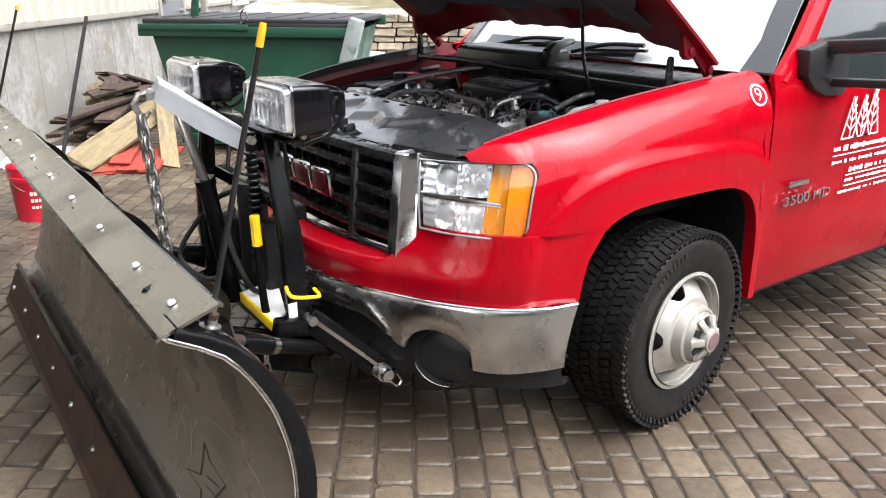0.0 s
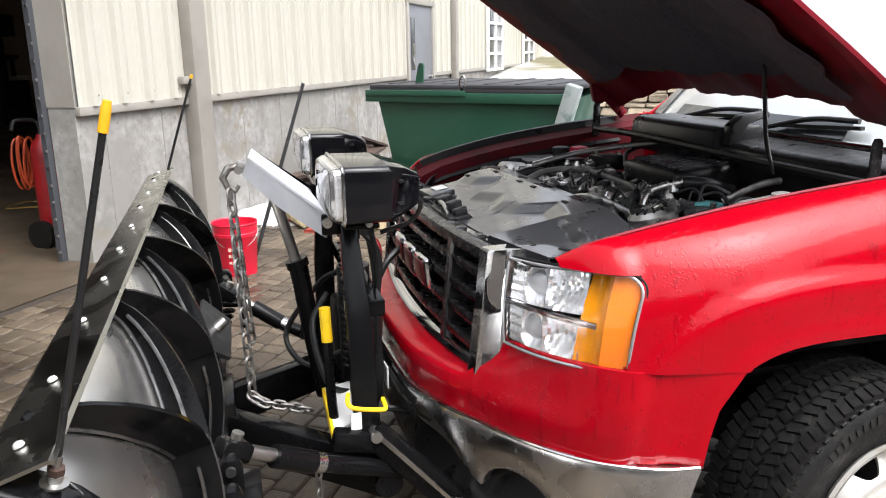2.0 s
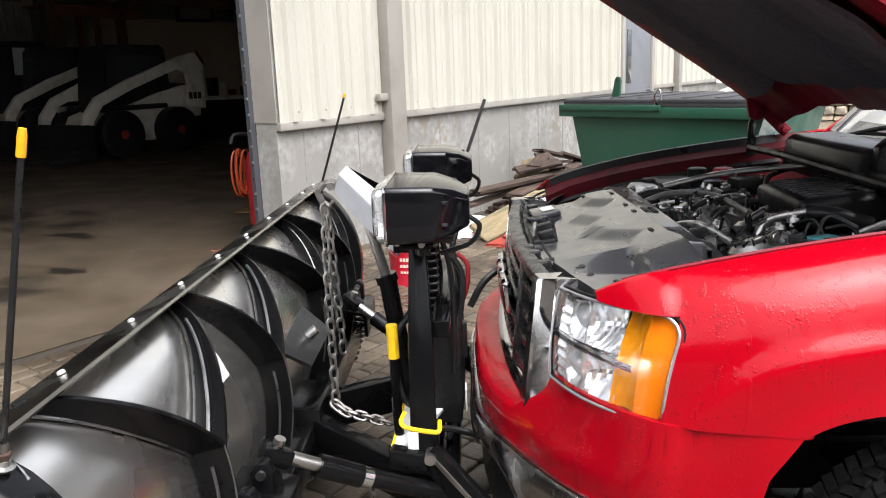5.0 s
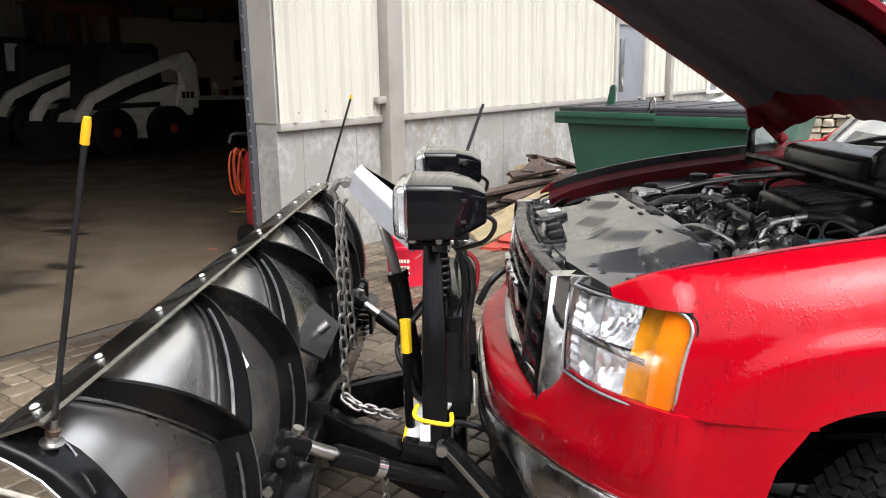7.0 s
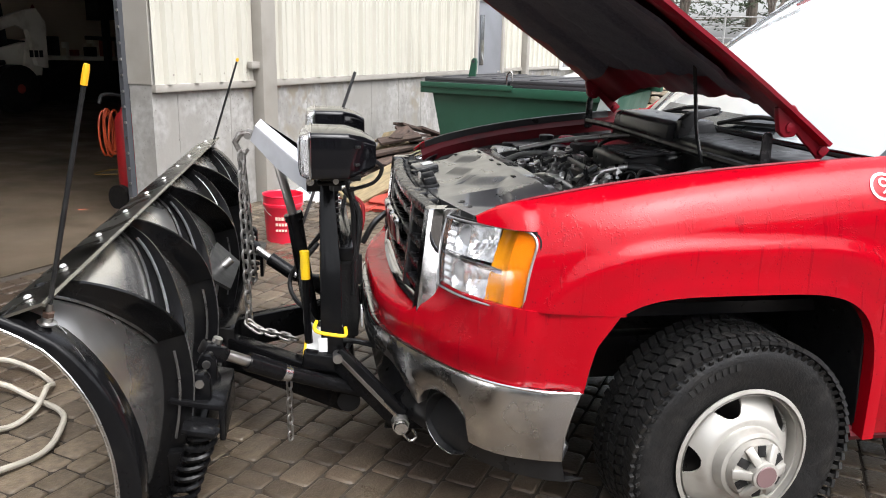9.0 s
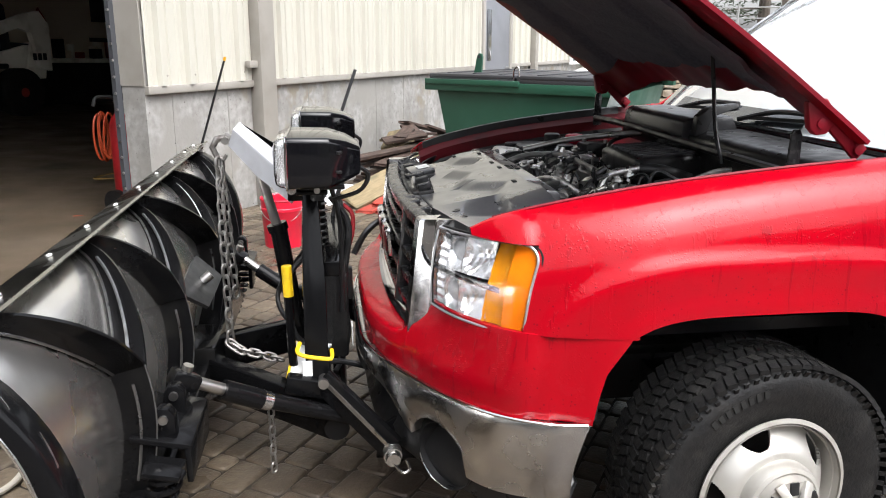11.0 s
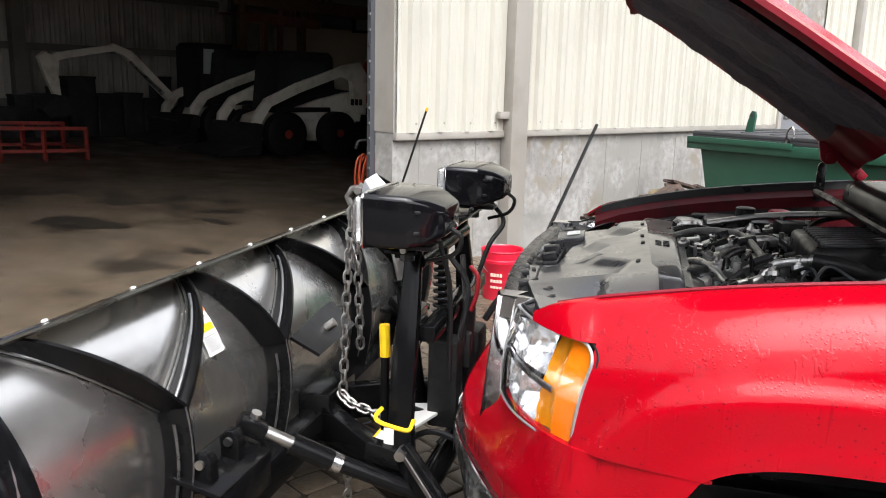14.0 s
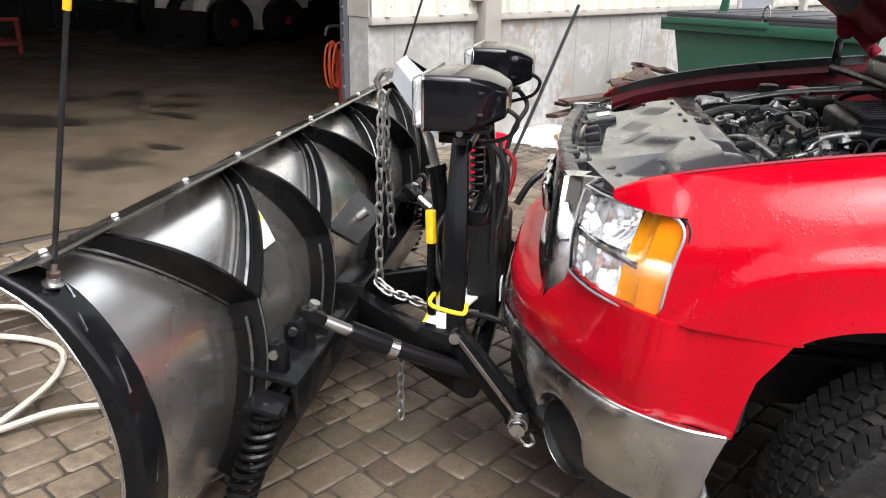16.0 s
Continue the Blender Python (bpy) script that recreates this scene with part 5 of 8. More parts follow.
def gusset(yt, yk):
    """A curved arm from the blade's top at yt down to a rib's middle at yk."""
    bm = bmesh.new()
    rows, foot = [], []
    for i in range(17):
        f = i / 16
        y = yt + (yk - yt) * f
        z = 0.948 - 0.236 * (f ** (1.1 if yk > yt else 1.0))
        nx, nz = mbn(z)
        d = 0.026 + 0.060 * f ** 0.7 + (0.022 if yt < yk else 0.010) * math.sin(math.pi * f)
        base = Vector((mbx(z), y, z))
        rows.append([base, base + Vector((nx * d, 0, nz * d))])
        foot.append(base + Vector((nx * 0.008, 0, nz * 0.008)))
    sheet(bm, rows)
    g = part("gusset", bm, BLACK, blade, solid=0.010, smooth=60)
    bm = bmesh.new()
    tube(bm, foot, 0.004, 6)
    part("weld", bm, DULL, g)
    if yt > yk:
        bm = bmesh.new()
        tube(bm, [a + (b - a) * 0.55 + Vector((0.0, -0.006, 0.004)) for a, b in rows[3:16]], 0.0045, 6)
        part("slot_edge", bm, DULL, g)


def rib(y):
    bm = bmesh.new()
    rows = []
    for j in range(15):
        z = 0.715 - 0.48 * j / 14
        nx, nz = mbn(z)
        d = 0.086 - 0.02 * (j / 14)
        rows.append([(mbx(z), y, z), (mbx(z) + nx * d, y, z + nz * d)])
    sheet(bm, rows)
    r = part("rib", bm, BLACK, blade, solid=0.010, smooth=60)
    bm = bmesh.new()
    tube(bm, [Vector(b) for a, b in rows], 0.0022, 6)
    part("rib_edge", bm, DULL, r)
    bm = bmesh.new()
    tube(bm, [Vector(a).lerp(Vector(b), 0.55) + Vector((0, -0.0085, 0)) for a, b in rows[1:9]], 0.004, 6)
    part("rib_slot", bm, DULL, r)


for yk, tops in ((-0.92, (-1.225, -0.545)), (-0.372, (-0.535, 0.0)), (0.372, (0.02, 0.57)), (0.92, (0.58, 1.235))):
    rib(yk)
    for yt in tops:
        gusset(yt, yk)
# lower carriage behind the blade
bm = bmesh.new()
box(bm, (-0.675, 0, 0.34), (0.08, 1.9, 0.12), bevel=0.01)
part("carriage_beam", bm, BLACK, plow)
for sg in (-1, 1):
    bm = bmesh.new()
    box(bm, (-0.63, sg * 0.80, 0.53), (0.15, 0.27, 0.016), (0, 12, 0), bevel=0.004)
    box(bm, (-0.565, sg * 0.80, 0.47), (0.016, 0.27, 0.10), bevel=0.004)
    br = part("pin_bracket", bm, BLACK, plow)
    for y in (0.755, 0.89):
        bm = bmesh.new()
        prism(bm, [(-0.65, 0.53), (-0.65, 0.59), (-0.635, 0.612), (-0.61, 0.612), (-0.595, 0.59), (-0.595, 0.52)], 1, sg * y - 0.02, sg * y + 0.02, bevel=0.006)
        lug = part("pin_lug", bm, BLACK, br)
        bm = bmesh.new()
        rod(bm, (-0.622, sg * y - 0.03, 0.585), (-0.622, sg * y + 0.03, 0.585), 0.012, seg=10)
        part("pin", bm, STEEL, lug)
    bm = bmesh.new()
    tube(bm, [(-0.605 - 0.10 * a / 63 + 0.036 * math.cos(a), sg * (0.985 + 0.02 * a / 63 + 0.036 * math.sin(a)), 0.48 - 0.28 * a / 63) for a in [i * 0.42 for i in range(151)]], 0.008, 6)
    part("trip_spring", bm, BLACK, plow, "black coil trip spring")
    bm = bmesh.new()
    box(bm, (-0.615, sg * 0.985, 0.492), (0.09, 0.09, 0.016), (0, 12, 0), bevel=0.004)
    part("spring_seat", bm, BLACK, plow)
PLATE = material("worn_dark_steel", (0.007, 0.007, 0.0074), 0.40, spots=(0.03, 0.029, 0.027), spot_scale=14, spot_range=(0.5, 0.8), rough_var=0.1)
# push frame: two beams that meet behind the blade, cross tube near the truck
for sg in (-1, 1):
    bm = bmesh.new()
    beam(bm, (-0.69, sg * 0.05, 0.36), (-0.20, sg * 0.44, 0.32), 0.06, 0.13, bevel=0.008)
    part("push_beam", bm, BLACK, plow)
bm = bmesh.new()
box(bm, (-0.67, 0, 0.38), (0.12, 0.26, 0.16), bevel=0.015)
part("pivot_block", bm, BLACK, plow)
bm = bmesh.new()
sheet(bm, [[(-0.69, -0.255, 0.705), (-0.61, -0.20, 0.635)], [(-0.688, -0.02, 0.738), (-0.605, -0.05, 0.645)], [(-0.685, 0.07, 0.742), (-0.605, 0.11, 0.650)]])
pplate = part("pivot_plate", bm, PLATE, plow, "worn dark steel pivot plate", solid=0.012)
bm = bmesh.new()
rod(bm, (-0.650, -0.06, 0.682), (-0.620, -0.05, 0.705), 0.017, seg=12)
part("pivot_bolt", bm, STEEL, pplate)
bm = bmesh.new()
rod(bm, (-0.2, -0.47, 0.30), (-0.2, 0.47, 0.30), 0.04)
part("cross_tube", bm, BLACK, plow)
# angle rams
for sg in (-1, 1):
    bm = bmesh.new()
    rod(bm, (-0.60, sg * 0.655, 0.572), (-0.495, sg * 0.602, 0.507), 0.018)
    piston = part("ram_rod", bm, STEEL, plow, "bright chromed ram rod")
    bm = bmesh.new()
    box(bm, (-0.615, sg * 0.662, 0.580), (0.085, 0.060, 0.050), (0, 30, sg * -27), bevel=0.012)
    part("rod_clevis", bm, BLACK, piston)
    bm = bmesh.new()
    rod(bm, (-0.612, sg * 0.660, 0.592), (-0.600, sg * 0.660, 0.622), 0.015, seg=12)
    part("clevis_bolt", bm, STEEL, piston)
    bm = bmesh.new()
    rod(bm, (-0.52, sg * 0.615, 0.522), (-0.42, sg * 0.567, 0.462), 0.031)
    ram = part("ram_gland", bm, BLACK, plow)
    bm = bmesh.new()
    rod(bm, (-0.43, sg * 0.57, 0.468), (-0.16, sg * 0.46, 0.335), 0.025)
    part("ram_body", bm, BLACK, ram)
    bm = bmesh.new()
    rod(bm, (-0.418, sg * 0.566, 0.461), (-0.395, sg * 0.556, 0.449), 0.0275)
    part("worn_band", bm, DIRTY_CHROME, ram)
# tower
for sg in (-1, 1):
    bm = bmesh.new()
    pts = [Vector((-0.262, 0.285, 1.06)), Vector((-0.256, 0.395, 0.76)), Vector((-0.256, 0.43, 0.55)), Vector((-0.24, 0.44, 0.36))]
    rows = []
    for k, p in enumerate(pts):
        p = Vector((p.x, sg * p.y, p.z))
        wide = (0.62, 1.0, 1.0, 1.0)[k]
        rows.append([p + Vector((dx * wide, sg * dy, 0)) for dx, dy in ((-0.036, -0.022), (0.036, -0.022), (0.036, 0.022), (-0.036, 0.022), (-0.036, -0.022))])
    sheet(bm, rows)
    bmesh.ops.remove_doubles(bm, verts=bm.verts, dist=0.0004)
    bmesh.ops.holes_fill(bm, edges=[e for e in bm.edges if e.is_boundary])
    bmesh.ops.bevel(bm, geom=[e for e in bm.edges if abs((e.verts[0].co - e.verts[1].co).z) > 0.05], offset=0.006, segments=2, affect="EDGES", profile=0.5)
    part("tower_post", bm, BLACK, plow)
    bm = bmesh.new()
    beam(bm, (-0.245, sg * 0.47, 0.475), (-0.03, sg * 0.56, 0.27), 0.03, 0.085, bevel=0.008)
    box(bm, (-0.29, sg * 0.46, 0.45), (0.13, 0.05, 0.06), (0, 12, 0), bevel=0.01)
    arm = part("side_arm", bm, BLACK, plow)
    bm = bmesh.new()
    beam(bm, (-0.235, sg * 0.492, 0.475), (-0.04, sg * 0.585, 0.285), 0.006, 0.012)
    part("arm_edge", bm, STEEL, arm)
    bm = bmesh.new()
    rod(bm, (-0.237, sg * 0.45, 0.47), (-0.237, sg * 0.505, 0.47), 0.016)
    part("arm_pin", bm, STEEL, arm)
    bm = bmesh.new()
    rod(bm, (-0.033, sg * 0.45, 0.265), (-0.033, sg * 0.63, 0.265), 0.021)
    tube(bm, [(-0.033 + 0.026 * math.cos(a), sg * (0.565 + 0.0019 * a), 0.265 + 0.026 * math.sin(a)) for a in [0.5 * k for k in range(50)]], 0.004, 6)
    part("mount_pin", bm, STEEL, arm)
    bm = bmesh.new()
    tube(bm, [(-0.035, sg * 0.625, 0.255), (-0.005, sg * 0.635, 0.225), (0.015, sg * 0.63, 0.235), (0.005, sg * 0.62, 0.26)], 0.005, 6, 12)
    part("pin_clip", bm, STEEL, arm)
    bm = bmesh.new()
    prism(bm, [(-0.08, 0.21), (-0.06, 0.32), (0.1, 0.42), (0.3, 0.42), (0.3, 0.3), (0.05, 0.2)], 1, sg * 0.50 - 0.01, sg * 0.50 + 0.01, bevel=0.003)
    part("mount_plate", bm, BLACK, plow)
bm = bmesh.new()
rod(bm, (-0.255, -0.30, 1.0), (-0.255, 0.30, 1.0), 0.028)
box(bm, (-0.25, 0, 1.065), (0.09, 0.98, 0.012), bevel=0.003)
part("tower_cross_bar", bm, BLACK, plow)
bm = bmesh.new()
box(bm, (-0.20, 0, 0.80), (0.05, 0.74, 0.05), bevel=0.006)
part("tower_brace", bm, BLACK, plow)


def plow_lamp(y, x0):
    """Plow lamp: a glossy black shell that tapers to the back, a chrome bezel and a deep clear lens, on a stalk."""
    def ring(x, half, z0, z1, c):
        n = 5
        pts = []
        for sy, sz, a0 in ((1, 1, 0.0), (-1, 1, 90.0), (-1, -1, 180.0), (1, -1, 270.0)):
            for k in range(n):
                a = radians(a0 + 90 * k / (n - 1))
                pts.append((x0 + x, y + sy * (half - c) + c * math.cos(a), (z0 + z1) / 2 + sz * ((z1 - z0) / 2 - c) + c * math.sin(a)))
        return pts + pts[:1]

    def closed(rows):
        bm = sheet(bmesh.new(), rows)
        bmesh.ops.remove_doubles(bm, verts=bm.verts, dist=0.0003)
        return bm

    shell = part("plow_lamp", closed([ring(0.0, 0.150, 1.098, 1.238, 0.014), ring(0.012, 0.151, 1.097, 1.239, 0.014), ring(0.11, 0.147, 1.099, 1.237, 0.015), ring(0.116, 0.145, 1.100, 1.235, 0.015),
                                      ring(0.160, 0.116, 1.112, 1.224, 0.016), ring(0.196, 0.086, 1.126, 1.206, 0.016), ring(0.200, 0.078, 1.132, 1.200, 0.014), ring(0.201, 0.01, 1.16, 1.17, 0.004)]),
                 GLOSS_BLACK, plow, "black plow headlamp with a deep clear lens", smooth=24, solid=0.005)
    # bright inner box with a fluted bowl
    bm = closed([ring(-0.004, 0.143, 1.105, 1.231, 0.014), ring(-0.022, 0.139, 1.109, 1.227, 0.014)])
    rows = []
    for i in range(21):
        row = []
        for j in range(11):
            a, b = i / 20 * 2 - 1, j / 10 * 2 - 1
            q = min(1, math.hypot(a, b))
            row.append((x0 - 0.022 + 0.06 * (1 - q * q) + 0.003 * (i % 2), y + a * 0.139, 1.168 + b * 0.059))
        rows.append(row)
    sheet(bm, rows)
    part("reflector", bm, MIRROR_CHROME, shell, smooth=20)
    cover = closed([ring(-0.002, 0.149, 1.099, 1.237, 0.014), ring(-0.020, 0.147, 1.101, 1.235, 0.016), ring(-0.034, 0.138, 1.108, 1.228, 0.018), ring(-0.041, 0.10, 1.128, 1.21, 0.016), ring(-0.043, 0.02, 1.155, 1.18, 0.008)])
    ln = part("lens", cover, GLASS, shell, smooth=30, solid=0.002)
    ln.visible_shadow = False
    for k in range(7):
        bm = bmesh.new()
        q = y - 0.105 + 0.035 * k
        beam(bm, (x0 - 0.030, q, 1.118), (x0 - 0.030, q, 1.218), 0.003, 0.003)
        part("flute", bm, MIRROR_CHROME, ln)
    bm = bmesh.new()
    tube(bm, [Vector(p) for p in ring(-0.003, 0.1515, 1.0965, 1.2395, 0.014)[:-1]], 0.0042, 8, closed=True)
    part("rim", bm, CHROME, shell)
    bm = bmesh.new()
    rod(bm, (x0 + 0.075, y, 1.04), (x0 + 0.075, y, 1.10), 0.02)
    box(bm, (x0 + 0.09, y, 1.082), (0.13, 0.07, 0.014), bevel=0.004)
    stalk = part("stalk", bm, DARK, shell)
    bm = bmesh.new()
    rod(bm, (x0 + 0.075, y - 0.045, 1.075), (x0 + 0.075, y + 0.045, 1.075), 0.009, seg=10)
    part("stalk_bolt", bm, STEEL, stalk)
    bm = bmesh.new()
    tube(bm, [(x0 + 0.195, y, 1.14), (x0 + 0.225, y + 0.01, 1.11), (x0 + 0.20, y + 0.03, 1.06), (x0 + 0.12, y + 0.05, 1.03)], 0.007, 6, 14)
    part("lamp_cable", bm, DARK, shell)
    for x, z in ((0.140, 1.196), (0.138, 1.142)):
        bm = bmesh.new()
        box(bm, (x0 + x, y - 0.132, z), (0.016, 0.012, 0.008), (0, 0, 33), bevel=0.002)
        part("screw_boss", bm, DARK, shell)


plow_lamp(-0.462, -0.310)
plow_lamp(0.352, -0.300)
# lift arm, hook, chain, lift ram
ARM = material("light_grey_paint", (0.40, 0.41, 0.43), 0.4, spots=(0.31, 0.31, 0.32), spot_scale=6, rough_var=0.1)
tip_n, tip_f = Vector((-0.515, -0.045, 1.205)), Vector((-0.500, 0.025, 1.222))
base_n, base_f, mid_f = Vector((-0.312, -0.275, 1.062)), Vector((-0.312, 0.255, 1.062)), Vector((-0.345, -0.055, 1.105))
drop = Vector((-0.020, 0.014, -0.056))
bm = bmesh.new()
sheet(bm, [[tip_n, tip_f], [tip_n.lerp(base_n, 0.5), tip_f.lerp(mid_f, 0.5)], [base_n, mid_f]])
lift = part("lift_arm", bm, ARM, plow, "light grey steel lift arm", solid=0.007, smooth=0)
bm = bmesh.new()
sheet(bm, [[tip_n, tip_n + drop], [tip_n.lerp(base_n, 0.5), tip_n.lerp(base_n, 0.5) + drop * 1.25], [base_n + Vector((0.012, -0.01, -0.008)), base_n + drop * 1.1 + Vector((0.012, -0.01, -0.008))]])
part("side_plate", bm, ARM, lift, solid=0.007, smooth=0)
bm = bmesh.new()
sheet(bm, [[tip_n, tip_f], [tip_n + drop, tip_f + drop]])
part("end_plate", bm, ARM, lift, solid=0.007, smooth=0)
bm = bmesh.new()
sheet(bm, [[tip_f, tip_f + drop], [base_f, base_f + drop]])
part("far_plate", bm, BLACK, lift, solid=0.008, smooth=0)
for sg, b in ((-1, base_n), (1, base_f)):
    bm = bmesh.new()
    c = b + Vector((-0.006, sg * 0.016, -0.022))
    rod(bm, c - Vector((0, sg * 0.03, 0)), c + Vector((0, sg * 0.012, 0)), 0.014, seg=12)
    part("arm_bolt", bm, STEEL, lift)
    bm = bmesh.new()
    box(bm, (b.x + 0.02, b.y, b.z - 0.03), (0.08, 0.016, 0.06), bevel=0.004)
    part("arm_lug", bm, BLACK, lift)
IRON = material("chain_iron", (0.26, 0.25, 0.235), 0.4, 0.8, spots=(0.13, 0.11, 0.1), spot_scale=40)
bm = bmesh.new()
rod(bm, (-0.545, -0.035, 1.165), (-0.545, 0.03, 1.165), 0.013)
box(bm, (-0.528, -0.01, 1.168), (0.05, 0.012, 0.03), (0, 25, 0), bevel=0.003)
tube(bm, [(-0.545, -0.005, 1.175), (-0.575, -0.005, 1.168), (-0.592, -0.005, 1.14), (-0.578, -0.005, 1.108), (-0.555, -0.008, 1.10), (-0.545, -0.01, 1.115)], [0.010, 0.012, 0.012, 0.011, 0.009, 0.006], 8)
part("hook", bm, IRON, lift)


def chain(pts, n, parent, size=0.026):
    P = spline(pts, n)
    for i, p in enumerate(P):
        t = (P[min(i + 1, n - 1)] - P[max(i - 1, 0)]).normalized()
        s = t.orthogonal().normalized()
        if i % 2:
            s = t.cross(s)
        bm = bmesh.new()
        q = [p + t * (size * 0.62 * math.sin(a) + (size * 0.28 if math.sin(a) > 0 else -size * 0.28)) + s * size * 0.52 * math.cos(a) for a in [k * math.pi / 6 for k in range(12)]]
        tube(bm, q, size * 0.19, 6, closed=True)
        part("link", bm, IRON, parent)


ch = part("chain", tube(bmesh.new(), [(-0.575, -0.01, 1.10), (-0.575, -0.01, 1.06)], 0.008), IRON, plow, "steel lift chain hanging from the hook")
chain([(-0.572, -0.02, 1.085), (-0.566, -0.08, 0.80), (-0.556, -0.135, 0.50)], 17, ch)
chain([(-0.552, -0.142, 0.475), (-0.52, -0.145, 0.452), (-0.46, -0.145, 0.435), (-0.40, -0.145, 0.415)], 8, ch)
chain([(-0.572, 0.02, 1.075), (-0.558, 0.01, 0.85), (-0.545, 0.0, 0.62)], 13, ch)
chain([(-0.40, -0.49, 0.38), (-0.40, -0.49, 0.19)], 7, ch, 0.02)
bm = bmesh.new()
rod(bm, (-0.455, -0.01, 1.12), (-0.383, -0.01, 0.84), 0.017)
part("lift_ram_rod", bm, STEEL, plow)
bm = bmesh.new()
rod(bm, (-0.390, -0.01, 0.87), (-0.383, -0.01, 0.845), 0.036)
rod(bm, (-0.384, -0.01, 0.85), (-0.32, -0.01, 0.40), 0.03)
part("lift_ram", bm, BLACK, plow)
# power pack
bm = bmesh.new()
box(bm, (-0.20, -0.13, 0.57), (0.10, 0.09, 0.30), bevel=0.012)
pack = part("power_pack", bm, RUBBER, plow, "black hydraulic power pack")
bm = bmesh.new()
rod(bm, (-0.20, 0.05, 0.42), (-0.20, 0.05, 0.82), 0.055)
part("motor", bm, DARK, pack)
bm = bmesh.new()
box(bm, (-0.20, 0.22, 0.53), (0.11, 0.14, 0.26), bevel=0.02)
part("oil_tank", bm, RUBBER, pack)
bm = bmesh.new()
beam(bm, (-0.225, -0.06, 0.50), (-0.235, -0.06, 1.0), 0.02, 0.03)
rail = part("cable_rail", bm, BLACK, plow)
for k in range(20):
    bm = bmesh.new()
    tube(bm, [(-0.238 + 0.022 * math.cos(a), -0.075 + 0.018 * math.sin(a), 0.52 + k * 0.024) for a in [j * math.pi / 4 for j in range(8)]], 0.005, 5, closed=True)
    part("coil", bm, DARK, rail)
# grips
bm = bmesh.new()
tube(bm, [(-0.343, -0.333, 0.805), (-0.340, -0.333, 0.705)], 0.0165, 10)
grip = part("yellow_grip", bm, YELLOW, plow, "yellow jack-handle grip")
bm = bmesh.new()
tube(bm, [(-0.340, -0.333, 0.71), (-0.338, -0.340, 0.55), (-0.328, -0.352, 0.44), (-0.30, -0.37, 0.38)], 0.014, 8, 14)
part("jack_handle", bm, BLACK, grip)
bm = bmesh.new()
tube(bm, [(-0.305, -0.46, 0.592), (-0.312, -0.495, 0.582), (-0.295, -0.508, 0.570), (-0.225, -0.508, 0.556), (-0.209, -0.498, 0.556), (-0.209, -0.46, 0.566)], 0.0065, 8, 24)
part("yellow_loop", bm, YELLOW, plow, "yellow release loop")
LABEL = material("label_white", (0.75, 0.75, 0.73), 0.5)
ORANGE = material("label_orange", (0.8, 0.22, 0.02), 0.5)
for c, size in (((-0.138, -0.15, 0.50), (0.005, 0.06, 0.07)), ((-0.285, -0.456, 0.505), (0.030, 0.004, 0.050))):
    bm = bmesh.new()
    box(bm, c, size)
    part("label", bm, LABEL, plow)
# white cover plate with a yellow front edge
bm = bmesh.new()
prism(bm, [(-0.335, -0.13), (-0.345, -0.44), (-0.28, -0.385), (-0.18, -0.08)], 2, 0.462, 0.474, bevel=0.003)
plate = part("cover_plate", bm, LABEL, plow, "white cover plate with a yellow front edge")
bm = bmesh.new()
beam(bm, (-0.338, -0.13, 0.456), (-0.348, -0.44, 0.456), 0.01, 0.036, bevel=0.002)
part("plate_edge", bm, YELLOW, plate)
# hoses and cables
for pts, r in (([(-0.30, -0.02, 0.75), (-0.36, -0.12, 0.68), (-0.33, -0.2, 0.52), (-0.24, -0.15, 0.45)], 0.010),
               ([(-0.25, 0.05, 0.80), (-0.30, 0.2, 0.72), (-0.42, 0.28, 0.52), (-0.36, 0.15, 0.44), (-0.24, 0.1, 0.5)], 0.010),
               ([(-0.17, -0.06, 0.98), (-0.15, -0.08, 0.80), (-0.16, -0.10, 0.62), (-0.15, -0.12, 0.50), (-0.17, -0.15, 0.42), (-0.2, -0.2, 0.38)], 0.009),
               ([(-0.12, 0.10, 0.72), (-0.07, 0.12, 0.80), (0.0, 0.16, 0.84), (0.06, 0.2, 0.82)], 0.012),
               ([(-0.2, -0.25, 1.06), (-0.17, -0.22, 0.9), (-0.17, -0.2, 0.6)], 0.008),
               ([(-0.18, 0.44, 1.09), (-0.12, 0.40, 1.02), (-0.16, 0.34, 0.94), (-0.2, 0.3, 0.8)], 0.009),
               ([(-0.20, -0.10, 0.98), (-0.14, -0.10, 0.88), (-0.16, -0.12, 0.70)], 0.010),
               ([(-0.32, -0.20, 0.36), (-0.22, -0.23, 0.43), (-0.10, -0.26, 0.42), (0.02, -0.24, 0.36)], 0.010)):
    bm = bmesh.new()
    tube(bm, pts, r, 8, 24)
    part("hose", bm, DARK, plow)
bm = bmesh.new()
tube(bm, [(-0.155, 0.0, 0.93), (-0.125, -0.02, 0.90), (-0.125, -0.035, 0.84), (-0.14, -0.05, 0.79)], 0.008, 8, 14)
part("battery_cable", bm, material("red_cable", (0.2, 0.006, 0.01), 0.4), plow)
bm = bmesh.new()
box(bm, (-0.15, -0.06, 0.66), (0.04, 0.035, 0.12), bevel=0.008)
part("plug", bm, DARK, plow)


CAPY = material("orange_yellow_cap", (0.72, 0.36, 0.01), 0.45)


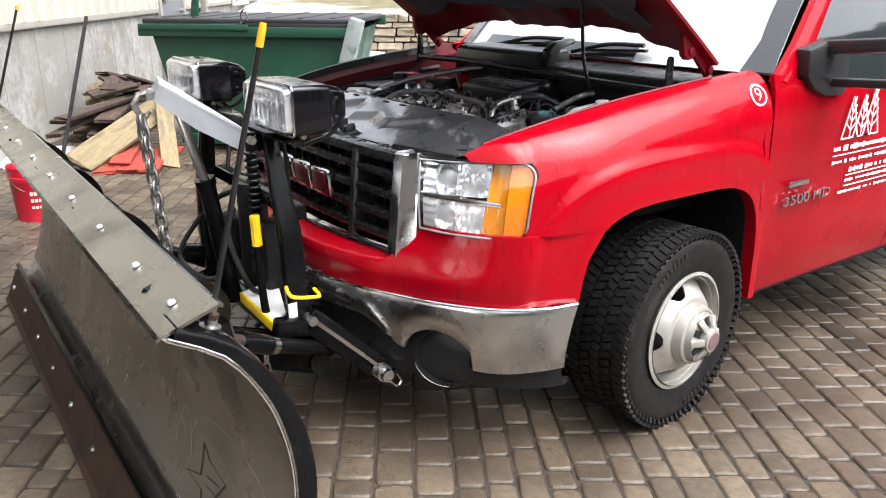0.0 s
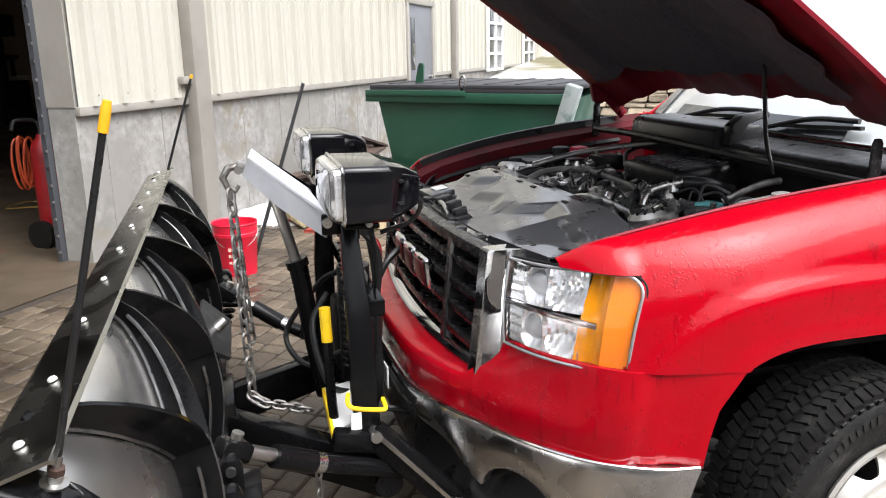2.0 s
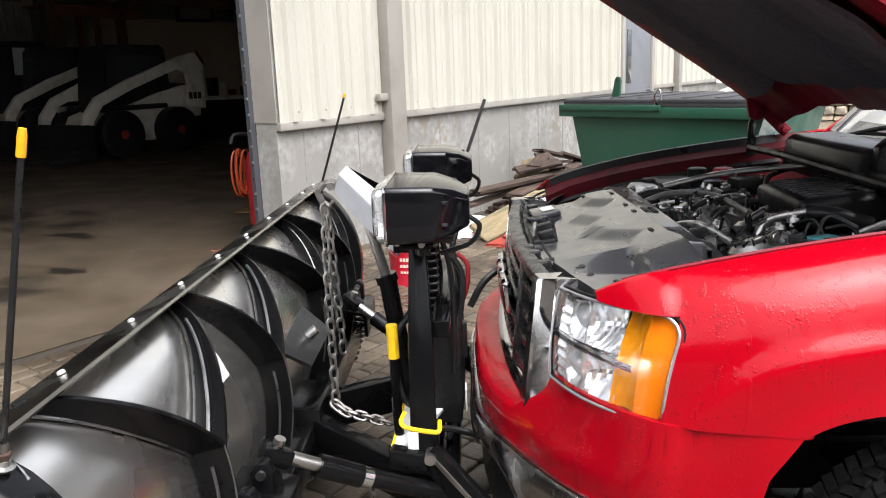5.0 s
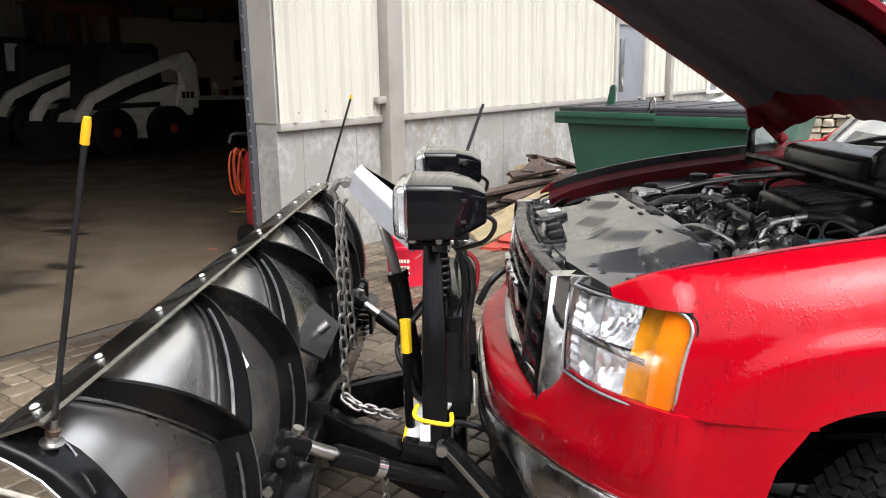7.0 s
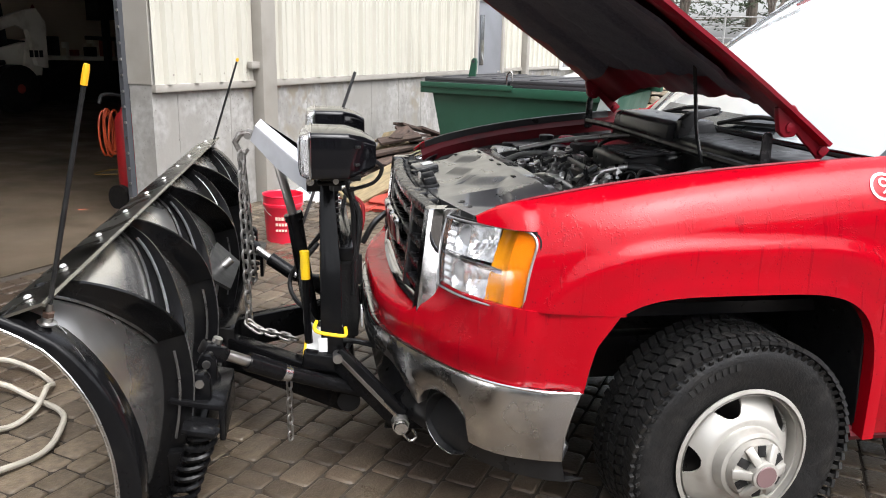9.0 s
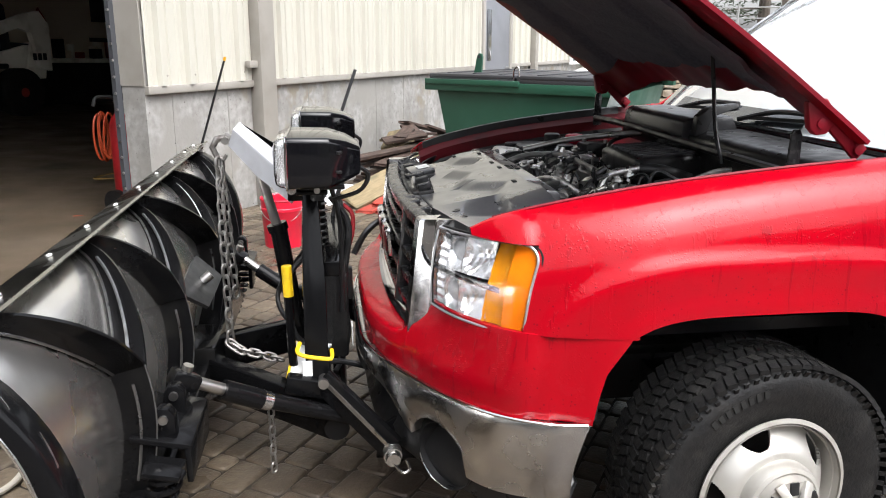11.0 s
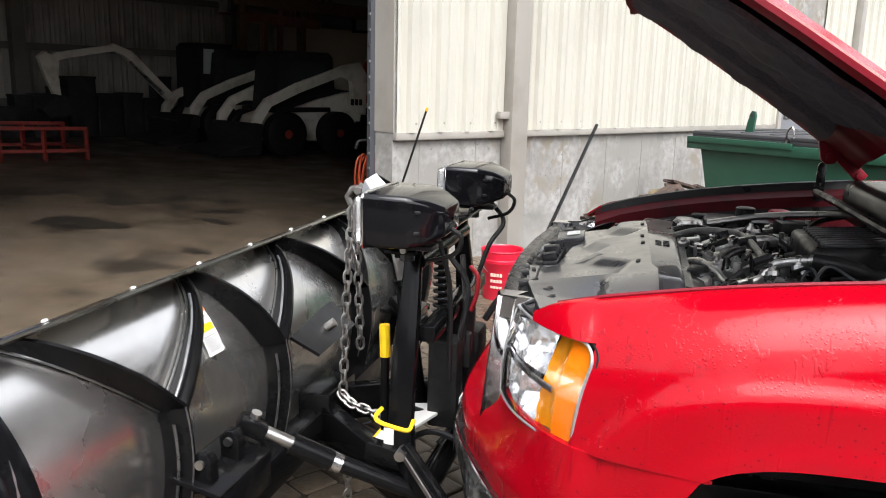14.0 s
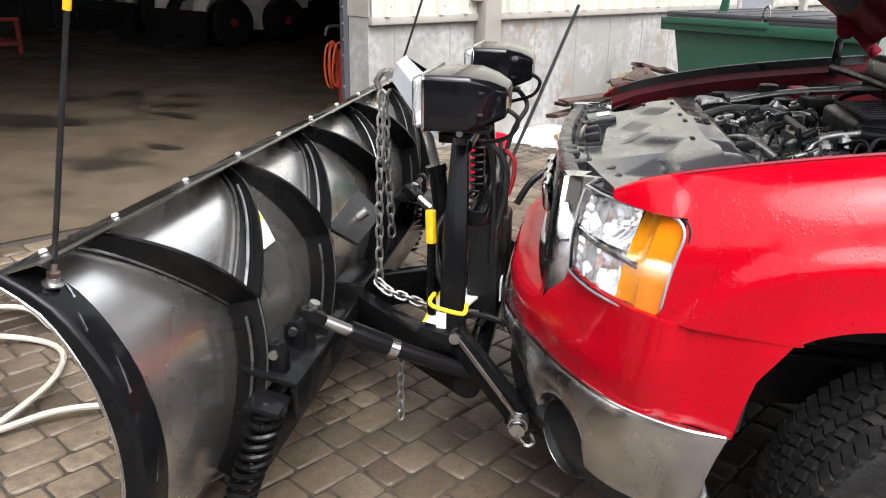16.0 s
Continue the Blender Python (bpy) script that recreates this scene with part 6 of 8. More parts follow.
def blade_guide(base, top, parent, w, cap):
    """Blade guide: a dark rod with a yellow cap, bolted through a washer."""
    base, top = Vector(base), Vector(top)
    d = (top - base).normalized()
    g = part("blade_guide", tube(bmesh.new(), [base, base.lerp(top, 0.5), top - d * 0.02], [w, w, w * 0.9], 10), DARK, parent, "dark blade guide rod with a yellow cap")
    bm = bmesh.new()
    lathe(bm, [(-cap, w), (-cap, w * 1.3), (-0.01, w * 1.3), (0.0, w)], top, d, 14)
    part("cap", bm, CAPY, g)
    bm = bmesh.new()
    lathe(bm, [(-0.010, 0.019), (-0.006, 0.020), (-0.004, 0.011), (0.006, 0.0115), (0.008, 0.007), (0.035, 0.007)], base, d, 12)
    foot = part("foot_bolt", bm, STEEL, g)
    bm = bmesh.new()
    lathe(bm, [(0.006, 0.0115), (0.009, 0.0125), (0.017, 0.0125), (0.019, 0.009)], base, d, 6)
    part("rusty_nut", bm, RUST, foot)


blade_guide((-0.835, -1.375, 0.945), (-0.708, -1.40, 1.452), plow, 0.0052, 0.04)
blade_guide((-0.855, 1.38, 0.955), (-0.70, 1.36, 1.415), plow, 0.006, 0.018)
GRAPH = material("dark_graphic", (0.035, 0.034, 0.033), 0.4)
# caution label on the blade's back
def on_back(y0, y1, z0, z1, lift=0.0095):
    return sheet(bmesh.new(), [[(mbx(z) + mbn(z)[0] * lift, y, z + mbn(z)[1] * lift) for z in (z0, (2 * z0 + z1) / 3, (z0 + 2 * z1) / 3, z1)] for y in (y0, y1)])


lab = part("caution_label", on_back(-0.655, -0.578, 0.760, 0.885, 0.006), LABEL, blade, "white label with orange and yellow bands", solid=0.001)
part("label_band", on_back(-0.655, -0.578, 0.868, 0.885, 0.008), ORANGE, lab)
part("label_band", on_back(-0.650, -0.584, 0.822, 0.840, 0.008), YELLOW, lab)
for k in range(9):
    z = 0.770 + 0.0055 * k + (0.042 if k > 7 else 0)
    part("label_line", on_back(-0.650, -0.592 + 0.006 * (k % 3), z, z + 0.0016, 0.008), GRAPH, lab)



def on_front(y0, z0, y1, z1, w):
    """A flat bar of the graphic, laid on the blade's front face."""
    rows = []
    for k in range(25):
        f = k / 24
        y, z = y0 + (y1 - y0) * f, z0 + (z1 - z0) * f
        rows.append([(mbx(z) - 0.0085 - 0.004 * abs(mbn(z)[1]), y - w, z), (mbx(z) - 0.0085 - 0.004 * abs(mbn(z)[1]), y + w, z)])
    return sheet(bmesh.new(), rows)


for y0, z0, y1, z1, w in ((-0.84, 0.315, -0.93, 0.345, 0.004), (-0.93, 0.345, -0.92, 0.425, 0.004), (-0.92, 0.425, -0.97, 0.40, 0.004), (-0.97, 0.40, -1.08, 0.395, 0.004), (-0.84, 0.315, -0.95, 0.318, 0.004),
                          (-0.95, 0.318, -0.98, 0.27, 0.004), (-0.98, 0.27, -1.02, 0.32, 0.004), (-1.02, 0.32, -1.08, 0.395, 0.004), (-0.97, 0.36, -1.04, 0.372, 0.009), (-0.98, 0.34, -1.05, 0.345, 0.007)):
    part("graphic_bar", on_front(y0, z0, y1, z1, w), GRAPH, skin, solid=0.001)
SCRATCH = material("pale_scratch", (0.42, 0.40, 0.36), 0.5)
for pts in (((-0.735, 0.34), (-0.738, 0.41), (-0.765, 0.455), (-0.81, 0.43), (-0.85, 0.36)), ((-0.83, 0.41), (-0.87, 0.47), (-0.97, 0.505), (-1.10, 0.52), (-1.20, 0.51), (-1.29, 0.48), (-1.33, 0.40)), ((-0.90, 0.44), (-0.99, 0.44), (-1.08, 0.43), (-1.16, 0.40))):
    line = spline([(y, 0, z) for y, z in pts], 30)
    rows = [[(mbx(p.z) - 0.0085 - 0.004 * abs(mbn(p.z)[1]), p.x, p.z + e) for e in (-0.0016, 0.0016)] for p in line]
    part("scratch", sheet(bmesh.new(), rows), SCRATCH, skin, solid=0.0006)

# ---- things round the truck ----
def at_ground(x, y):
    return Vector((x, y, gz(x)))


# dumpster: front along DU, depth along DV
D0 = at_ground(0.80, 5.10)
DU = Vector((0.735, -0.678, 0)).normalized()
DV = Vector((0.678, 0.735, 0))
DM = Matrix((DU, DV, Vector((0, 0, 1)))).transposed().to_4x4()
DM.translation = D0
dump = thing("dumpster", D0, "dark green steel dumpster with grey plastic lids", "dumpster")


def dbox(name, c, size, mat, parent, label="", rot=(0, 0, 0), bevel=0.008):
    bm = bmesh.new()
    box(bm, (0, 0, 0), size, bevel=bevel, m=DM @ pose(*c, *rot))
    return part(name, bm, mat, parent, label)


bm = bmesh.new()
L, H = 1.95, 1.13
for s_top, s_low in ((0.08, 0.30), (L - 0.02, L - 0.27)):
    vs = [bm.verts.new(DM @ Vector(p)) for p in ((s_low, 0.04, 0.06), (s_top, 0, 1.06), (s_top, 1.3, H), (s_low, 1.2, 0.06))]
    bm.faces.new(vs)
V = list(bm.verts)
for i in range(4):
    bm.faces.new((V[i], V[(i + 1) % 4], V[4 + (i + 1) % 4], V[4 + i]))
bmesh.ops.bevel(bm, geom=list(bm.edges), offset=0.012, segments=2, affect="EDGES", profile=0.5)
body = part("body", bm, GREEN, dump)
dbox("top_rail", (L / 2 + 0.03, -0.02, 1.10), (L + 0.10, 0.10, 0.09), GREEN, dump)
dbox("latch_rail", (0.52, -0.075, 1.14), (1.05, 0.03, 0.05), GREEN, dump, bevel=0.004)
dbox("rear_rail", (L / 2 + 0.03, 1.28, 1.16), (L + 0.10, 0.08, 0.1), GREEN, dump)
for s0, s1 in ((0.02, 0.98), (1.0, 2.0)):
    dbox("lid", ((s0 + s1) / 2, 0.62, 1.195), (s1 - s0, 1.36, 0.05), LID, dump, "grey plastic dumpster lid", rot=(0.3, 0, 0), bevel=0.02)
bm = bmesh.new()
beam(bm, DM @ Vector((L + 0.10, -0.05, 1.22)), DM @ Vector((L - 0.20, -0.02, 0.22)), 0.13, 0.11, bevel=0.015, up=tuple(DV))
part("fork_pocket", bm, material("worn_green_grey", (0.34, 0.38, 0.37), 0.4, 0.3, spots=(0.12, 0.2, 0.17), spot_scale=9), dump, "worn bright fork pocket")
bm = bmesh.new()
prism(bm, [(-0.04, 0), (-0.03, 0.16), (-0.015, 0.19), (0.015, 0.19), (0.03, 0.16), (0.04, 0)], 1, -0.012, 0.012)
bmesh.ops.transform(bm, matrix=DM @ pose(0.40, 0.25, 1.215, 0, 8, 0), verts=bm.verts)
lugp = part("lifting_lug", bm, GREEN, dump)
bm = bmesh.new()
lathe(bm, [(-0.015, 0.016), (0.015, 0.016)], DM @ Vector((0.417, 0.25, 1.37)), DV, 12)
part("lug_hole", bm, LID, lugp)
bm = bmesh.new()
tube(bm, [DM @ Vector(p) for p in ((0.98, -0.06, 1.16), (0.98, -0.06, 1.26), (1.02, -0.05, 1.29), (1.04, -0.05, 1.17))], 0.008, 6, 16)
part("lid_latch", bm, STEEL, dump)

# bottom rail, ribs and lips of the lids
dbox("bottom_rail", (L / 2 + 0.015, 0.025, 0.10), (L - 0.5, 0.05, 0.09), GREEN, dump, bevel=0.006)
for s0, s1 in ((0.02, 0.98), (1.0, 2.0)):
    for k in range(3):
        dbox("lid_rib", (s0 + (s1 - s0) * (0.2 + 0.3 * k), 0.62, 1.222), (0.05, 1.2, 0.014), LID, dump, rot=(0.3, 0, 0), bevel=0.006)
    dbox("lid_lip", ((s0 + s1) / 2, -0.045, 1.155), (s1 - s0 - 0.02, 0.03, 0.05), LID, dump, bevel=0.008)
# red bucket
bk = at_ground(-0.565, 2.95)
BUCK = material("red_bucket_plastic", (0.62, 0.01, 0.035), 0.4, spots=(0.5, 0.02, 0.04), spot_scale=8, coat=0.2)
bucket = thing("bucket", bk, "red plastic five-gallon bucket on the pavers", "bucket")
bm = bmesh.new()
lathe(bm, [(0.002, 0.118), (0.0, 0.13), (0.27, 0.145), (0.28, 0.152), (0.30, 0.153), (0.305, 0.148), (0.355, 0.151), (0.362, 0.156), (0.37, 0.153), (0.362, 0.147), (0.20, 0.138), (0.01, 0.124), (0.008, 0.0)], bk, (0, 0, 1), 40)
pail = part("pail", bm, BUCK, bucket)
bm = bmesh.new()
tube(bm, [bk + Vector((0.155 * math.cos(a), 0.155 * math.sin(a) - 0.02 * math.sin(a), 0.33 - 0.13 * math.sin(a - radians(180)))) for a in [radians(180 + i * 9) for i in range(21)]], 0.003, 6)
part("handle", bm, STEEL, bucket)
PRINT = material("pale_print", (0.75, 0.55, 0.45), 0.5)
for k, (w, h) in enumerate(((0.075, 0.03), (0.09, 0.026), (0.10, 0.02))):
    for j in range(4):
        bm = bmesh.new()
        a = radians(-95 + (j - 1.5) * 9)
        r = 0.1405 + 0.0018 * (2 - k)
        c = bk + Vector((r * math.cos(a), r * math.sin(a), 0.20 - k * 0.045))
        box(bm, c, (0.003, 0.017, h * 0.8), (0, 0, math.degrees(a)))
        part("print_bar", bm, PRINT, pail)

# tool handle leaning by the bucket
bm = bmesh.new()
tube(bm, [(-0.46, 3.10, gz(-0.46) + 0.01), (-0.22, 3.33, 0.66), (0.011, 3.54, 1.28)], [0.014, 0.014, 0.013], 8)
solo("tool_handle", bm, DARK, "dark thin tool handle leaning against the wall side", "handle")

# ---- under the hood ----
STEP = [(-0.75, 0.30), (-0.455, 0.295), (-0.32, 0.325), (-0.235, 0.245), (-0.14, 0.215), (-0.05, 0.255), (0.06, 0.205), (0.12, 0.30), (0.20, 0.34), (0.28, 0.275), (0.37, 0.26), (0.5, 0.30)]


def cover_front(y):
    """Front edge of the cover: it steps back round the hood latch."""
    if y < -0.19:
        return smooth_interp(y, [(-0.715, 0.170), (-0.445, 0.101), (-0.19, 0.063)])
    return interp(y, [(-0.19, 0.063), (-0.175, 0.150), (0.10, 0.168), (0.165, 0.20), (0.175, 0.115), (0.40, 0.135)])


def cover_z(x, y):
    """Moulded top: a low front plate, a zigzag step up to the rear panel, a dropped near wing with a rounded bulge behind it."""
    z = 1.001 + 0.185 * (x - 0.06)
    near = max(0.0, -0.455 - y)
    rise = max(0.0, min(1.0, (x - interp(y, STEP)) / 0.045))
    if near <= 0:
        return z - 0.020 * (1 - rise) * min(1.0, max(0.0, (x - 0.02) / 0.1))
    if x < 0.296:
        return z - max(0.0, 0.21 * (x - 0.10)) * min(1.0, near / 0.13)
    bulge = 0.085 * (1 - math.sqrt(max(0.0, 1 - min(1.0, near / 0.27) ** 2)))
    drop = 0.041 * min(1.0, near / 0.13)
    f = min(1.0, (x - 0.296) / 0.02)
    return z - (drop + (bulge - drop) * f)


def cover_rear(y):
    return interp(y, [(-0.72, 0.44), (-0.45, 0.435), (-0.38, 0.42), (0.30, 0.405), (0.38, 0.40), (0.40, 0.36)])


bm = bmesh.new()
rows = []
for k in range(113):
    y = -0.72 + 0.01 * k
    x0, x1 = cover_front(y), cover_rear(y)
    row = [(x0 + 0.003, y, cover_z(x0, y) - 0.028)]
    row += [(x0 + (x1 - x0) * q / 34, y, cover_z(x0 + (x1 - x0) * q / 34, y)) for q in range(35)]
    rows.append(row + [(x1 + 0.004, y, cover_z(x1, y) - 0.04)])
sheet(bm, rows)
cover = part("radiator_cover", bm, COVER, truck, "dark grey moulded plastic radiator cover", smooth=22, solid=0.004)
for cx, cy, turn in ((0.385, -0.334, 0), (0.395, -0.06, 0), (0.392, 0.06, 0), (0.39, 0.30, 0), (0.088, -0.24, 10), (0.150, -0.44, 20), (0.150, 0.22, 0), (0.30, 0.37, 0), (0.24, -0.66, 30)):
    bm = bmesh.new()
    box(bm, (cx, cy, cover_z(cx, cy) + 0.0005), (0.012, 0.036, 0.006), (0, -10, turn), bevel=0.002)
    part("clip_slot", bm, RUBBER, cover)
for cx, cy in ((0.165, -0.53), (0.178, -0.585), (0.105, -0.36)):
    bm = bmesh.new()
    lathe(bm, [(-0.002, 0.014), (0.0015, 0.013), (0.0005, 0.004)], (cx, cy, cover_z(cx, cy)), (-0.18, 0, 1), 14)
    part("rivet_hole", bm, RUBBER, cover)
bm = bmesh.new()
box(bm, (0.150, 0.262, cover_z(0.15, 0.262) + 0.010), (0.095, 0.135, 0.020), (0, -10, 4), bevel=0.006)
panel = part("label_panel", bm, COVER, cover)
bm = bmesh.new()
box(bm, (0.158, 0.258, cover_z(0.16, 0.258) + 0.0225), (0.045, 0.065, 0.003), (0, -10, 4), bevel=0.001)
part("cover_label", bm, LABEL, panel)
# hood latch in the gap of the cover
bm = bmesh.new()
box(bm, (0.115, -0.03, 0.985), (0.07, 0.24, 0.03), (0, -8, 0), bevel=0.005)
latch = part("hood_latch", bm, DARK, truck)
bm = bmesh.new()
tube(bm, [(0.085, -0.12, 1.0), (0.09, -0.05, 1.018), (0.10, 0.03, 1.016), (0.115, 0.10, 1.004)], 0.007, 8, 14)
part("latch_bar", bm, STEEL, latch)
for cy, h in ((-0.13, 0.03), (-0.075, 0.045), (-0.02, 0.03), (0.04, 0.04), (0.09, 0.028)):
    bm = bmesh.new()
    box(bm, (0.12, cy, 1.0 + h / 3), (0.045, 0.022, h), (6, -12, 8), bevel=0.004)
    part("latch_block", bm, GRILLE_BLACK, latch)
# black panel between grille and cover
bm = bmesh.new()
sheet(bm, [[(grille_x(y, 0.98) + 0.05, y, 0.990), (cover_front(y) + 0.06, y, 0.975), (cover_front(y) + 0.10, y, 0.955)] for y in [-0.72 + 0.02 * k for k in range(71)]])
part("upper_tie_bar", bm, RUBBER, truck, solid=0.005, smooth=30)
for y in (-0.42, -0.30, -0.23, 0.20, 0.33, 0.45):
    bm = bmesh.new()
    box(bm, (cover_front(y) - 0.012, y, 0.992), (0.035, 0.04, 0.022), (0, -8, 12), bevel=0.004)
    part("tie_bar_clip", bm, GRILLE_BLACK, truck)
# bay floor and shroud
bm = bmesh.new()
box(bm, (0.85, 0, 0.70), (1.05, 1.5, 0.04))
part("bay_floor", bm, DARK, truck)
bm = bmesh.new()
sheet(bm, [[(0.44, y, 0.74), (0.44, y, 0.99), (0.47, y, 1.025), (0.53, y, 1.02), (0.54, y, 0.95)] for y in [-0.42 + 0.07 * i for i in range(13)]])
part("fan_shroud", bm, PLASTIC, truck, solid=0.005, smooth=40)
ALU = material("cast_aluminium", (0.58, 0.57, 0.55), 0.36, 0.85, spots=(0.2, 0.19, 0.18), spot_scale=25, rough_var=0.1)
# block, heads
bm = bmesh.new()
box(bm, (0.85, 0.02, 0.86), (0.5, 0.52, 0.26), bevel=0.02)
block = part("engine_block", bm, DARK, truck, "dark diesel engine with pipes and hoses")
for sg in (-1, 1):
    bm = bmesh.new()
    box(bm, (0.86, 0.02 + sg * 0.27, 0.95), (0.46, 0.13, 0.12), (sg * 18, 0, 0), bevel=0.018)
    part("valve_cover", bm, DARK, block)
# ribbed air box at the back
bm = bmesh.new()
box(bm, (1.0, 0.0, 1.065), (0.30, 0.36, 0.09), (0, -4, 0), bevel=0.02, seg=3)
air = part("intake_cover", bm, DARK, block, "black ribbed intake cover")
for k in range(9):
    bm = bmesh.new()
    box(bm, (1.0, -0.15 + k * 0.037, 1.113), (0.24, 0.014, 0.014), (0, -4, 0), bevel=0.004)
    part("intake_rib", bm, PLASTIC, air)
# charge pipe
bm = bmesh.new()
tube(bm, [(0.715, -0.215, 0.96), (0.722, -0.205, 1.01), (0.745, -0.195, 1.045), (0.79, -0.205, 1.064), (0.845, -0.225, 1.076)], 0.0125, 14, 24)
pipe = part("charge_pipe", bm, ALU, block, "bright aluminium charge pipe")
bm = bmesh.new()
for f in (-0.035, -0.018, 0.0):
    c = Vector((0.845, -0.225, 1.076)) + Vector((0.93, -0.33, 0.2)) * f
    lathe(bm, [(-0.006, 0.017), (0.006, 0.017), (0.006, 0.012), (-0.006, 0.012)], c, (0.93, -0.33, 0.2), 16)
part("pipe_clamps", bm, STEEL, pipe)
bm = bmesh.new()
tube(bm, [(0.845, -0.225, 1.075), (0.92, -0.245, 1.07), (1.02, -0.25, 1.04)], 0.022, 14, 12)
part("pipe_boot", bm, DARK, pipe)
# alternator: finned drum
bm = bmesh.new()
lathe(bm, [(-0.05, 0.03), (-0.05, 0.06), (-0.04, 0.073), (0.03, 0.075), (0.045, 0.06), (0.05, 0.03)], (0.669, -0.365, 0.985), (-0.25, 0.1, 0.95), 24)
alt = part("alternator", bm, ALU, block, "grey finned alternator")
for k in range(14):
    a = 2 * math.pi * k / 14
    bm = bmesh.new()
    q = Vector((-0.25, 0.1, 0.95)).normalized()
    e = q.orthogonal().normalized()
    f = q.cross(e)
    d = e * math.cos(a) + f * math.sin(a)
    c = Vector((0.669, -0.365, 0.985)) + q * 0.044
    beam(bm, c + d * 0.03, c + d * 0.062, 0.006, 0.02, up=tuple(q))
    part("fin", bm, DARK, alt)
# belt pulleys and belt
for c, r in (((0.56, -0.08, 0.93), 0.07), ((0.56, -0.28, 0.93), 0.05), ((0.56, 0.16, 0.95), 0.06), ((0.56, 0.05, 1.0), 0.045)):
    bm = bmesh.new()
    lathe(bm, [(0.0, r * 0.4), (0.0, r), (0.01, r * 0.92), (0.02, r), (0.025, r), (0.028, r * 0.35)], c, (-1, 0, 0), 24)
    part("pulley", bm, DARK, block)
GREYHOSE = material("grey_hose", (0.085, 0.083, 0.08), 0.38, spots=(0.16, 0.155, 0.145), spot_scale=18, spec=0.5)
# hoses over the front of the engine
for pts, r, mat in (([(0.46, 0.22, 1.03), (0.58, 0.26, 1.06), (0.70, 0.20, 1.065), (0.73, -0.02, 1.055), (0.735, -0.13, 1.045), (0.725, -0.19, 1.0)], 0.0115, GREYHOSE),
                    ([(0.46, 0.36, 1.02), (0.56, 0.40, 1.04), (0.66, 0.42, 1.02), (0.74, 0.36, 0.98)], 0.019, DARK),
                    ([(0.45, -0.48, 0.98), (0.53, -0.50, 1.0), (0.62, -0.48, 0.97), (0.70, -0.50, 0.92)], 0.02, DARK),
                    ([(0.62, 0.50, 1.05), (0.8, 0.48, 1.09), (0.98, 0.40, 1.12), (1.08, 0.30, 1.14)], 0.012, STEEL),
                    ([(0.60, 0.10, 1.0), (0.68, 0.12, 1.05), (0.78, 0.16, 1.06), (0.84, 0.2, 1.04)], 0.014, ALU),
                    ([(0.62, -0.05, 1.01), (0.66, -0.02, 1.045), (0.72, 0.03, 1.04), (0.76, 0.06, 1.0)], 0.013, DARK),
                    ([(0.95, -0.30, 1.02), (1.05, -0.36, 1.08), (1.12, -0.42, 1.10)], 0.012, ALU),
                    ([(0.9, 0.25, 1.06), (0.96, 0.35, 1.1), (1.08, 0.42, 1.12)], 0.009, DARK),
                    ([(0.78, -0.56, 0.99), (0.86, -0.48, 1.05), (0.95, -0.45, 1.05), (1.0, -0.5, 1.0)], 0.008, DARK),
                    ([(0.50, 0.52, 1.03), (0.54, 0.60, 1.03), (0.48, 0.62, 1.02), (0.46, 0.54, 1.02)], 0.016, DARK),
                    ([(0.52, 0.0, 1.0), (0.56, -0.12, 1.03), (0.60, -0.22, 1.02), (0.63, -0.30, 1.0)], 0.011, ALU)):
    bm = bmesh.new()
    tube(bm, pts, r, 10, 26)
    part("engine_hose", bm, mat, block)
# brackets, castings and small fittings on the engine's front
rng = random.Random(11)
for k in range(84):
    x, y = rng.uniform(0.52, 0.92), rng.uniform(-0.30, 0.46)
    z = 0.985 + rng.uniform(-0.02, 0.045)
    bm = bmesh.new()
    if k % 3 == 0:
        rod(bm, (x, y, z - 0.03), (x + rng.uniform(-0.02, 0.02), y + rng.uniform(-0.02, 0.02), z + 0.02), rng.uniform(0.008, 0.02), seg=10)
    else:
        box(bm, (x, y, z), (rng.uniform(0.02, 0.06), rng.uniform(0.02, 0.06), rng.uniform(0.02, 0.05)), (rng.uniform(-25, 25), rng.uniform(-25, 25), rng.uniform(0, 90)), bevel=0.005)
    part("fitting", bm, (ALU, DARK, STEEL, PLASTIC, DARK)[k % 5], block)
for k in range(70):
    x, y = rng.uniform(0.50, 0.88), rng.uniform(-0.46, 0.52)
    z = 1.02 + rng.uniform(-0.02, 0.03) + 0.04 * (x - 0.5)
    bm = bmesh.new()
    if k % 4 == 0:
        rod(bm, (x - 0.02, y - 0.01, z), (x + 0.03, y + rng.uniform(-0.04, 0.04), z + 0.012), rng.uniform(0.006, 0.013), seg=10)
    elif k % 4 == 1:
        lathe(bm, [(0.0, 0.018), (0.012, 0.018), (0.014, 0.010), (0.022, 0.010), (0.023, 0.004)], (x, y, z), (rng.uniform(-0.3, 0.3), rng.uniform(-0.3, 0.3), 1), 10)
    else:
        box(bm, (x, y, z), (rng.uniform(0.015, 0.05), rng.uniform(0.012, 0.04), rng.uniform(0.012, 0.03)), (rng.uniform(-30, 30), rng.uniform(-30, 30), rng.uniform(0, 90)), bevel=0.003)
    part("connector", bm, (ALU, DIRTY_CHROME, DARK, STEEL, PLASTIC, ALU)[k % 6], block)
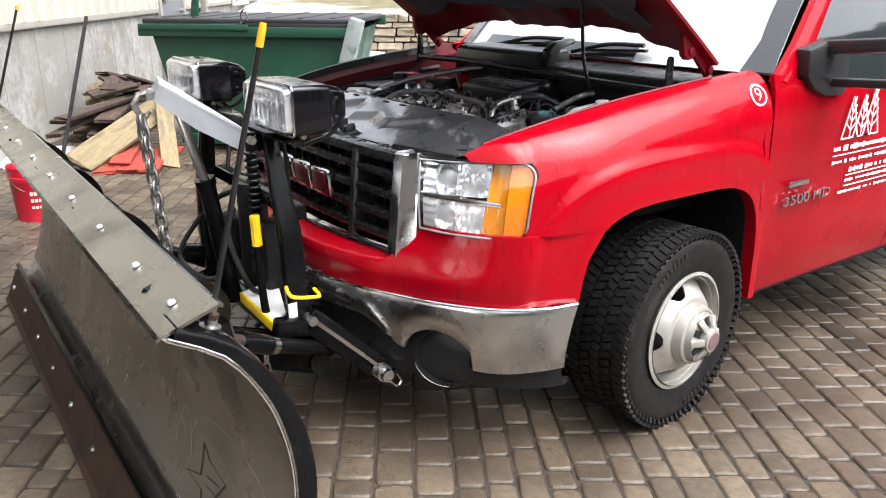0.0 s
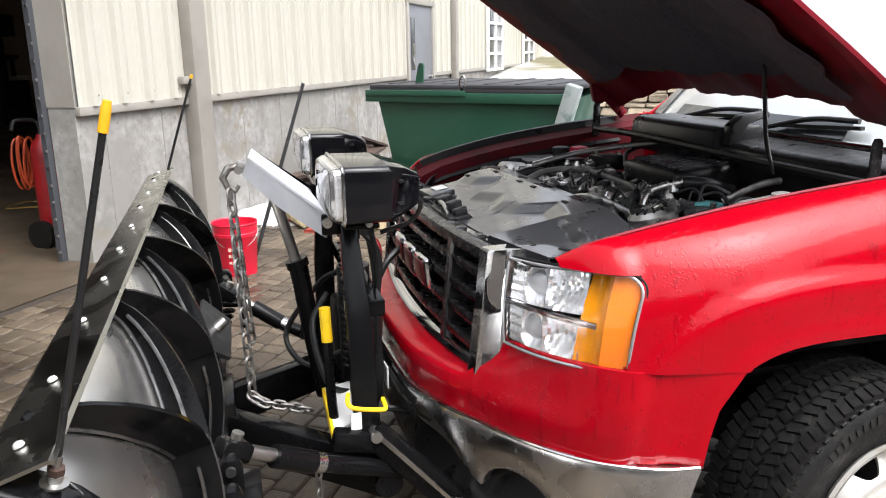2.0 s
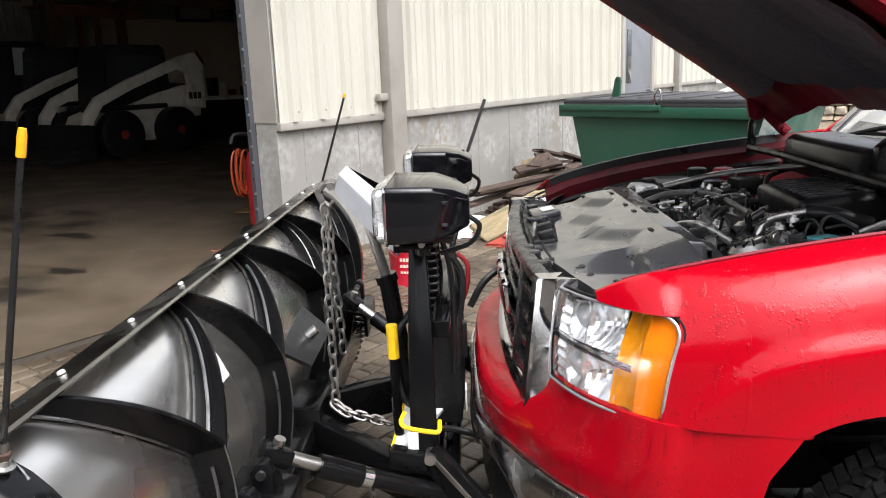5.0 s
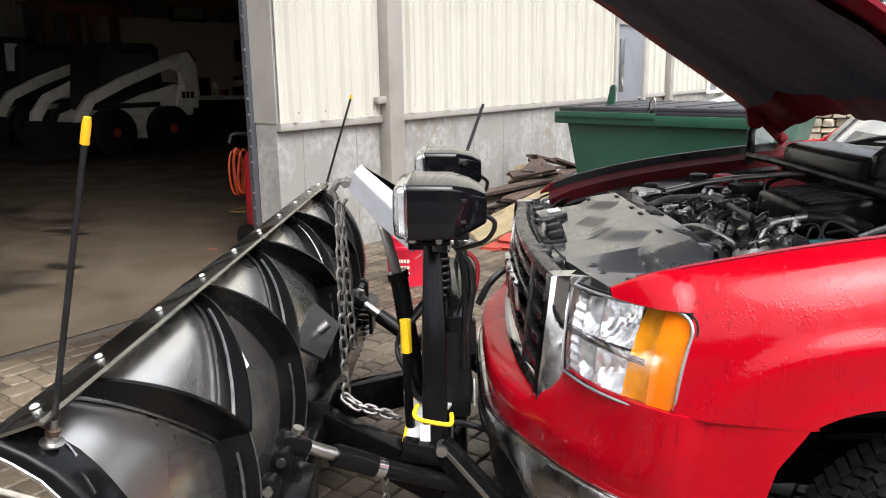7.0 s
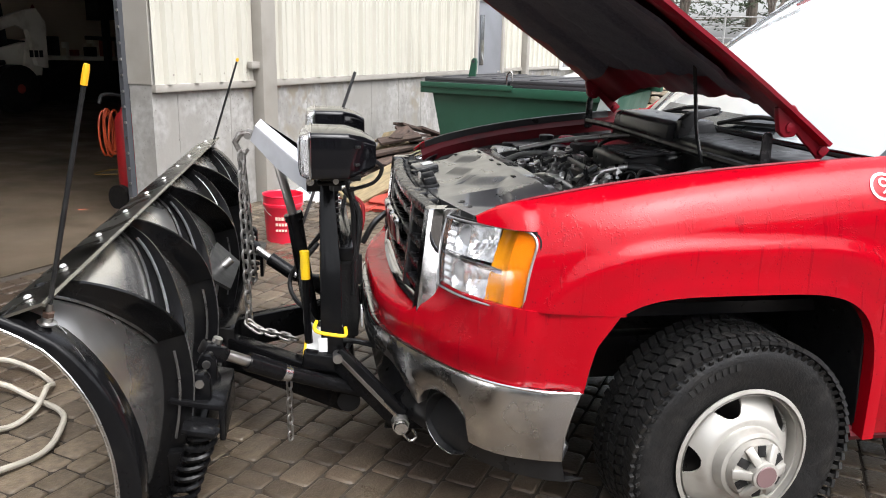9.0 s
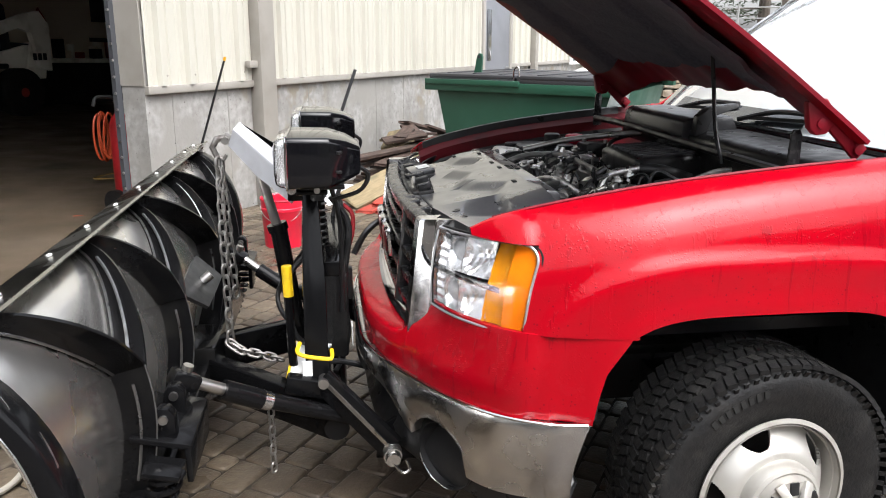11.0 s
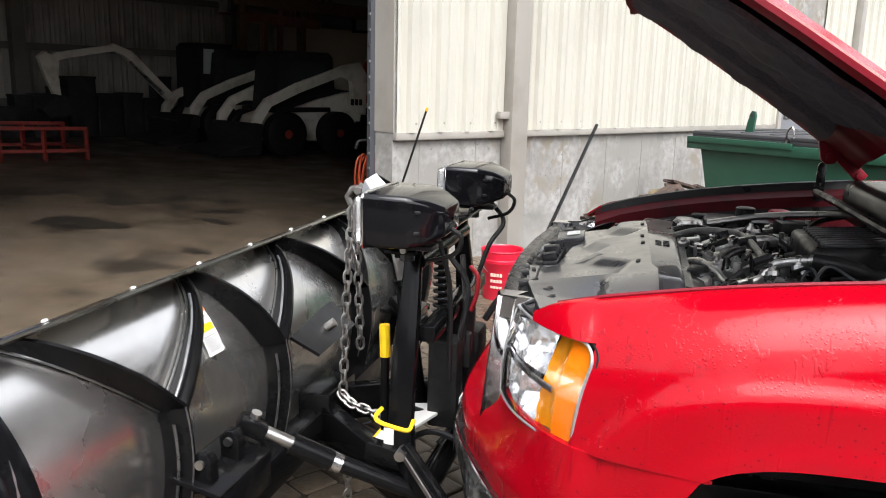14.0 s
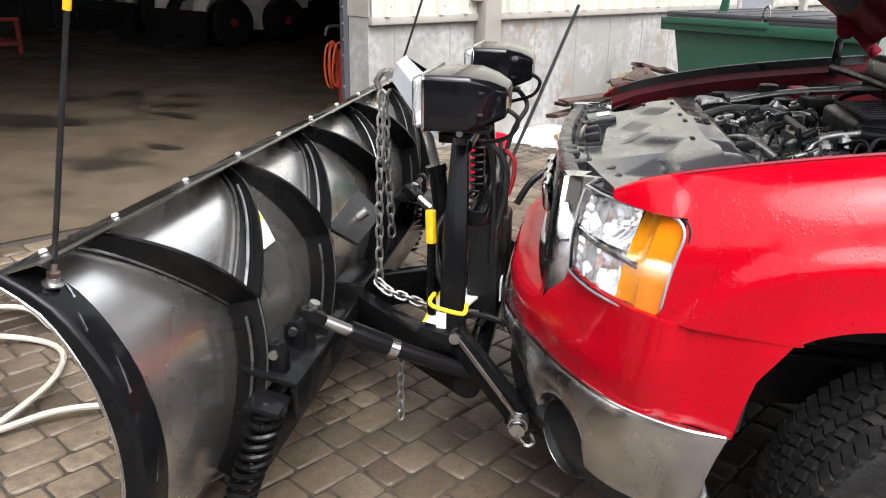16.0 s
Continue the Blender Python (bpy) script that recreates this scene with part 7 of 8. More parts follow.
for k in range(30):
    p = Vector((rng.uniform(0.6, 1.05), rng.uniform(-0.5, 0.5), rng.uniform(0.98, 1.05)))
    q = p + Vector((rng.uniform(-0.12, 0.12), rng.uniform(-0.16, 0.16), rng.uniform(-0.02, 0.05)))
    bm = bmesh.new()
    tube(bm, [p, p.lerp(q, 0.4) + Vector((0, 0, 0.035)), q], rng.uniform(0.004, 0.007), 6, 10)
    part("wire_loom", bm, DARK, block)
# cast housings and bright brackets across the engine's front
for c, size, rot, mat in (((0.60, -0.14, 1.0), (0.07, 0.09, 0.07), (0, 10, 20), ALU), ((0.66, 0.12, 1.01), (0.10, 0.08, 0.06), (5, -8, 40), ALU), ((0.72, -0.06, 1.02), (0.05, 0.12, 0.05), (0, 0, 10), STEEL),
                          ((0.60, 0.30, 1.0), (0.08, 0.10, 0.06), (0, 0, -15), PLASTIC), ((0.80, 0.30, 1.03), (0.14, 0.06, 0.05), (0, 0, 12), ALU), ((0.70, -0.36, 1.0), (0.09, 0.07, 0.05), (8, 0, 30), ALU),
                          ((0.56, 0.44, 1.0), (0.10, 0.10, 0.07), (0, 0, 5), PLASTIC), ((0.90, 0.40, 1.06), (0.12, 0.10, 0.06), (0, 0, 8), DARK), ((0.78, -0.44, 1.02), (0.10, 0.05, 0.04), (0, 5, 15), PLASTIC)):
    bm = bmesh.new()
    box(bm, c, size, rot, bevel=0.010)
    cast = part("casting", bm, mat, block)
    for q in range(2):
        bm = bmesh.new()
        p = Vector(c) + Vector((size[0] * (q - 0.5) * 0.6, size[1] * (0.5 - q) * 0.6, size[2] / 2))
        rod(bm, p - Vector((0, 0, 0.01)), p + Vector((0, 0, 0.012)), 0.009, seg=6)
        part("bolt", bm, STEEL, cast)
# ribbed cast bracket in front of the intake
bm = bmesh.new()
box(bm, (0.715, 0.06, 0.985), (0.075, 0.10, 0.07), (0, 14, 12), bevel=0.006)
cast = part("ribbed_casting", bm, ALU, block, "grey ribbed casting")
for k in range(5):
    bm = bmesh.new()
    box(bm, (0.712, 0.025 + 0.018 * k, 1.020), (0.058, 0.007, 0.010), (0, 14, 12), bevel=0.002)
    part("casting_rib", bm, DARK, cast)
# tanks and caps
TANK = material("milky_plastic", (0.78, 0.78, 0.74), 0.4, spots=(0.5, 0.48, 0.42), spot_scale=12)
bm = bmesh.new()
box(bm, (0.895, -0.60, 1.020), (0.19, 0.17, 0.125), (0, -6, 0), bevel=0.045, seg=4)
tank = part("coolant_tank", bm, TANK, truck, "milky white coolant tank")
bm = bmesh.new()
lathe(bm, [(0.0, 0.026), (0.02, 0.028), (0.024, 0.02)], (0.93, -0.60, 1.078), (0, 0, 1), 16)
part("tank_cap", bm, TANK, tank)
bm = bmesh.new()
box(bm, (0.84, -0.38, 0.955), (0.17, 0.18, 0.13), bevel=0.008)
bat = part("battery", bm, DARK, truck)
bm = bmesh.new()
box(bm, (0.835, -0.385, 1.028), (0.09, 0.07, 0.022), (0, 0, 20), bevel=0.009)
part("battery_label", bm, material("teal_label", (0.10, 0.32, 0.33), 0.5), bat)
bm = bmesh.new()
tube(bm, [(0.82, -0.36, 1.03), (0.86, -0.34, 1.085), (0.92, -0.38, 1.06)], 0.006, 6, 12)
part("battery_cable", bm, DARK, bat)
for c, r, h, mat, nm in (((0.751, 0.526, 1.035), 0.034, 0.075, DARK, "oil_cap"), ((0.60, 0.64, 1.04), 0.03, 0.02, DARK, "washer_cap")):
    bm = bmesh.new()
    lathe(bm, [(0.0, r * 0.7), (h * 0.5, r * 0.75), (h * 0.55, r), (h, r), (h + 0.004, r * 0.8)], c, (0, 0, 1), 18)
    part(nm, bm, mat, truck)
bm = bmesh.new()
box(bm, (0.885, 0.633, 1.075), (0.07, 0.06, 0.045), (0, 0, 20), bevel=0.012)
part("red_terminal_cover", bm, material("red_plastic", (0.5, 0.02, 0.05), 0.4), truck)
bm = bmesh.new()
box(bm, (0.74, 0.62, 0.98), (0.26, 0.18, 0.16), bevel=0.01)
part("second_battery", bm, DARK, truck)
# cowl: boxes, seal rail, wipers
bm = bmesh.new()
prism(bm, [(1.06, 1.10), (1.07, 1.215), (1.10, 1.232), (1.26, 1.235), (1.30, 1.15)], 1, -0.06, 0.52, bevel=0.01)
cowl = part("cowl_box", bm, PLASTIC, truck, "dark plastic cowl box under the windscreen")
bm = bmesh.new()
prism(bm, [(1.085, 1.06), (1.09, 1.165), (1.115, 1.182), (1.30, 1.19), (1.32, 1.10)], 1, -0.80, -0.06, bevel=0.01)
part("cowl_tray", bm, DARK, cowl)
bm = bmesh.new()
tube(bm, [(1.03, 0.78, 1.155), (1.02, 0.4, 1.165), (1.04, 0.0, 1.155), (1.06, -0.4, 1.145), (1.07, -0.8, 1.14)], 0.014, 8, 24)
part("cowl_seal", bm, DARK, cowl)
for y0, y1 in ((0.46, 0.06), (-0.06, -0.42)):
    bm = bmesh.new()
    tube(bm, [(1.28, y0, 1.225), (1.315, (y0 + y1) / 2, 1.265), (1.34, y1, 1.27)], 0.009, 8, 14)
    wp = part("wiper_arm", bm, DARK, truck)
    bm = bmesh.new()
    beam(bm, (1.295, y0 - 0.06, 1.235), (1.335, y1 - 0.02, 1.25), 0.02, 0.012)
    part("wiper_blade", bm, RUBBER, wp)
bm = bmesh.new()
prism(bm, [(1.09, 1.17), (1.10, 1.240), (1.14, 1.272), (1.25, 1.285), (1.25, 1.262), (1.16, 1.25), (1.14, 1.225), (1.135, 1.17)], 1, -0.115, -0.065, bevel=0.008)
part("cowl_snorkel", bm, DARK, cowl)
# edges of the wings; a wide black seal on the far one
xs = [0.22 + 0.05 * i for i in range(20)]
bm = bmesh.new()
tube(bm, [(x, fender_in(x) + 0.004, fender_top(x) + 0.002) for x in xs], 0.006, 6)
part("wing_edge", bm, RED_IN, truck)
bm = bmesh.new()
sheet(bm, [[(x, -fender_in(x) + 0.004, fender_top(x) + 0.006), (x, -fender_in(x) - 0.010, fender_top(x) + 0.003), (x, -fender_in(x) - 0.030, fender_top(x) - 0.060), (x, -fender_in(x) - 0.085, fender_top(x) - 0.100)] for x in xs])
part("wing_seal", bm, DARK, truck, "black rubber seal along the wing", solid=0.006)
# shroud box behind the cover, with slots, and a grey housing beside it
bm = bmesh.new()
prism(bm, [(0.39, 0.80), (0.39, 1.050), (0.405, 1.058), (0.495, 1.050), (0.508, 1.035), (0.512, 0.80)], 1, -0.45, 0.50, bevel=0.008)
sbox = part("shroud_box", bm, COVER, truck, "grey plastic box with slots behind the radiator cover")
for k in range(8):
    bm = bmesh.new()
    box(bm, (0.442 + 0.024 * (k % 2), 0.03 - 0.022 * (k // 2), 1.0545), (0.019, 0.008, 0.006), (0, 5, 0), bevel=0.001)
    part("slot", bm, DARK, sbox)
bm = bmesh.new()
sheet(bm, [[(0.508 + dx, y, z - 0.12 * max(0.0, abs(y + 0.2) - 0.10)) for dx, z in ((0.0, 0.99), (0.012, 1.012), (0.055, 1.010), (0.068, 0.985), (0.070, 0.90))] for y in [-0.45 + 0.03 * k for k in range(16)]])
part("fan_ring", bm, PLASTIC, sbox, smooth=40, solid=0.005)
bm = bmesh.new()
lathe(bm, [(0.0, 0.03), (0.0, 0.085), (0.05, 0.09), (0.08, 0.07), (0.085, 0.02)], (0.575, 0.585, 0.965), (0.1, 0, 1), 24)
part("filter_housing", bm, ALU, truck)

# ---- boards, snow, hose ----
OLDWOOD = material("old_dark_board", (0.055, 0.033, 0.024), 0.75, grain=(0.03, 0.02, 0.016), grain_scale=14, spots=(0.10, 0.065, 0.048), spot_scale=5, stretch=(1, 6, 6), bump=0.4, bump_scale=30, random_ob=0.35)
PALEWOOD = material("pale_board", (0.22, 0.17, 0.095), 0.75, grain=(0.15, 0.115, 0.06), grain_scale=14, spots=(0.10, 0.09, 0.05), spot_scale=4, stretch=(1, 6, 6), bump=0.3, bump_scale=30, random_ob=0.2)
REDWOOD = material("red_painted_board", (0.36, 0.045, 0.025), 0.7, grain=(0.26, 0.03, 0.02), grain_scale=14, spots=(0.17, 0.05, 0.035), spot_scale=6, stretch=(1, 6, 6), bump=0.3)
rng = random.Random(21)


def board(c, length, width, thick, turn, pitch, lean, mat, label, group):
    bm = bmesh.new()
    box(bm, (0, 0, 0), (length, width, thick), bevel=0.004, m=Matrix())
    for v in bm.verts:
        v.co.z += 0.010 * math.sin(v.co.x * 2.0 + c[0] * 9)
        if abs(v.co.x) > length * 0.48:
            v.co.x += rng.uniform(-0.015, 0.015)
    ob = tagged(new("board", finish(bm, "board", mat, 0)), label, "board", group)
    ob.matrix_basis = Matrix.Translation(c) @ pose(0, 0, 0, 0, 0, turn) @ pose(0, 0, 0, lean, -pitch, 0)
    return ob


WD = math.degrees(WA)
for k in range(12):
    s, d = 3.0 + rng.uniform(-0.35, 0.5), 0.42 + rng.uniform(-0.22, 0.25)
    p = wl(s, d)
    board((p.x, p.y, gz(p.x) + 0.04 + 0.033 * k), rng.uniform(1.5, 2.3), rng.uniform(0.11, 0.19), 0.034, WD + rng.uniform(-9, 9), rng.uniform(-3, 5), rng.uniform(-6, 6), OLDWOOD,
          "dark weathered board in a pile against the wall", "boards in the pile")
for k in range(9):
    p = wl(rng.uniform(3.0, 4.3), rng.uniform(0.25, 0.6))
    board((p.x, p.y, gz(p.x) + 0.45 + 0.03 * (k % 4)), rng.uniform(0.35, 0.6), rng.uniform(0.1, 0.18), 0.03, WD + rng.uniform(-60, 60), rng.uniform(-18, 18), rng.uniform(-20, 20), (OLDWOOD, PALEWOOD)[k % 4 == 0],
          "short broken board on top of the pile", "boards in the pile")
# plank resting on the pile, one leaning by the dumpster, red boards on the ground
board((0.44, 4.62, 0.27), 1.2, 0.28, 0.035, 30, 19, 24, PALEWOOD, "wide pale plank propped on the board pile", "planks")
board((0.72, 4.42, 0.24), 0.85, 0.15, 0.03, 75, 32, 15, PALEWOOD, "pale plank leaning towards the dumpster", "planks")
for k, (x, y, a, z) in enumerate(((0.16, 4.28, 58, 0.03), (0.32, 4.24, 60, 0.05), (0.46, 4.16, 63, 0.075), (0.10, 4.62, 40, 0.06), (0.28, 4.40, 66, 0.10), (0.56, 4.30, 52, 0.04))):
    board((x + 0.08, y + 0.05, gz(x) + z), 0.62, 0.17, 0.028, a, 3 + k, 2 * k - 4, REDWOOD, "red-painted board lying by the wood pile", "red boards")
# snow left on the ground
SNOW = material("old_snow", (0.80, 0.82, 0.85), 0.7, grain=(0.66, 0.68, 0.70), grain_scale=20, spots=(0.45, 0.43, 0.40), spot_scale=7, spot_range=(0.6, 0.8), bump=0.6, bump_scale=30)


def mound(cx, cy, rx, ry, h, turn=0, n=26, seed=1):
    bm = bmesh.new()
    rows = []
    for i in range(n + 1):
        row = []
        for j in range(n + 1):
            a, b = i / n * 2 - 1, j / n * 2 - 1
            r = math.hypot(a, b)
            f = max(0.0, 1 - r ** 2)
            q = noise.noise(Vector((a * 3 + seed, b * 3, seed)))
            z = h * (f ** 0.7) * (1 + 0.6 * q) - 0.02 + 0.05 * h * noise.noise(Vector((a * 11, b * 11, seed)))
            x, y = a * rx, b * ry
            ct, st = math.cos(radians(turn)), math.sin(radians(turn))
            X, Y = cx + x * ct - y * st, cy + x * st + y * ct
            row.append((X, Y, gz(X) + min(z, h * 1.6)))
        rows.append(row)
    return sheet(bm, rows)


solo("snow_patch", mound(-0.13, 4.95, 0.58, 0.64, 0.08, 20), SNOW, "thin patch of old white snow beside the boards", "snow", smooth=80)
# pale garden hose in loose loops
HOSE = material("pale_hose", (0.36, 0.335, 0.28), 0.5, spots=(0.25, 0.23, 0.19), spot_scale=9)
bm = bmesh.new()
pts = [(-3.0, 0.40), (-2.5, 0.08), (-2.16, 0.11), (-1.97, 0.02), (-1.73, -0.09), (-1.55, -0.16), (-1.45, -0.10), (-1.40, 0.02), (-1.41, 0.20), (-1.42, 0.29), (-1.55, 0.43), (-1.70, 0.50), (-1.83, 0.44),
       (-1.80, 0.30), (-1.60, 0.24), (-1.45, 0.15), (-1.30, 0.0), (-1.25, -0.15), (-1.27, -0.30), (-1.38, -0.45), (-1.54, -0.57), (-1.78, -0.79), (-2.3, -1.05), (-2.8, -0.85), (-2.65, -0.42), (-2.32, -0.28),
       (-2.13, -0.16), (-1.92, -0.10), (-1.75, -0.22), (-1.66, -0.50), (-1.75, -0.86), (-2.1, -1.3)]
tube(bm, [(x, y, gz(x) + 0.026 + 0.012 * (i % 3)) for i, (x, y) in enumerate(pts)], 0.0115, 8, 320)
solo("garden_hose", bm, HOSE, "pale beige hose lying in loops on the pavers", "hose")

# ---- machines and things inside the garage ----
MWHITE = material("machine_white", (0.80, 0.75, 0.66), 0.5, spots=(0.52, 0.46, 0.37), spot_scale=4, spot_range=(0.5, 0.75))
MBLACK = material("machine_black", (0.015, 0.015, 0.016), 0.5, spots=(0.03, 0.028, 0.026), spot_scale=5)
DARKRED = material("dull_red_paint", (0.28, 0.035, 0.025), 0.55, spots=(0.16, 0.03, 0.02), spot_scale=6)
INROT = math.degrees(WA)


def inside(s, d, z=0.0):
    p = wl(s, -d)
    return Vector((p.x, p.y, gz(p.x) + z))


def skid_steer(s, d, label):
    """A compact loader facing -s: body, cab, lift arms, bucket, four wheels."""
    base = inside(s, d)
    M = Matrix.Translation(base) @ pose(0, 0, 0, 0, 0, INROT + 180)
    t = thing("skid_steer_loader", base, label, "loader", "skid steers")

    def add(name, bm, mat, parent=t, lab="", smooth=32):
        bmesh.ops.transform(bm, matrix=M, verts=bm.verts)
        return part(name, bm, mat, parent, lab, smooth)

    bm = bmesh.new()
    prism(bm, [(-1.15, 0.35), (-1.2, 1.0), (-1.0, 1.2), (-0.3, 1.05), (0.75, 0.72), (0.95, 0.35), (0.6, 0.25), (-0.9, 0.25)], 1, -0.55, 0.55, bevel=0.02)
    add("body", bm, MWHITE)
    bm = bmesh.new()
    prism(bm, [(-0.75, 1.0), (-0.7, 1.85), (-0.6, 1.93), (0.35, 1.93), (0.48, 1.85), (0.6, 0.85), (0.5, 0.7)], 1, -0.45, 0.45, bevel=0.03)
    cab = add("cab", bm, MBLACK, t, "black open cab cage")
    for y in (-0.46, 0.46):
        bm = bmesh.new()
        sheet(bm, [[(-0.55, y, 1.15), (0.35, y, 1.05)], [(-0.52, y, 1.75), (0.3, y, 1.75)]])
        add("cab_window", bm, PANE, cab)
    for y in (-0.66, 0.66):
        bm = bmesh.new()
        prism(bm, [(-1.3, 0.75), (-1.32, 1.55), (-1.15, 1.78), (-0.85, 1.72), (0.3, 1.33), (0.95, 1.05), (1.2, 0.75), (1.28, 0.2), (1.15, 0.16), (1.05, 0.66), (0.86, 0.92), (0.25, 1.16), (-0.7, 1.50), (-0.96, 1.42), (-1.06, 0.8)], 1, y - 0.06, y + 0.06, bevel=0.015)
        arm = add("lift_arm", bm, MWHITE)
        bm = bmesh.new()
        for k in range(3):
            box(bm, (-1.16 + 0.10 * k, y - 0.064 if y < 0 else y + 0.064, 1.0), (0.075, 0.006, 0.12))
        add("number_bars", bm, MBLACK, arm)
        bm = bmesh.new()
        rod(bm, (-0.5, y * 0.9, 0.85), (0.7, y * 0.9, 0.85), 0.045)
        add("lift_ram", bm, MBLACK, arm)
    for x in (-0.58, 0.58):
        for y in (-0.72, 0.72):
            bm = bmesh.new()
            lathe(bm, [(-0.14, 0.2), (-0.14, 0.36), (-0.11, 0.41), (0.11, 0.41), (0.14, 0.36), (0.14, 0.2)], (x, y, 0.41), (0, 1, 0), 28)
            w = add("wheel", bm, RUBBER)
            bm = bmesh.new()
            lathe(bm, [(-0.145, 0.05), (-0.12, 0.2), (0.12, 0.2), (0.145, 0.05)], (x, y, 0.41), (0, 1, 0), 20)
            add("rim", bm, DARKRED, w)
    for y in (-0.60, 0.60):
        bm = bmesh.new()
        prism(bm, [(-1.22, 0.62), (-1.34, 1.30), (-1.26, 1.62), (-1.10, 1.60), (-0.98, 1.20), (-0.82, 0.62)], 1, y - 0.03, y + 0.03, bevel=0.012)
        tower = add("rear_tower", bm, MWHITE)
        bm = bmesh.new()
        prism(bm, [(-1.20, 1.22), (-1.14, 1.42), (-1.06, 1.22), (-1.13, 1.04)], 1, y * 1.06 - 0.006, y * 1.06 + 0.006)
        add("tower_hole", bm, MBLACK, tower)
    bm = bmesh.new()
    prism(bm, [(-1.2, 1.0), (-1.16, 1.22), (-0.75, 1.25), (-0.72, 1.02)], 1, -0.42, 0.42, bevel=0.03)
    add("engine_lid", bm, MBLACK)
    bm = bmesh.new()
    prism(bm, [(1.15, 0.05), (1.1, 0.6), (1.22, 0.62), (1.35, 0.2), (1.95, 0.1), (1.97, 0.04)], 1, -0.85, 0.85, bevel=0.01)
    add("bucket", bm, MBLACK)
    return t


sk = skid_steer(4.45, 8.6, "white compact loader with a black cab, parked in the garage")
skid_steer(4.35, 10.9, "white compact loader standing behind another one")

# mini excavator
base = inside(3.2, 11.3)
ex = thing("mini_excavator", base, "white and black mini excavator with its arm stretched out", "excavator")


def wprism(name, poly, d0, d1, mat, parent, label="", bevel=0.02):
    """A polygon in (along the wall, up), extruded between two depths into the garage."""
    bm = bmesh.new()
    prism(bm, poly, 1, 0, 1)
    for v in bm.verts:
        p = wl(v.co.x, -(d0 + (d1 - d0) * v.co.y))
        v.co = Vector((p.x, p.y, gz(p.x) + v.co.z))
    return part(name, bm, mat, parent, label, 0)


wprism("track_base", [(3.0, 0.0), (3.0, 0.45), (4.8, 0.45), (4.8, 0.0)], 10.6, 12.0, MBLACK, ex)
cabx = wprism("cab", [(3.60, 0.5), (3.62, 1.95), (3.72, 2.04), (4.35, 2.04), (4.5, 0.95), (4.55, 0.5)], 10.7, 11.8, MBLACK, ex)
# pale colour paints the daylight on this pane; the other panes are dark
wprism("cab_window", [(3.68, 1.42), (3.70, 1.92), (3.92, 1.92), (3.92, 1.42)], 10.66, 10.69, material("bright_pane", (0.55, 0.6, 0.6), 0.15, coat=0.5), cabx, "pane with daylight painted pale into its colour")
wprism("boom", [(3.05, 0.85), (3.16, 0.974), (2.35, 1.774), (1.98, 1.902), (1.86, 1.822), (2.2, 1.678)], 11.0, 11.2, MWHITE, ex)
wprism("dipper", [(2.1, 1.774), (1.98, 1.87), (0.95, 1.662), (0.78, 1.566), (0.85, 1.486), (1.2, 1.582)], 11.0, 11.15, MWHITE, ex)
wprism("bucket_link", [(0.74, 1.662), (0.62, 1.566), (0.72, 1.23), (0.86, 0.86), (0.98, 0.88), (0.95, 1.19), (0.98, 1.55)], 11.0, 11.15, MWHITE, ex)
wprism("bucket", [(0.85, 0.9), (0.6, 0.62), (0.72, 0.45), (1.1, 0.52), (1.08, 0.85)], 10.85, 11.35, MBLACK, ex)
wprism("boom_ram", [(2.95, 0.99), (2.3, 1.59), (2.27, 1.55), (2.9, 0.95)], 10.94, 10.99, STEEL, ex)
# wooden gallery over the inner room, with a railing
gal = thing("gallery", inside(6.0, 11.5), "dull red-brown timber gallery with a railing in the garage", "gallery")
GALWOOD = material("red_brown_timber", (0.30, 0.12, 0.08), 0.7, grain=(0.22, 0.085, 0.06), grain_scale=12, spots=(0.16, 0.07, 0.05), spot_scale=3)
wprism("gallery_beam", [(5.05, 2.60), (5.05, 2.78), (7.05, 2.78), (7.05, 2.60)], 11.42, 11.56, GALWOOD, gal)
wprism("gallery_floor", [(5.05, 2.78), (5.05, 2.82), (7.05, 2.82), (7.05, 2.78)], 11.40, 12.6, GALWOOD, gal)
wprism("top_rail", [(5.05, 3.56), (5.05, 3.64), (9.2, 3.64), (9.2, 3.56)], 11.44, 11.52, GALWOOD, gal)
for s in (5.08, 5.60, 6.0):
    wprism("gallery_post", [(s - 0.05, 0.0), (s - 0.05, 2.60), (s + 0.05, 2.60), (s + 0.05, 0.0)], 11.44, 11.54, GALWOOD, gal)
for k in range(8):
    s = 6.0 + 0.13 * k
    wprism("baluster", [(s - 0.025, 2.82), (s - 0.025, 3.56), (s + 0.025, 3.56), (s + 0.025, 2.82)], 11.45, 11.50, GALWOOD, gal)
wprism("gallery_back", [(5.05, 2.82), (5.05, 4.2), (9.2, 4.2), (9.2, 2.82)], 12.5, 12.58, DIM_WALL, gal)
sign = thing("diamond_sign", inside(8.67, 11.68, 1.7), "small brown diamond-shaped sign on the tan wall", "sign")
wprism("sign_face", [(8.48, 1.70), (8.67, 2.0), (8.86, 1.70), (8.67, 1.40)], 11.66, 11.69, DARKRED, sign)
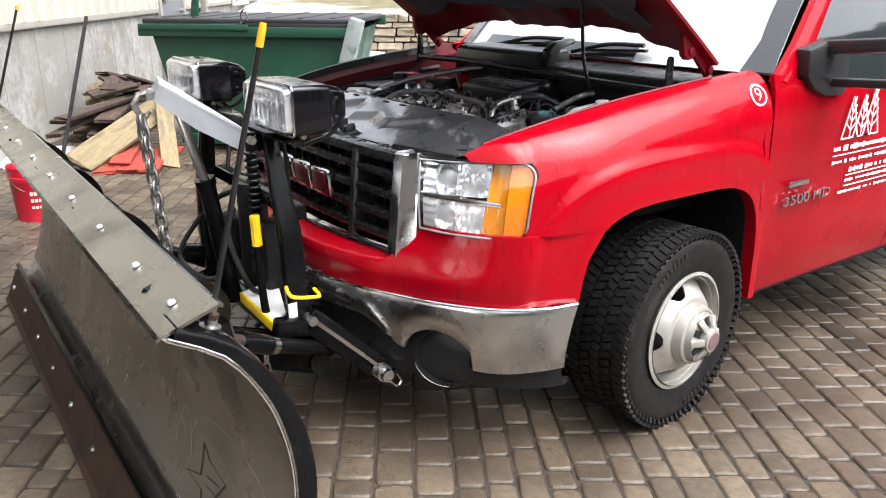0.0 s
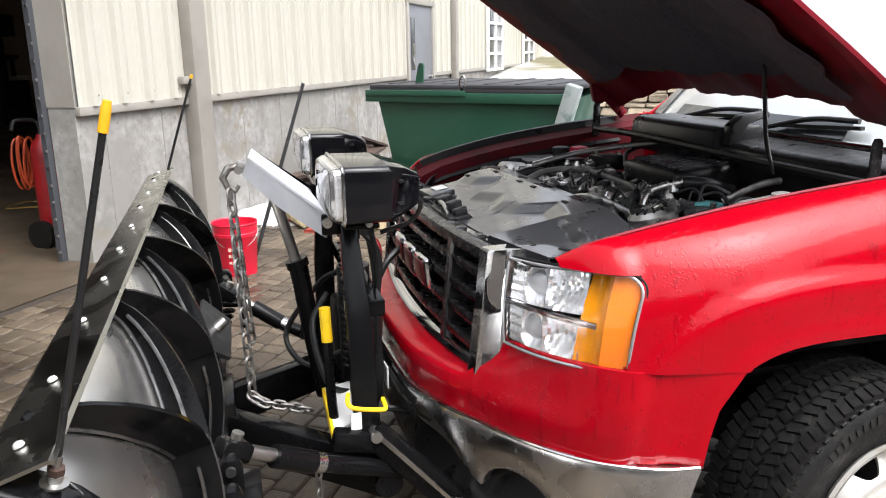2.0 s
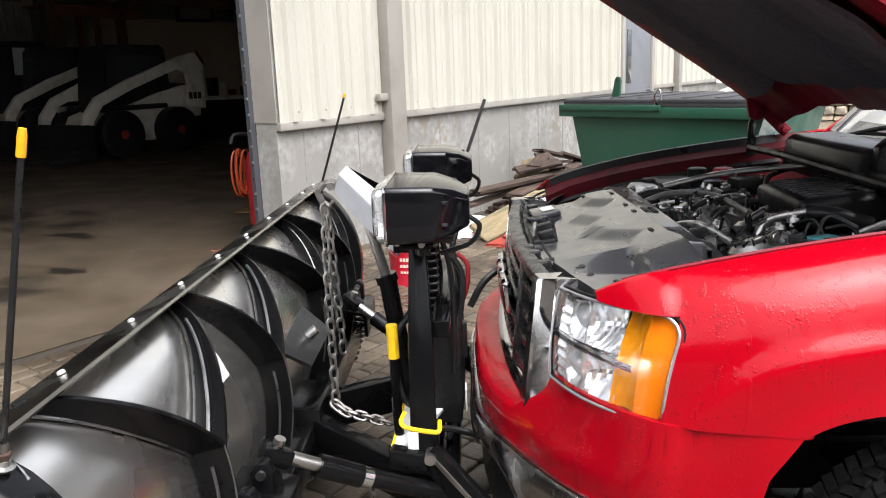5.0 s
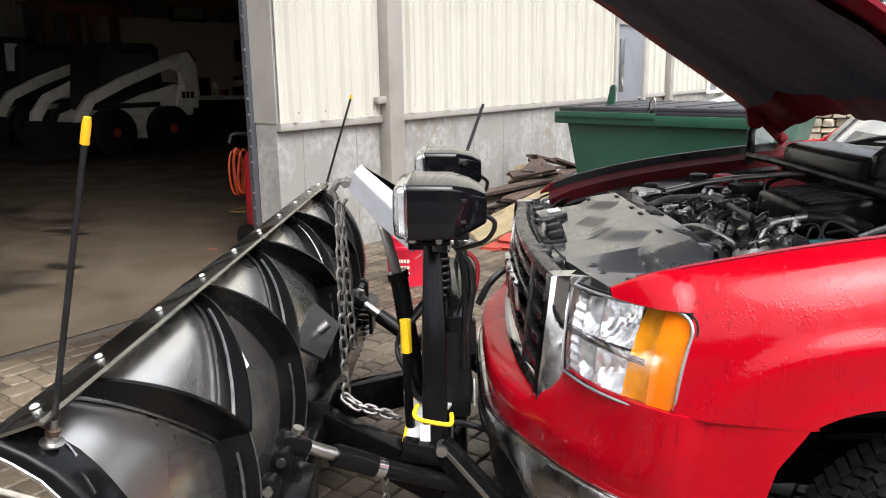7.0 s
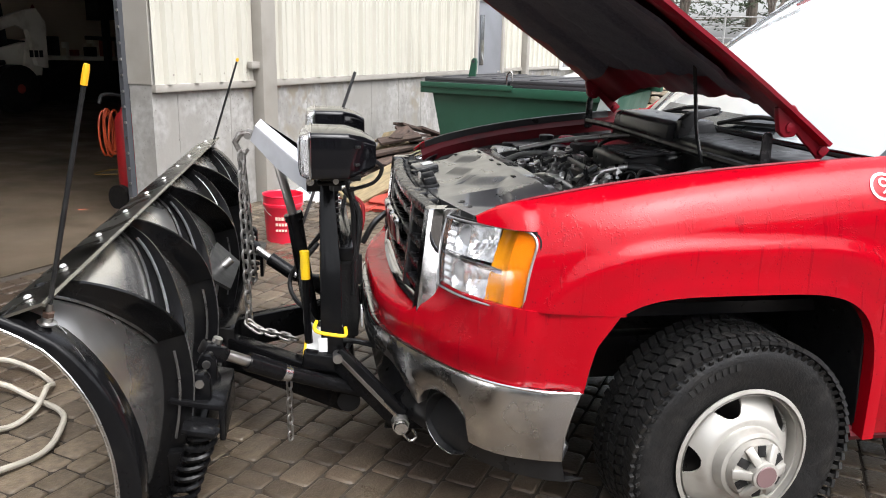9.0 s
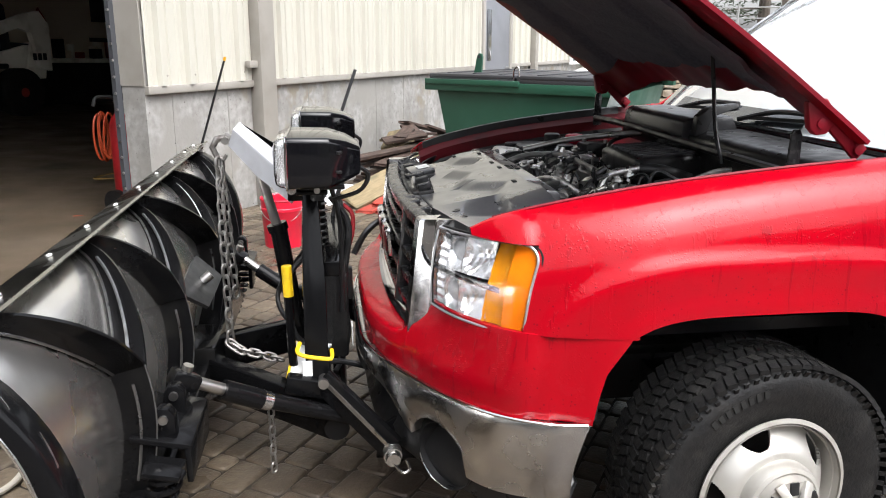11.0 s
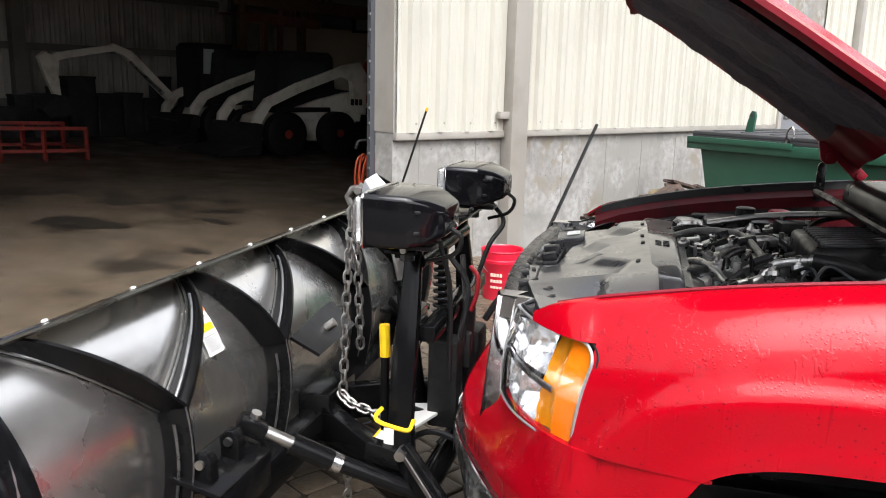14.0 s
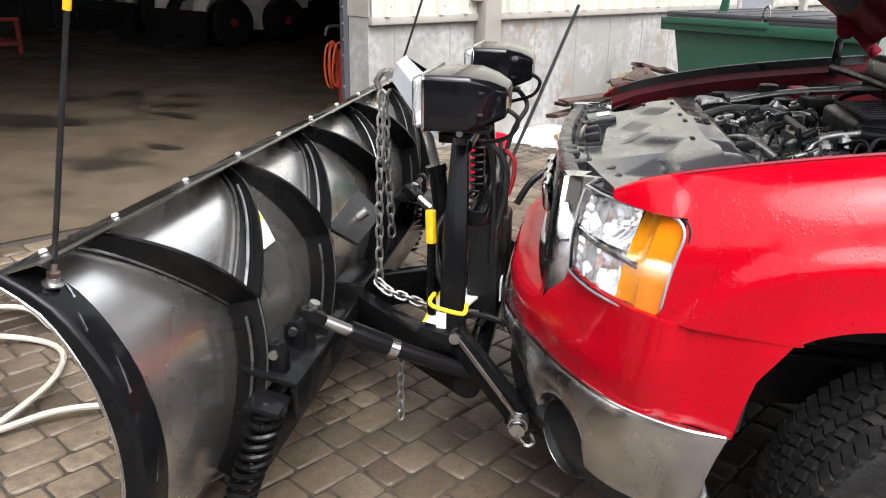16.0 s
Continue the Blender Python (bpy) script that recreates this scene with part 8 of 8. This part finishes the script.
# dark clutter and stock behind
for s0, s1, z1, d in ((-3.5, 0.2, 0.95, 12.2), (0.4, 3.5, 1.25, 12.2), (-6.5, -3.7, 1.2, 12.1)):
    rr = random.Random(int(s0 * 10))
    k = s0
    while k < s1:
        w = rr.uniform(0.25, 0.6)
        h = z1 * rr.uniform(0.6, 1.05)
        p = inside(k + w / 2, d, h / 2)
        bm = bmesh.new()
        box(bm, (0, 0, 0), (w * 0.95, 0.5, h), bevel=0.02, m=Matrix.Translation(p) @ pose(0, 0, 0, 0, 0, INROT))
        box(bm, (0, 0, 0), (w, 0.53, 0.05), bevel=0.01, m=Matrix.Translation(p + Vector((0, 0, h / 2))) @ pose(0, 0, 0, 0, 0, INROT))
        solo("storage_bin", bm, MBLACK, "dark storage bin along the garage's back wall", "bin", "bins along the back wall", smooth=0)
        k += w
# red rack
rack = thing("red_rack", inside(-1.2, 8.6), "low dull red steel rack on the garage floor", "rack")
for d in (8.0, 9.1):
    for z in (0.16, 0.50):
        bm = bmesh.new()
        beam(bm, inside(-4.6, d, z), inside(0.40, d, z), 0.05, 0.05)
        part("rail", bm, DARKRED, rack)
    for k in range(9):
        bm = bmesh.new()
        beam(bm, inside(-4.55 + k * 0.615, d, 0.0), inside(-4.55 + k * 0.615, d, 0.5), 0.05, 0.05)
        part("post", bm, DARKRED, rack)
for k in range(9):
    bm = bmesh.new()
    beam(bm, inside(-4.55 + k * 0.615, 8.0, 0.16), inside(-4.55 + k * 0.615, 9.1, 0.16), 0.05, 0.05)
    part("cross_bar", bm, DARKRED, rack)
# blue drum
c = Vector((-6.2, 3.80, gz(-6.2)))
BLUE = material("blue_drum_plastic", (0.01, 0.09, 0.36), 0.45, spots=(0.015, 0.07, 0.28), spot_scale=4)
bm = bmesh.new()
lathe(bm, [(h * 0.80, r * 0.87) for h, r in [(0.0, 0.26), (0.02, 0.285), (0.28, 0.29), (0.30, 0.295), (0.32, 0.29), (0.58, 0.29), (0.60, 0.295), (0.62, 0.29), (0.84, 0.285), (0.87, 0.27), (0.86, 0.25), (0.85, 0.25)]], c, (0, 0, 1), 36)
solo("plastic_drum", bm, BLUE, "blue plastic drum on the garage floor", "drum")
# red tank on a wheel, orange air hose, yellow cord
c = inside(0.42, 0.72)
tank = thing("air_tank", c, "upright red air tank with a small wheel by the doorway", "air tank")
TREDM = material("tank_red", (0.30, 0.012, 0.015), 0.4, spots=(0.2, 0.015, 0.015), spot_scale=6)
bm = bmesh.new()
lathe(bm, [(0.06, 0.06), (0.08, 0.08), (0.12, 0.09), (0.74, 0.09), (0.80, 0.07), (0.83, 0.04), (0.86, 0.03)], c, (0, 0, 1), 28)
part("tank_body", bm, TREDM, tank)
bm = bmesh.new()
lathe(bm, [(-0.02, 0.03), (-0.025, 0.11), (0.025, 0.11), (0.02, 0.03)], c + WN * 0.05 - WU * 0.17 + Vector((0, 0, 0.11)), WU, 24)
part("wheel", bm, RUBBER, tank)
bm = bmesh.new()
tube(bm, [c + Vector((0, 0, 0.84)), c + Vector((-0.03, 0.05, 0.95)), c + Vector((-0.15, -0.05, 0.97)), c + Vector((-0.18, -0.08, 0.9))], 0.015, 8, 14)
part("handle", bm, MBLACK, tank)
bm = bmesh.new()
rr = random.Random(8)
h0 = inside(0.40, 0.9)
coil = []
for k in range(6 * 24):
    a, turn = k * math.pi / 12, k / 24
    coil.append(h0 + WU * (0.06 * math.cos(a) + 0.02 * math.sin(turn * 2.1)) + WN * (0.03 * math.sin(turn * 3.3) + 0.02 * turn - 0.05) + Vector((0, 0, 0.63 + (0.185 + 0.02 * math.sin(turn * 5)) * math.sin(a))))
tube(bm, coil + spline([coil[-1], h0 + WN * 0.1 + Vector((0, 0, 0.4)), h0 + WN * 0.15 - WU * 0.1 + Vector((0, 0, 0.02)), h0 - WU * 0.4 + Vector((0, 0, 0.015))], 20)[1:], 0.010, 6)
solo("air_hose", bm, material("orange_hose", (0.34, 0.045, 0.012), 0.5), "coiled orange air hose hanging beside the tank", "hose")
bm = bmesh.new()
o = Vector((-2.45, 5.85, gz(-2.45)))
tube(bm, [o + WU * (0.22 * math.cos(a) + 0.05 * math.sin(3 * a)) + WN * (0.16 * math.sin(a)) + Vector((0, 0, 0.012 + 0.004 * (i % 3))) for i, a in enumerate([k * 0.33 for k in range(58)])], 0.007, 6, 150)
solo("extension_cord", bm, material("yellow_cord", (0.20, 0.12, 0.02), 0.5), "yellow extension cord in loops on the floor", "cord")
# workbench with clutter before the tan wall
bench = thing("workbench", inside(8.0, 9.9), "dark workbench crowded with tools and boxes", "workbench")
wprism("bench_top", [(6.6, 0.86), (6.6, 0.94), (9.6, 0.94), (9.6, 0.86)], 9.5, 10.3, MWHITE, bench)
wprism("bench_body", [(6.8, 0.0), (6.8, 0.86), (9.5, 0.86), (9.5, 0.0)], 9.65, 10.25, MBLACK, bench)
rr = random.Random(3)
for k in range(14):
    s = 6.8 + k * 0.2
    h = rr.uniform(0.1, 0.45)
    bm = bmesh.new()
    p = inside(s, 9.9 + rr.uniform(-0.2, 0.2), 0.94 + h / 2)
    if k % 3 == 0:
        rod(bm, p - Vector((0, 0, h / 2)), p + Vector((0, 0, h / 2)), rr.uniform(0.04, 0.09))
    else:
        box(bm, (0, 0, 0), (rr.uniform(0.1, 0.2), 0.2, h), bevel=0.01, m=Matrix.Translation(p) @ pose(0, 0, 0, 0, 0, INROT))
    solo("shop_item", bm, (MBLACK, TAN, MWHITE, DARKRED)[k % 4], "small can or box on the workbench", "shop item", "bench clutter")
mc = thing("drill_press", inside(8.4, 9.3), "tall dark drill press beside the bench", "drill press")
wprism("column", [(8.2, 0.0), (8.2, 1.9), (8.32, 1.9), (8.32, 0.0)], 9.0, 9.12, MBLACK, mc)
wprism("head", [(7.95, 1.7), (7.95, 2.15), (8.55, 2.15), (8.55, 1.75)], 8.9, 9.25, MBLACK, mc)
wprism("table", [(7.9, 1.3), (7.9, 1.38), (8.5, 1.38), (8.5, 1.3)], 8.85, 9.3, MBLACK, mc)
# framed board and a small yellow sign on the tan wall, mezzanine with balusters
pic = thing("wall_board", wl(8.75, -11.66, 2.55), "dark framed board on the tan wall", "sign")
wprism("frame", [(8.2, 2.62), (8.2, 3.02), (9.25, 3.06), (9.25, 2.66)], 11.62, 11.69, MBLACK, pic)
wprism("face", [(8.27, 2.68), (8.27, 2.96), (9.18, 3.0), (9.18, 2.72)], 11.60, 11.615, DIM_WALL, pic)
sg = thing("small_sign", wl(9.5, -11.66, 2.8), "small faded yellow sign with lines of text", "sign")
wprism("plate", [(9.42, 2.80), (9.42, 3.2), (9.66, 3.2), (9.66, 2.80)], 11.63, 11.69, material("faded_yellow", (0.4, 0.3, 0.1), 0.6), sg)
mez = thing("mezzanine", wl(7.5, -12.0, 3.0), "wooden mezzanine edge with balusters", "mezzanine")
BWOOD = material("brown_lumber", (0.20, 0.12, 0.07), 0.7, grain=(0.14, 0.08, 0.05), grain_scale=12)
wprism("edge_beam", [(4.9, 2.95), (4.9, 3.2), (12.4, 3.2), (12.4, 2.95)], 11.4, 11.6, BWOOD, mez)
wprism("deck", [(4.9, 3.2), (4.9, 3.25), (12.4, 3.25), (12.4, 3.2)], 11.4, 13.0, BWOOD, mez)
wprism("hand_rail", [(4.9, 4.1), (4.9, 4.2), (7.4, 4.2), (7.4, 4.1)], 11.42, 11.52, BWOOD, mez)
for k in range(13):
    s = 4.95 + k * 0.2
    wprism("baluster", [(s, 3.25), (s, 4.1), (s + 0.06, 4.1), (s + 0.06, 3.25)], 11.44, 11.5, BWOOD, mez)
for s in (4.95, 6.5):
    wprism("support_post", [(s, 0), (s, 2.95), (s + 0.16, 2.95), (s + 0.16, 0)], 11.42, 11.58, BWOOD, mez)
# dark oil stains
OIL = material("oil_stain", (0.018, 0.015, 0.012), 0.35, spots=(0.05, 0.042, 0.033), spot_scale=12)
rr = random.Random(17)
for x, y, r in ((-5.18, 4.84, 0.26), (-4.9, 3.75, 0.5), (-3.76, 4.45, 0.2), (-5.6, 5.3, 0.2), (-4.3, 5.6, 0.14), (-6.3, 5.0, 0.3), (-3.2, 3.2, 0.16)):
    bm = bmesh.new()
    for j in range(3):
        ox, oy, q = rr.uniform(-r, r) * 0.6, rr.uniform(-r, r) * 0.5, r * rr.uniform(0.35, 0.7)
        vs = []
        for k in range(26):
            a = 2 * math.pi * k / 26
            w = q * (0.7 + 0.6 * noise.noise(Vector((math.cos(a) * 1.7 + x * 3, math.sin(a) * 1.7 + y, j))))
            X, Y = x + ox + w * 1.5 * math.cos(a), y + oy + w * 0.8 * math.sin(a)
            vs.append(bm.verts.new((X, Y, gz(X) + 0.018 + 0.002 * j)))
        bm.faces.new(vs)
    solo("oil_stain", bm, OIL, "dark oily wet stain on the garage floor", "stain", "floor stains", smooth=0)

# ---- pavers, laid along the building ----
def paver_mesh(L, W):
    """A tumbled paver: worn rounded rim and softened corners."""
    bm = bmesh.new()
    a, b, h = L / 2, W / 2, 0.011
    def ring(e, z):
        x, y, c = a - e, b - e, 0.010
        return [bm.verts.new(p + (z,)) for p in ((-x + c, -y), (x - c, -y), (x, -y + c), (x, y - c), (x - c, y), (-x + c, y), (-x, y - c), (-x, -y + c))]
    rings = [ring(0.0, -0.015), ring(0.0, h - 0.007), ring(0.004, h - 0.0015), ring(0.011, h)]
    for p, q in zip(rings, rings[1:]):
        for i in range(8):
            bm.faces.new((p[i], p[(i + 1) % 8], q[(i + 1) % 8], q[i]))
    bm.faces.new(rings[-1])
    return bm


rng = random.Random(5)
WIDTHS, LENGTHS = (0.098, 0.128), (0.098, 0.128, 0.158, 0.158, 0.19)
meshes = {(L, W): finish(paver_mesh(L - 0.009, W - 0.009), "paver", PAVER, 40) for L in set(LENGTHS) for W in WIDTHS}
ground = bpy.data.objects["ground"]
vs, fs, singles = [], [], 0
tilt = Matrix.Rotation(math.atan(0.032), 4, "Y")
d = 0.01
while d < 11.2:
    W = rng.choice(WIDTHS)
    s = -7.0 + rng.uniform(0, 0.2)
    while s < 9.5:
        L = rng.choice(LENGTHS)
        p = wl(s + L / 2, d + W / 2)
        s += L
        x, y = p.x, p.y
        if not (-4.6 < x < 7.5 and -4.4 < y < 7.0) or (d < 0.25 and s < 0.30):
            continue
        z = gz(x) + rng.uniform(-0.003, 0.003)
        m = Matrix.Translation((x, y, z)) @ tilt @ pose(0, 0, 0, rng.uniform(-1.0, 1.0), rng.uniform(-1.0, 1.0), math.degrees(WA) + rng.uniform(-1.5, 1.5))
        near = -0.75 < x < 0.72 and -1.75 < y < 0.2 and singles < 300
        if near:
            ob = new("paver", meshes[L, W])
            ob.parent = ground
            ob.matrix_basis = m
            singles += 1
        else:
            base = len(vs)
            me = meshes[L, W]
            for v in me.vertices:
                vs.append(m @ v.co)
            for q in me.polygons:
                fs.append([base + i for i in q.vertices])
    d += W
me = bpy.data.meshes.new("paver_field")
me.from_pydata(vs, [], fs)
me.materials.append(PAVER_J)
me.polygons.foreach_set("use_smooth", [True] * len(me.polygons))
me.set_sharp_from_angle(angle=radians(40))
field = new("paver_field", me)
field.parent = ground
tagged(field, "wet brown-grey concrete pavers", kind="stuff")

# ---- distance: stone wall, snow bank, slope, trees ----
STONE = material("field_stone", (0.34, 0.28, 0.20), 0.85, grain=(0.25, 0.20, 0.145), grain_scale=14, spots=(0.20, 0.18, 0.155), spot_scale=4, bump=0.6, bump_scale=25, random_ob=0.4, placed=True)
A, B = Vector((4.9, 12.7, 0)), Vector((13.4, 7.2, 0))
wd = (B - A).normalized()
wn = Vector((wd.y, -wd.x, 0))
core = bmesh.new()
L = (B - A).length
box(core, (0, 0, 0), (L, 0.4, 1.3), m=Matrix.Translation((A + B) / 2 + Vector((0, 0, 0.25)) - wn * 0.1) @ pose(0, 0, 0, 0, 0, math.degrees(math.atan2(wd.y, wd.x))))
sw = solo("stone_wall", core, SAND, "low dry-laid wall of tan field stones", "stone wall", smooth=0)
rng = random.Random(31)


def stone_mesh(w, h, k):
    bm = bmesh.new()
    box(bm, (0, 0, 0), (w, 0.3, h), bevel=min(w, h) * 0.16, seg=1)
    for v in bm.verts:
        v.co += Vector((rng.uniform(-1, 1) * 0.012, rng.uniform(-1, 1) * 0.02, rng.uniform(-1, 1) * 0.010))
    return finish(bm, "stone", STONE, 0)


variants = [(w, h, stone_mesh(w - 0.02, h - 0.018, 0)) for w, h in ((0.22, 0.11), (0.32, 0.11), (0.42, 0.11), (0.28, 0.16), (0.38, 0.16), (0.5, 0.16), (0.2, 0.16))]
z = -0.15
row = 0
while z < 0.80:
    h = (0.11, 0.16)[row % 2]
    opts = [v for v in variants if v[1] == h]
    s = rng.uniform(0, 0.2)
    while s < 6.2:
        w, _, me = rng.choice(opts)
        p = A + wd * (s + w / 2) + wn * (0.12 + rng.uniform(-0.02, 0.03)) + Vector((0, 0, z + h / 2))
        ob = new("stone", me)
        ob.parent = sw
        ob.matrix_basis = Matrix.Translation(p) @ pose(0, 0, 0, 0, rng.uniform(-3, 3), math.degrees(math.atan2(wd.y, wd.x)))
        s += w
    z += h
    row += 1
for k, (x, y, rx, ry, h) in enumerate(((6.0, 9.6, 2.6, 0.9, 0.42), (8.9, 8.2, 2.2, 0.9, 0.4))):
    solo("snow_bank", mound(x, y, rx, ry, h, -33, 30, k + 2), SNOW, "old ploughed snow bank before the stone wall", "snow", "snow banks", smooth=80)
GRASS = material("dry_winter_grass", (0.16, 0.14, 0.075), 0.9, grain=(0.10, 0.09, 0.05), grain_scale=3, spots=(0.55, 0.56, 0.56), spot_scale=0.25, spot_range=(0.55, 0.68), bump=0.6, bump_scale=12, placed=True)
bm = bmesh.new()
rows = []
for j in range(15):
    v = j / 14
    row = []
    for i in range(25):
        q = A + wd * (-8 + 60 * i / 24) - wn * (0.1 + 70 * v * v)
        zz = 0.86 + 1.1 * min(1, v * 1.5) ** 1.3 + 0.5 * noise.noise(Vector((q.x * 0.12, q.y * 0.12, 3)))* v
        row.append((q.x, q.y, zz if j else 0.84))
    rows.append(row)
sheet(bm, rows)
tagged(part("hillside", bm, GRASS, smooth=80), "dry grass slope with snow patches behind the yard", "hillside", kind="structure")
FENCE = material("fence_steel", (0.35, 0.35, 0.35), 0.5, 0.6)
fence = thing("fence", A - wn * 9 + Vector((0, 0, 1.6)), "thin dark fence on the slope", "fence")
for k in range(12):
    p = A + wd * (-4 + k * 1.5) - wn * 9
    bm = bmesh.new()
    rod(bm, p + Vector((0, 0, 1.2)), p + Vector((0, 0, 2.6)), 0.03, seg=8)
    part("post", bm, FENCE, fence)
for z in (1.9, 2.2, 2.5):
    bm = bmesh.new()
    rod(bm, A + wd * -4 - wn * 9 + Vector((0, 0, z)), A + wd * 12.5 - wn * 9 + Vector((0, 0, z)), 0.018, seg=6)
    part("rail", bm, FENCE, fence)
# pines and bare trees
NEEDLE = material("pine_needles", (0.045, 0.06, 0.035), 0.8, island=0.4)
BARK = material("grey_bark", (0.11, 0.09, 0.075), 0.9, grain=(0.07, 0.06, 0.05), grain_scale=9)


def pine(p, h, seed):
    r = random.Random(seed)
    t = thing("pine_tree", p, "tall grey-green pine with a bare lower trunk", "tree", "trees")
    bm = bmesh.new()
    tube(bm, [p + Vector((0, 0, -0.4)), p + Vector((r.uniform(-0.2, 0.2), 0.1, h * 0.5)), p + Vector((r.uniform(-0.3, 0.3), r.uniform(-0.3, 0.3), h))], [0.22, 0.14, 0.03], 8)
    trunk = part("trunk", bm, BARK, t)
    vs, fs = [], []
    lim = bmesh.new()
    n = 34
    for k in range(n):
        f = 0.06 + 0.94 * k / n
        z = h * f
        reach = (1 - f) * h * 0.24 + 0.35
        for b in range(3):
            a = r.uniform(0, 2 * math.pi)
            e = reach * r.uniform(0.55, 1.1)
            tip = Vector((math.cos(a) * e, math.sin(a) * e, z - 0.12 * e + r.uniform(-0.1, 0.3)))
            if r.random() < 0.5:
                rod(lim, p + Vector((0, 0, z)), p + tip, 0.03, 0.01, 5, False)
            for c in range(10):
                g = r.uniform(0.35, 1.05)
                q = p + Vector((0, 0, z)).lerp(tip, g) + Vector((r.uniform(-0.25, 0.25), r.uniform(-0.25, 0.25), r.uniform(-0.12, 0.15)))
                for w in range(3):
                    d1 = Vector((r.uniform(-1, 1), r.uniform(-1, 1), r.uniform(-0.4, 0.6))).normalized() * r.uniform(0.15, 0.32)
                    d2 = Vector((r.uniform(-1, 1), r.uniform(-1, 1), r.uniform(-1, 1))).normalized() * 0.05
                    i = len(vs)
                    vs += [q - d2, q + d2, q + d1]
                    fs.append((i, i + 1, i + 2))
    tagged(part("branchwork", lim, BARK, trunk), kind="stuff")
    me = bpy.data.meshes.new("crown")
    me.from_pydata(vs, [], fs)
    me.materials.append(NEEDLE)
    ob = new("crown", me)
    ob.parent = t
    ob.matrix_parent_inverse = world_of(t).inverted()
    return t


def bare_tree(p, h, seed):
    r = random.Random(seed)
    t = thing("bare_tree", p, "leafless grey tree with many thin twigs", "tree", "trees")
    bm = bmesh.new()
    tw = bmesh.new()

    def grow(a, d, length, rad, depth):
        b = a + d * length
        rod(bm if depth < 2 else tw, a, b, rad, rad * 0.65, 5, False)
        if depth == 5:
            return
        for k in range(3 if depth else 5):
            nd = (d + Vector((r.uniform(-1, 1), r.uniform(-1, 1), r.uniform(-0.15, 0.6))) * 0.62).normalized()
            grow(a.lerp(b, r.uniform(0.55, 1.0)), nd, length * r.uniform(0.55, 0.78), rad * 0.55, depth + 1)

    grow(p + Vector((0, 0, -0.4)), Vector((r.uniform(-0.05, 0.05), 0, 1)), h * 0.24, 0.15, 0)
    part("trunk", bm, BARK, t)
    part("twig_mass", tw, BARK, t)
    return t


pines, bares = [], []
for k, (x, y, h) in enumerate(((19.0, 38.0, 15), (22.5, 37.0, 17), (25.5, 35.5, 14), (29, 34, 16), (16.0, 41, 16), (33, 31, 15), (37, 27, 16), (21, 42, 15), (24.5, 41, 15), (27.5, 39, 15), (18, 45, 15))):
    if k < 3:
        pines.append(pine(Vector((x, y, 1.9)), h, 40 + k))
    else:
        copy_thing(pines[k % 3], Matrix.Translation((x, y, 1.9)) @ pose(0, 0, 0, 0, 0, 70 * k))
for k, (x, y, h) in enumerate(((24.0, 30.0, 9), (27.5, 27.5, 8), (20.5, 32.0, 8), (31, 25, 9), (17.5, 34.5, 9))):
    if k < 2:
        bares.append(bare_tree(Vector((x, y, 1.8)), h, 60 + k))
    else:
        copy_thing(bares[k % 2], Matrix.Translation((x, y, 1.8)) @ pose(0, 0, 0, 0, 0, 80 * k))
# trees across the yard, which the paint and glass mirror
for k, (x, y) in enumerate(((-6, -26), (1.5, -29), (6.5, -25), (12, -28), (18, -24), (24, -19), (-13, -27))):
    copy_thing(pines[k % 3], Matrix.Translation((x, y, gz(x))) @ pose(0, 0, 0, 0, 0, 50 * k))
# out-of-view woods band, added to hide the bright low sky from the paint
WOODS = material("distant_woods", (0.030, 0.036, 0.024), 0.9, grain=(0.055, 0.05, 0.04), grain_scale=0.8, spots=(0.018, 0.024, 0.016), spot_scale=0.3, bump=1.0, bump_scale=2.0)
bm = bmesh.new()
rows = [[], [], []]
for k in range(260):
    a = radians(172 + 196 * k / 259)
    r = 34 + 2.0 * noise.noise(Vector((k * 0.21, 2, 0)))
    top = 8.5 + 2.2 * noise.noise(Vector((k * 0.13, 0, 5))) + 2.6 * abs(noise.noise(Vector((k * 0.9, 1, 1))))
    for row, z, dr in zip(rows, (-2.0, top * 0.6, top), (0, 0.4, 1.2)):
        row.append((4 + (r + dr) * math.cos(a), (r + dr) * math.sin(a), z))
sheet(bm, rows)
tagged(part("backdrop", bm, WOODS, smooth=0, solid=0.3), "unseen dark woods added beyond the yard to darken reflections", "woods", kind="structure")
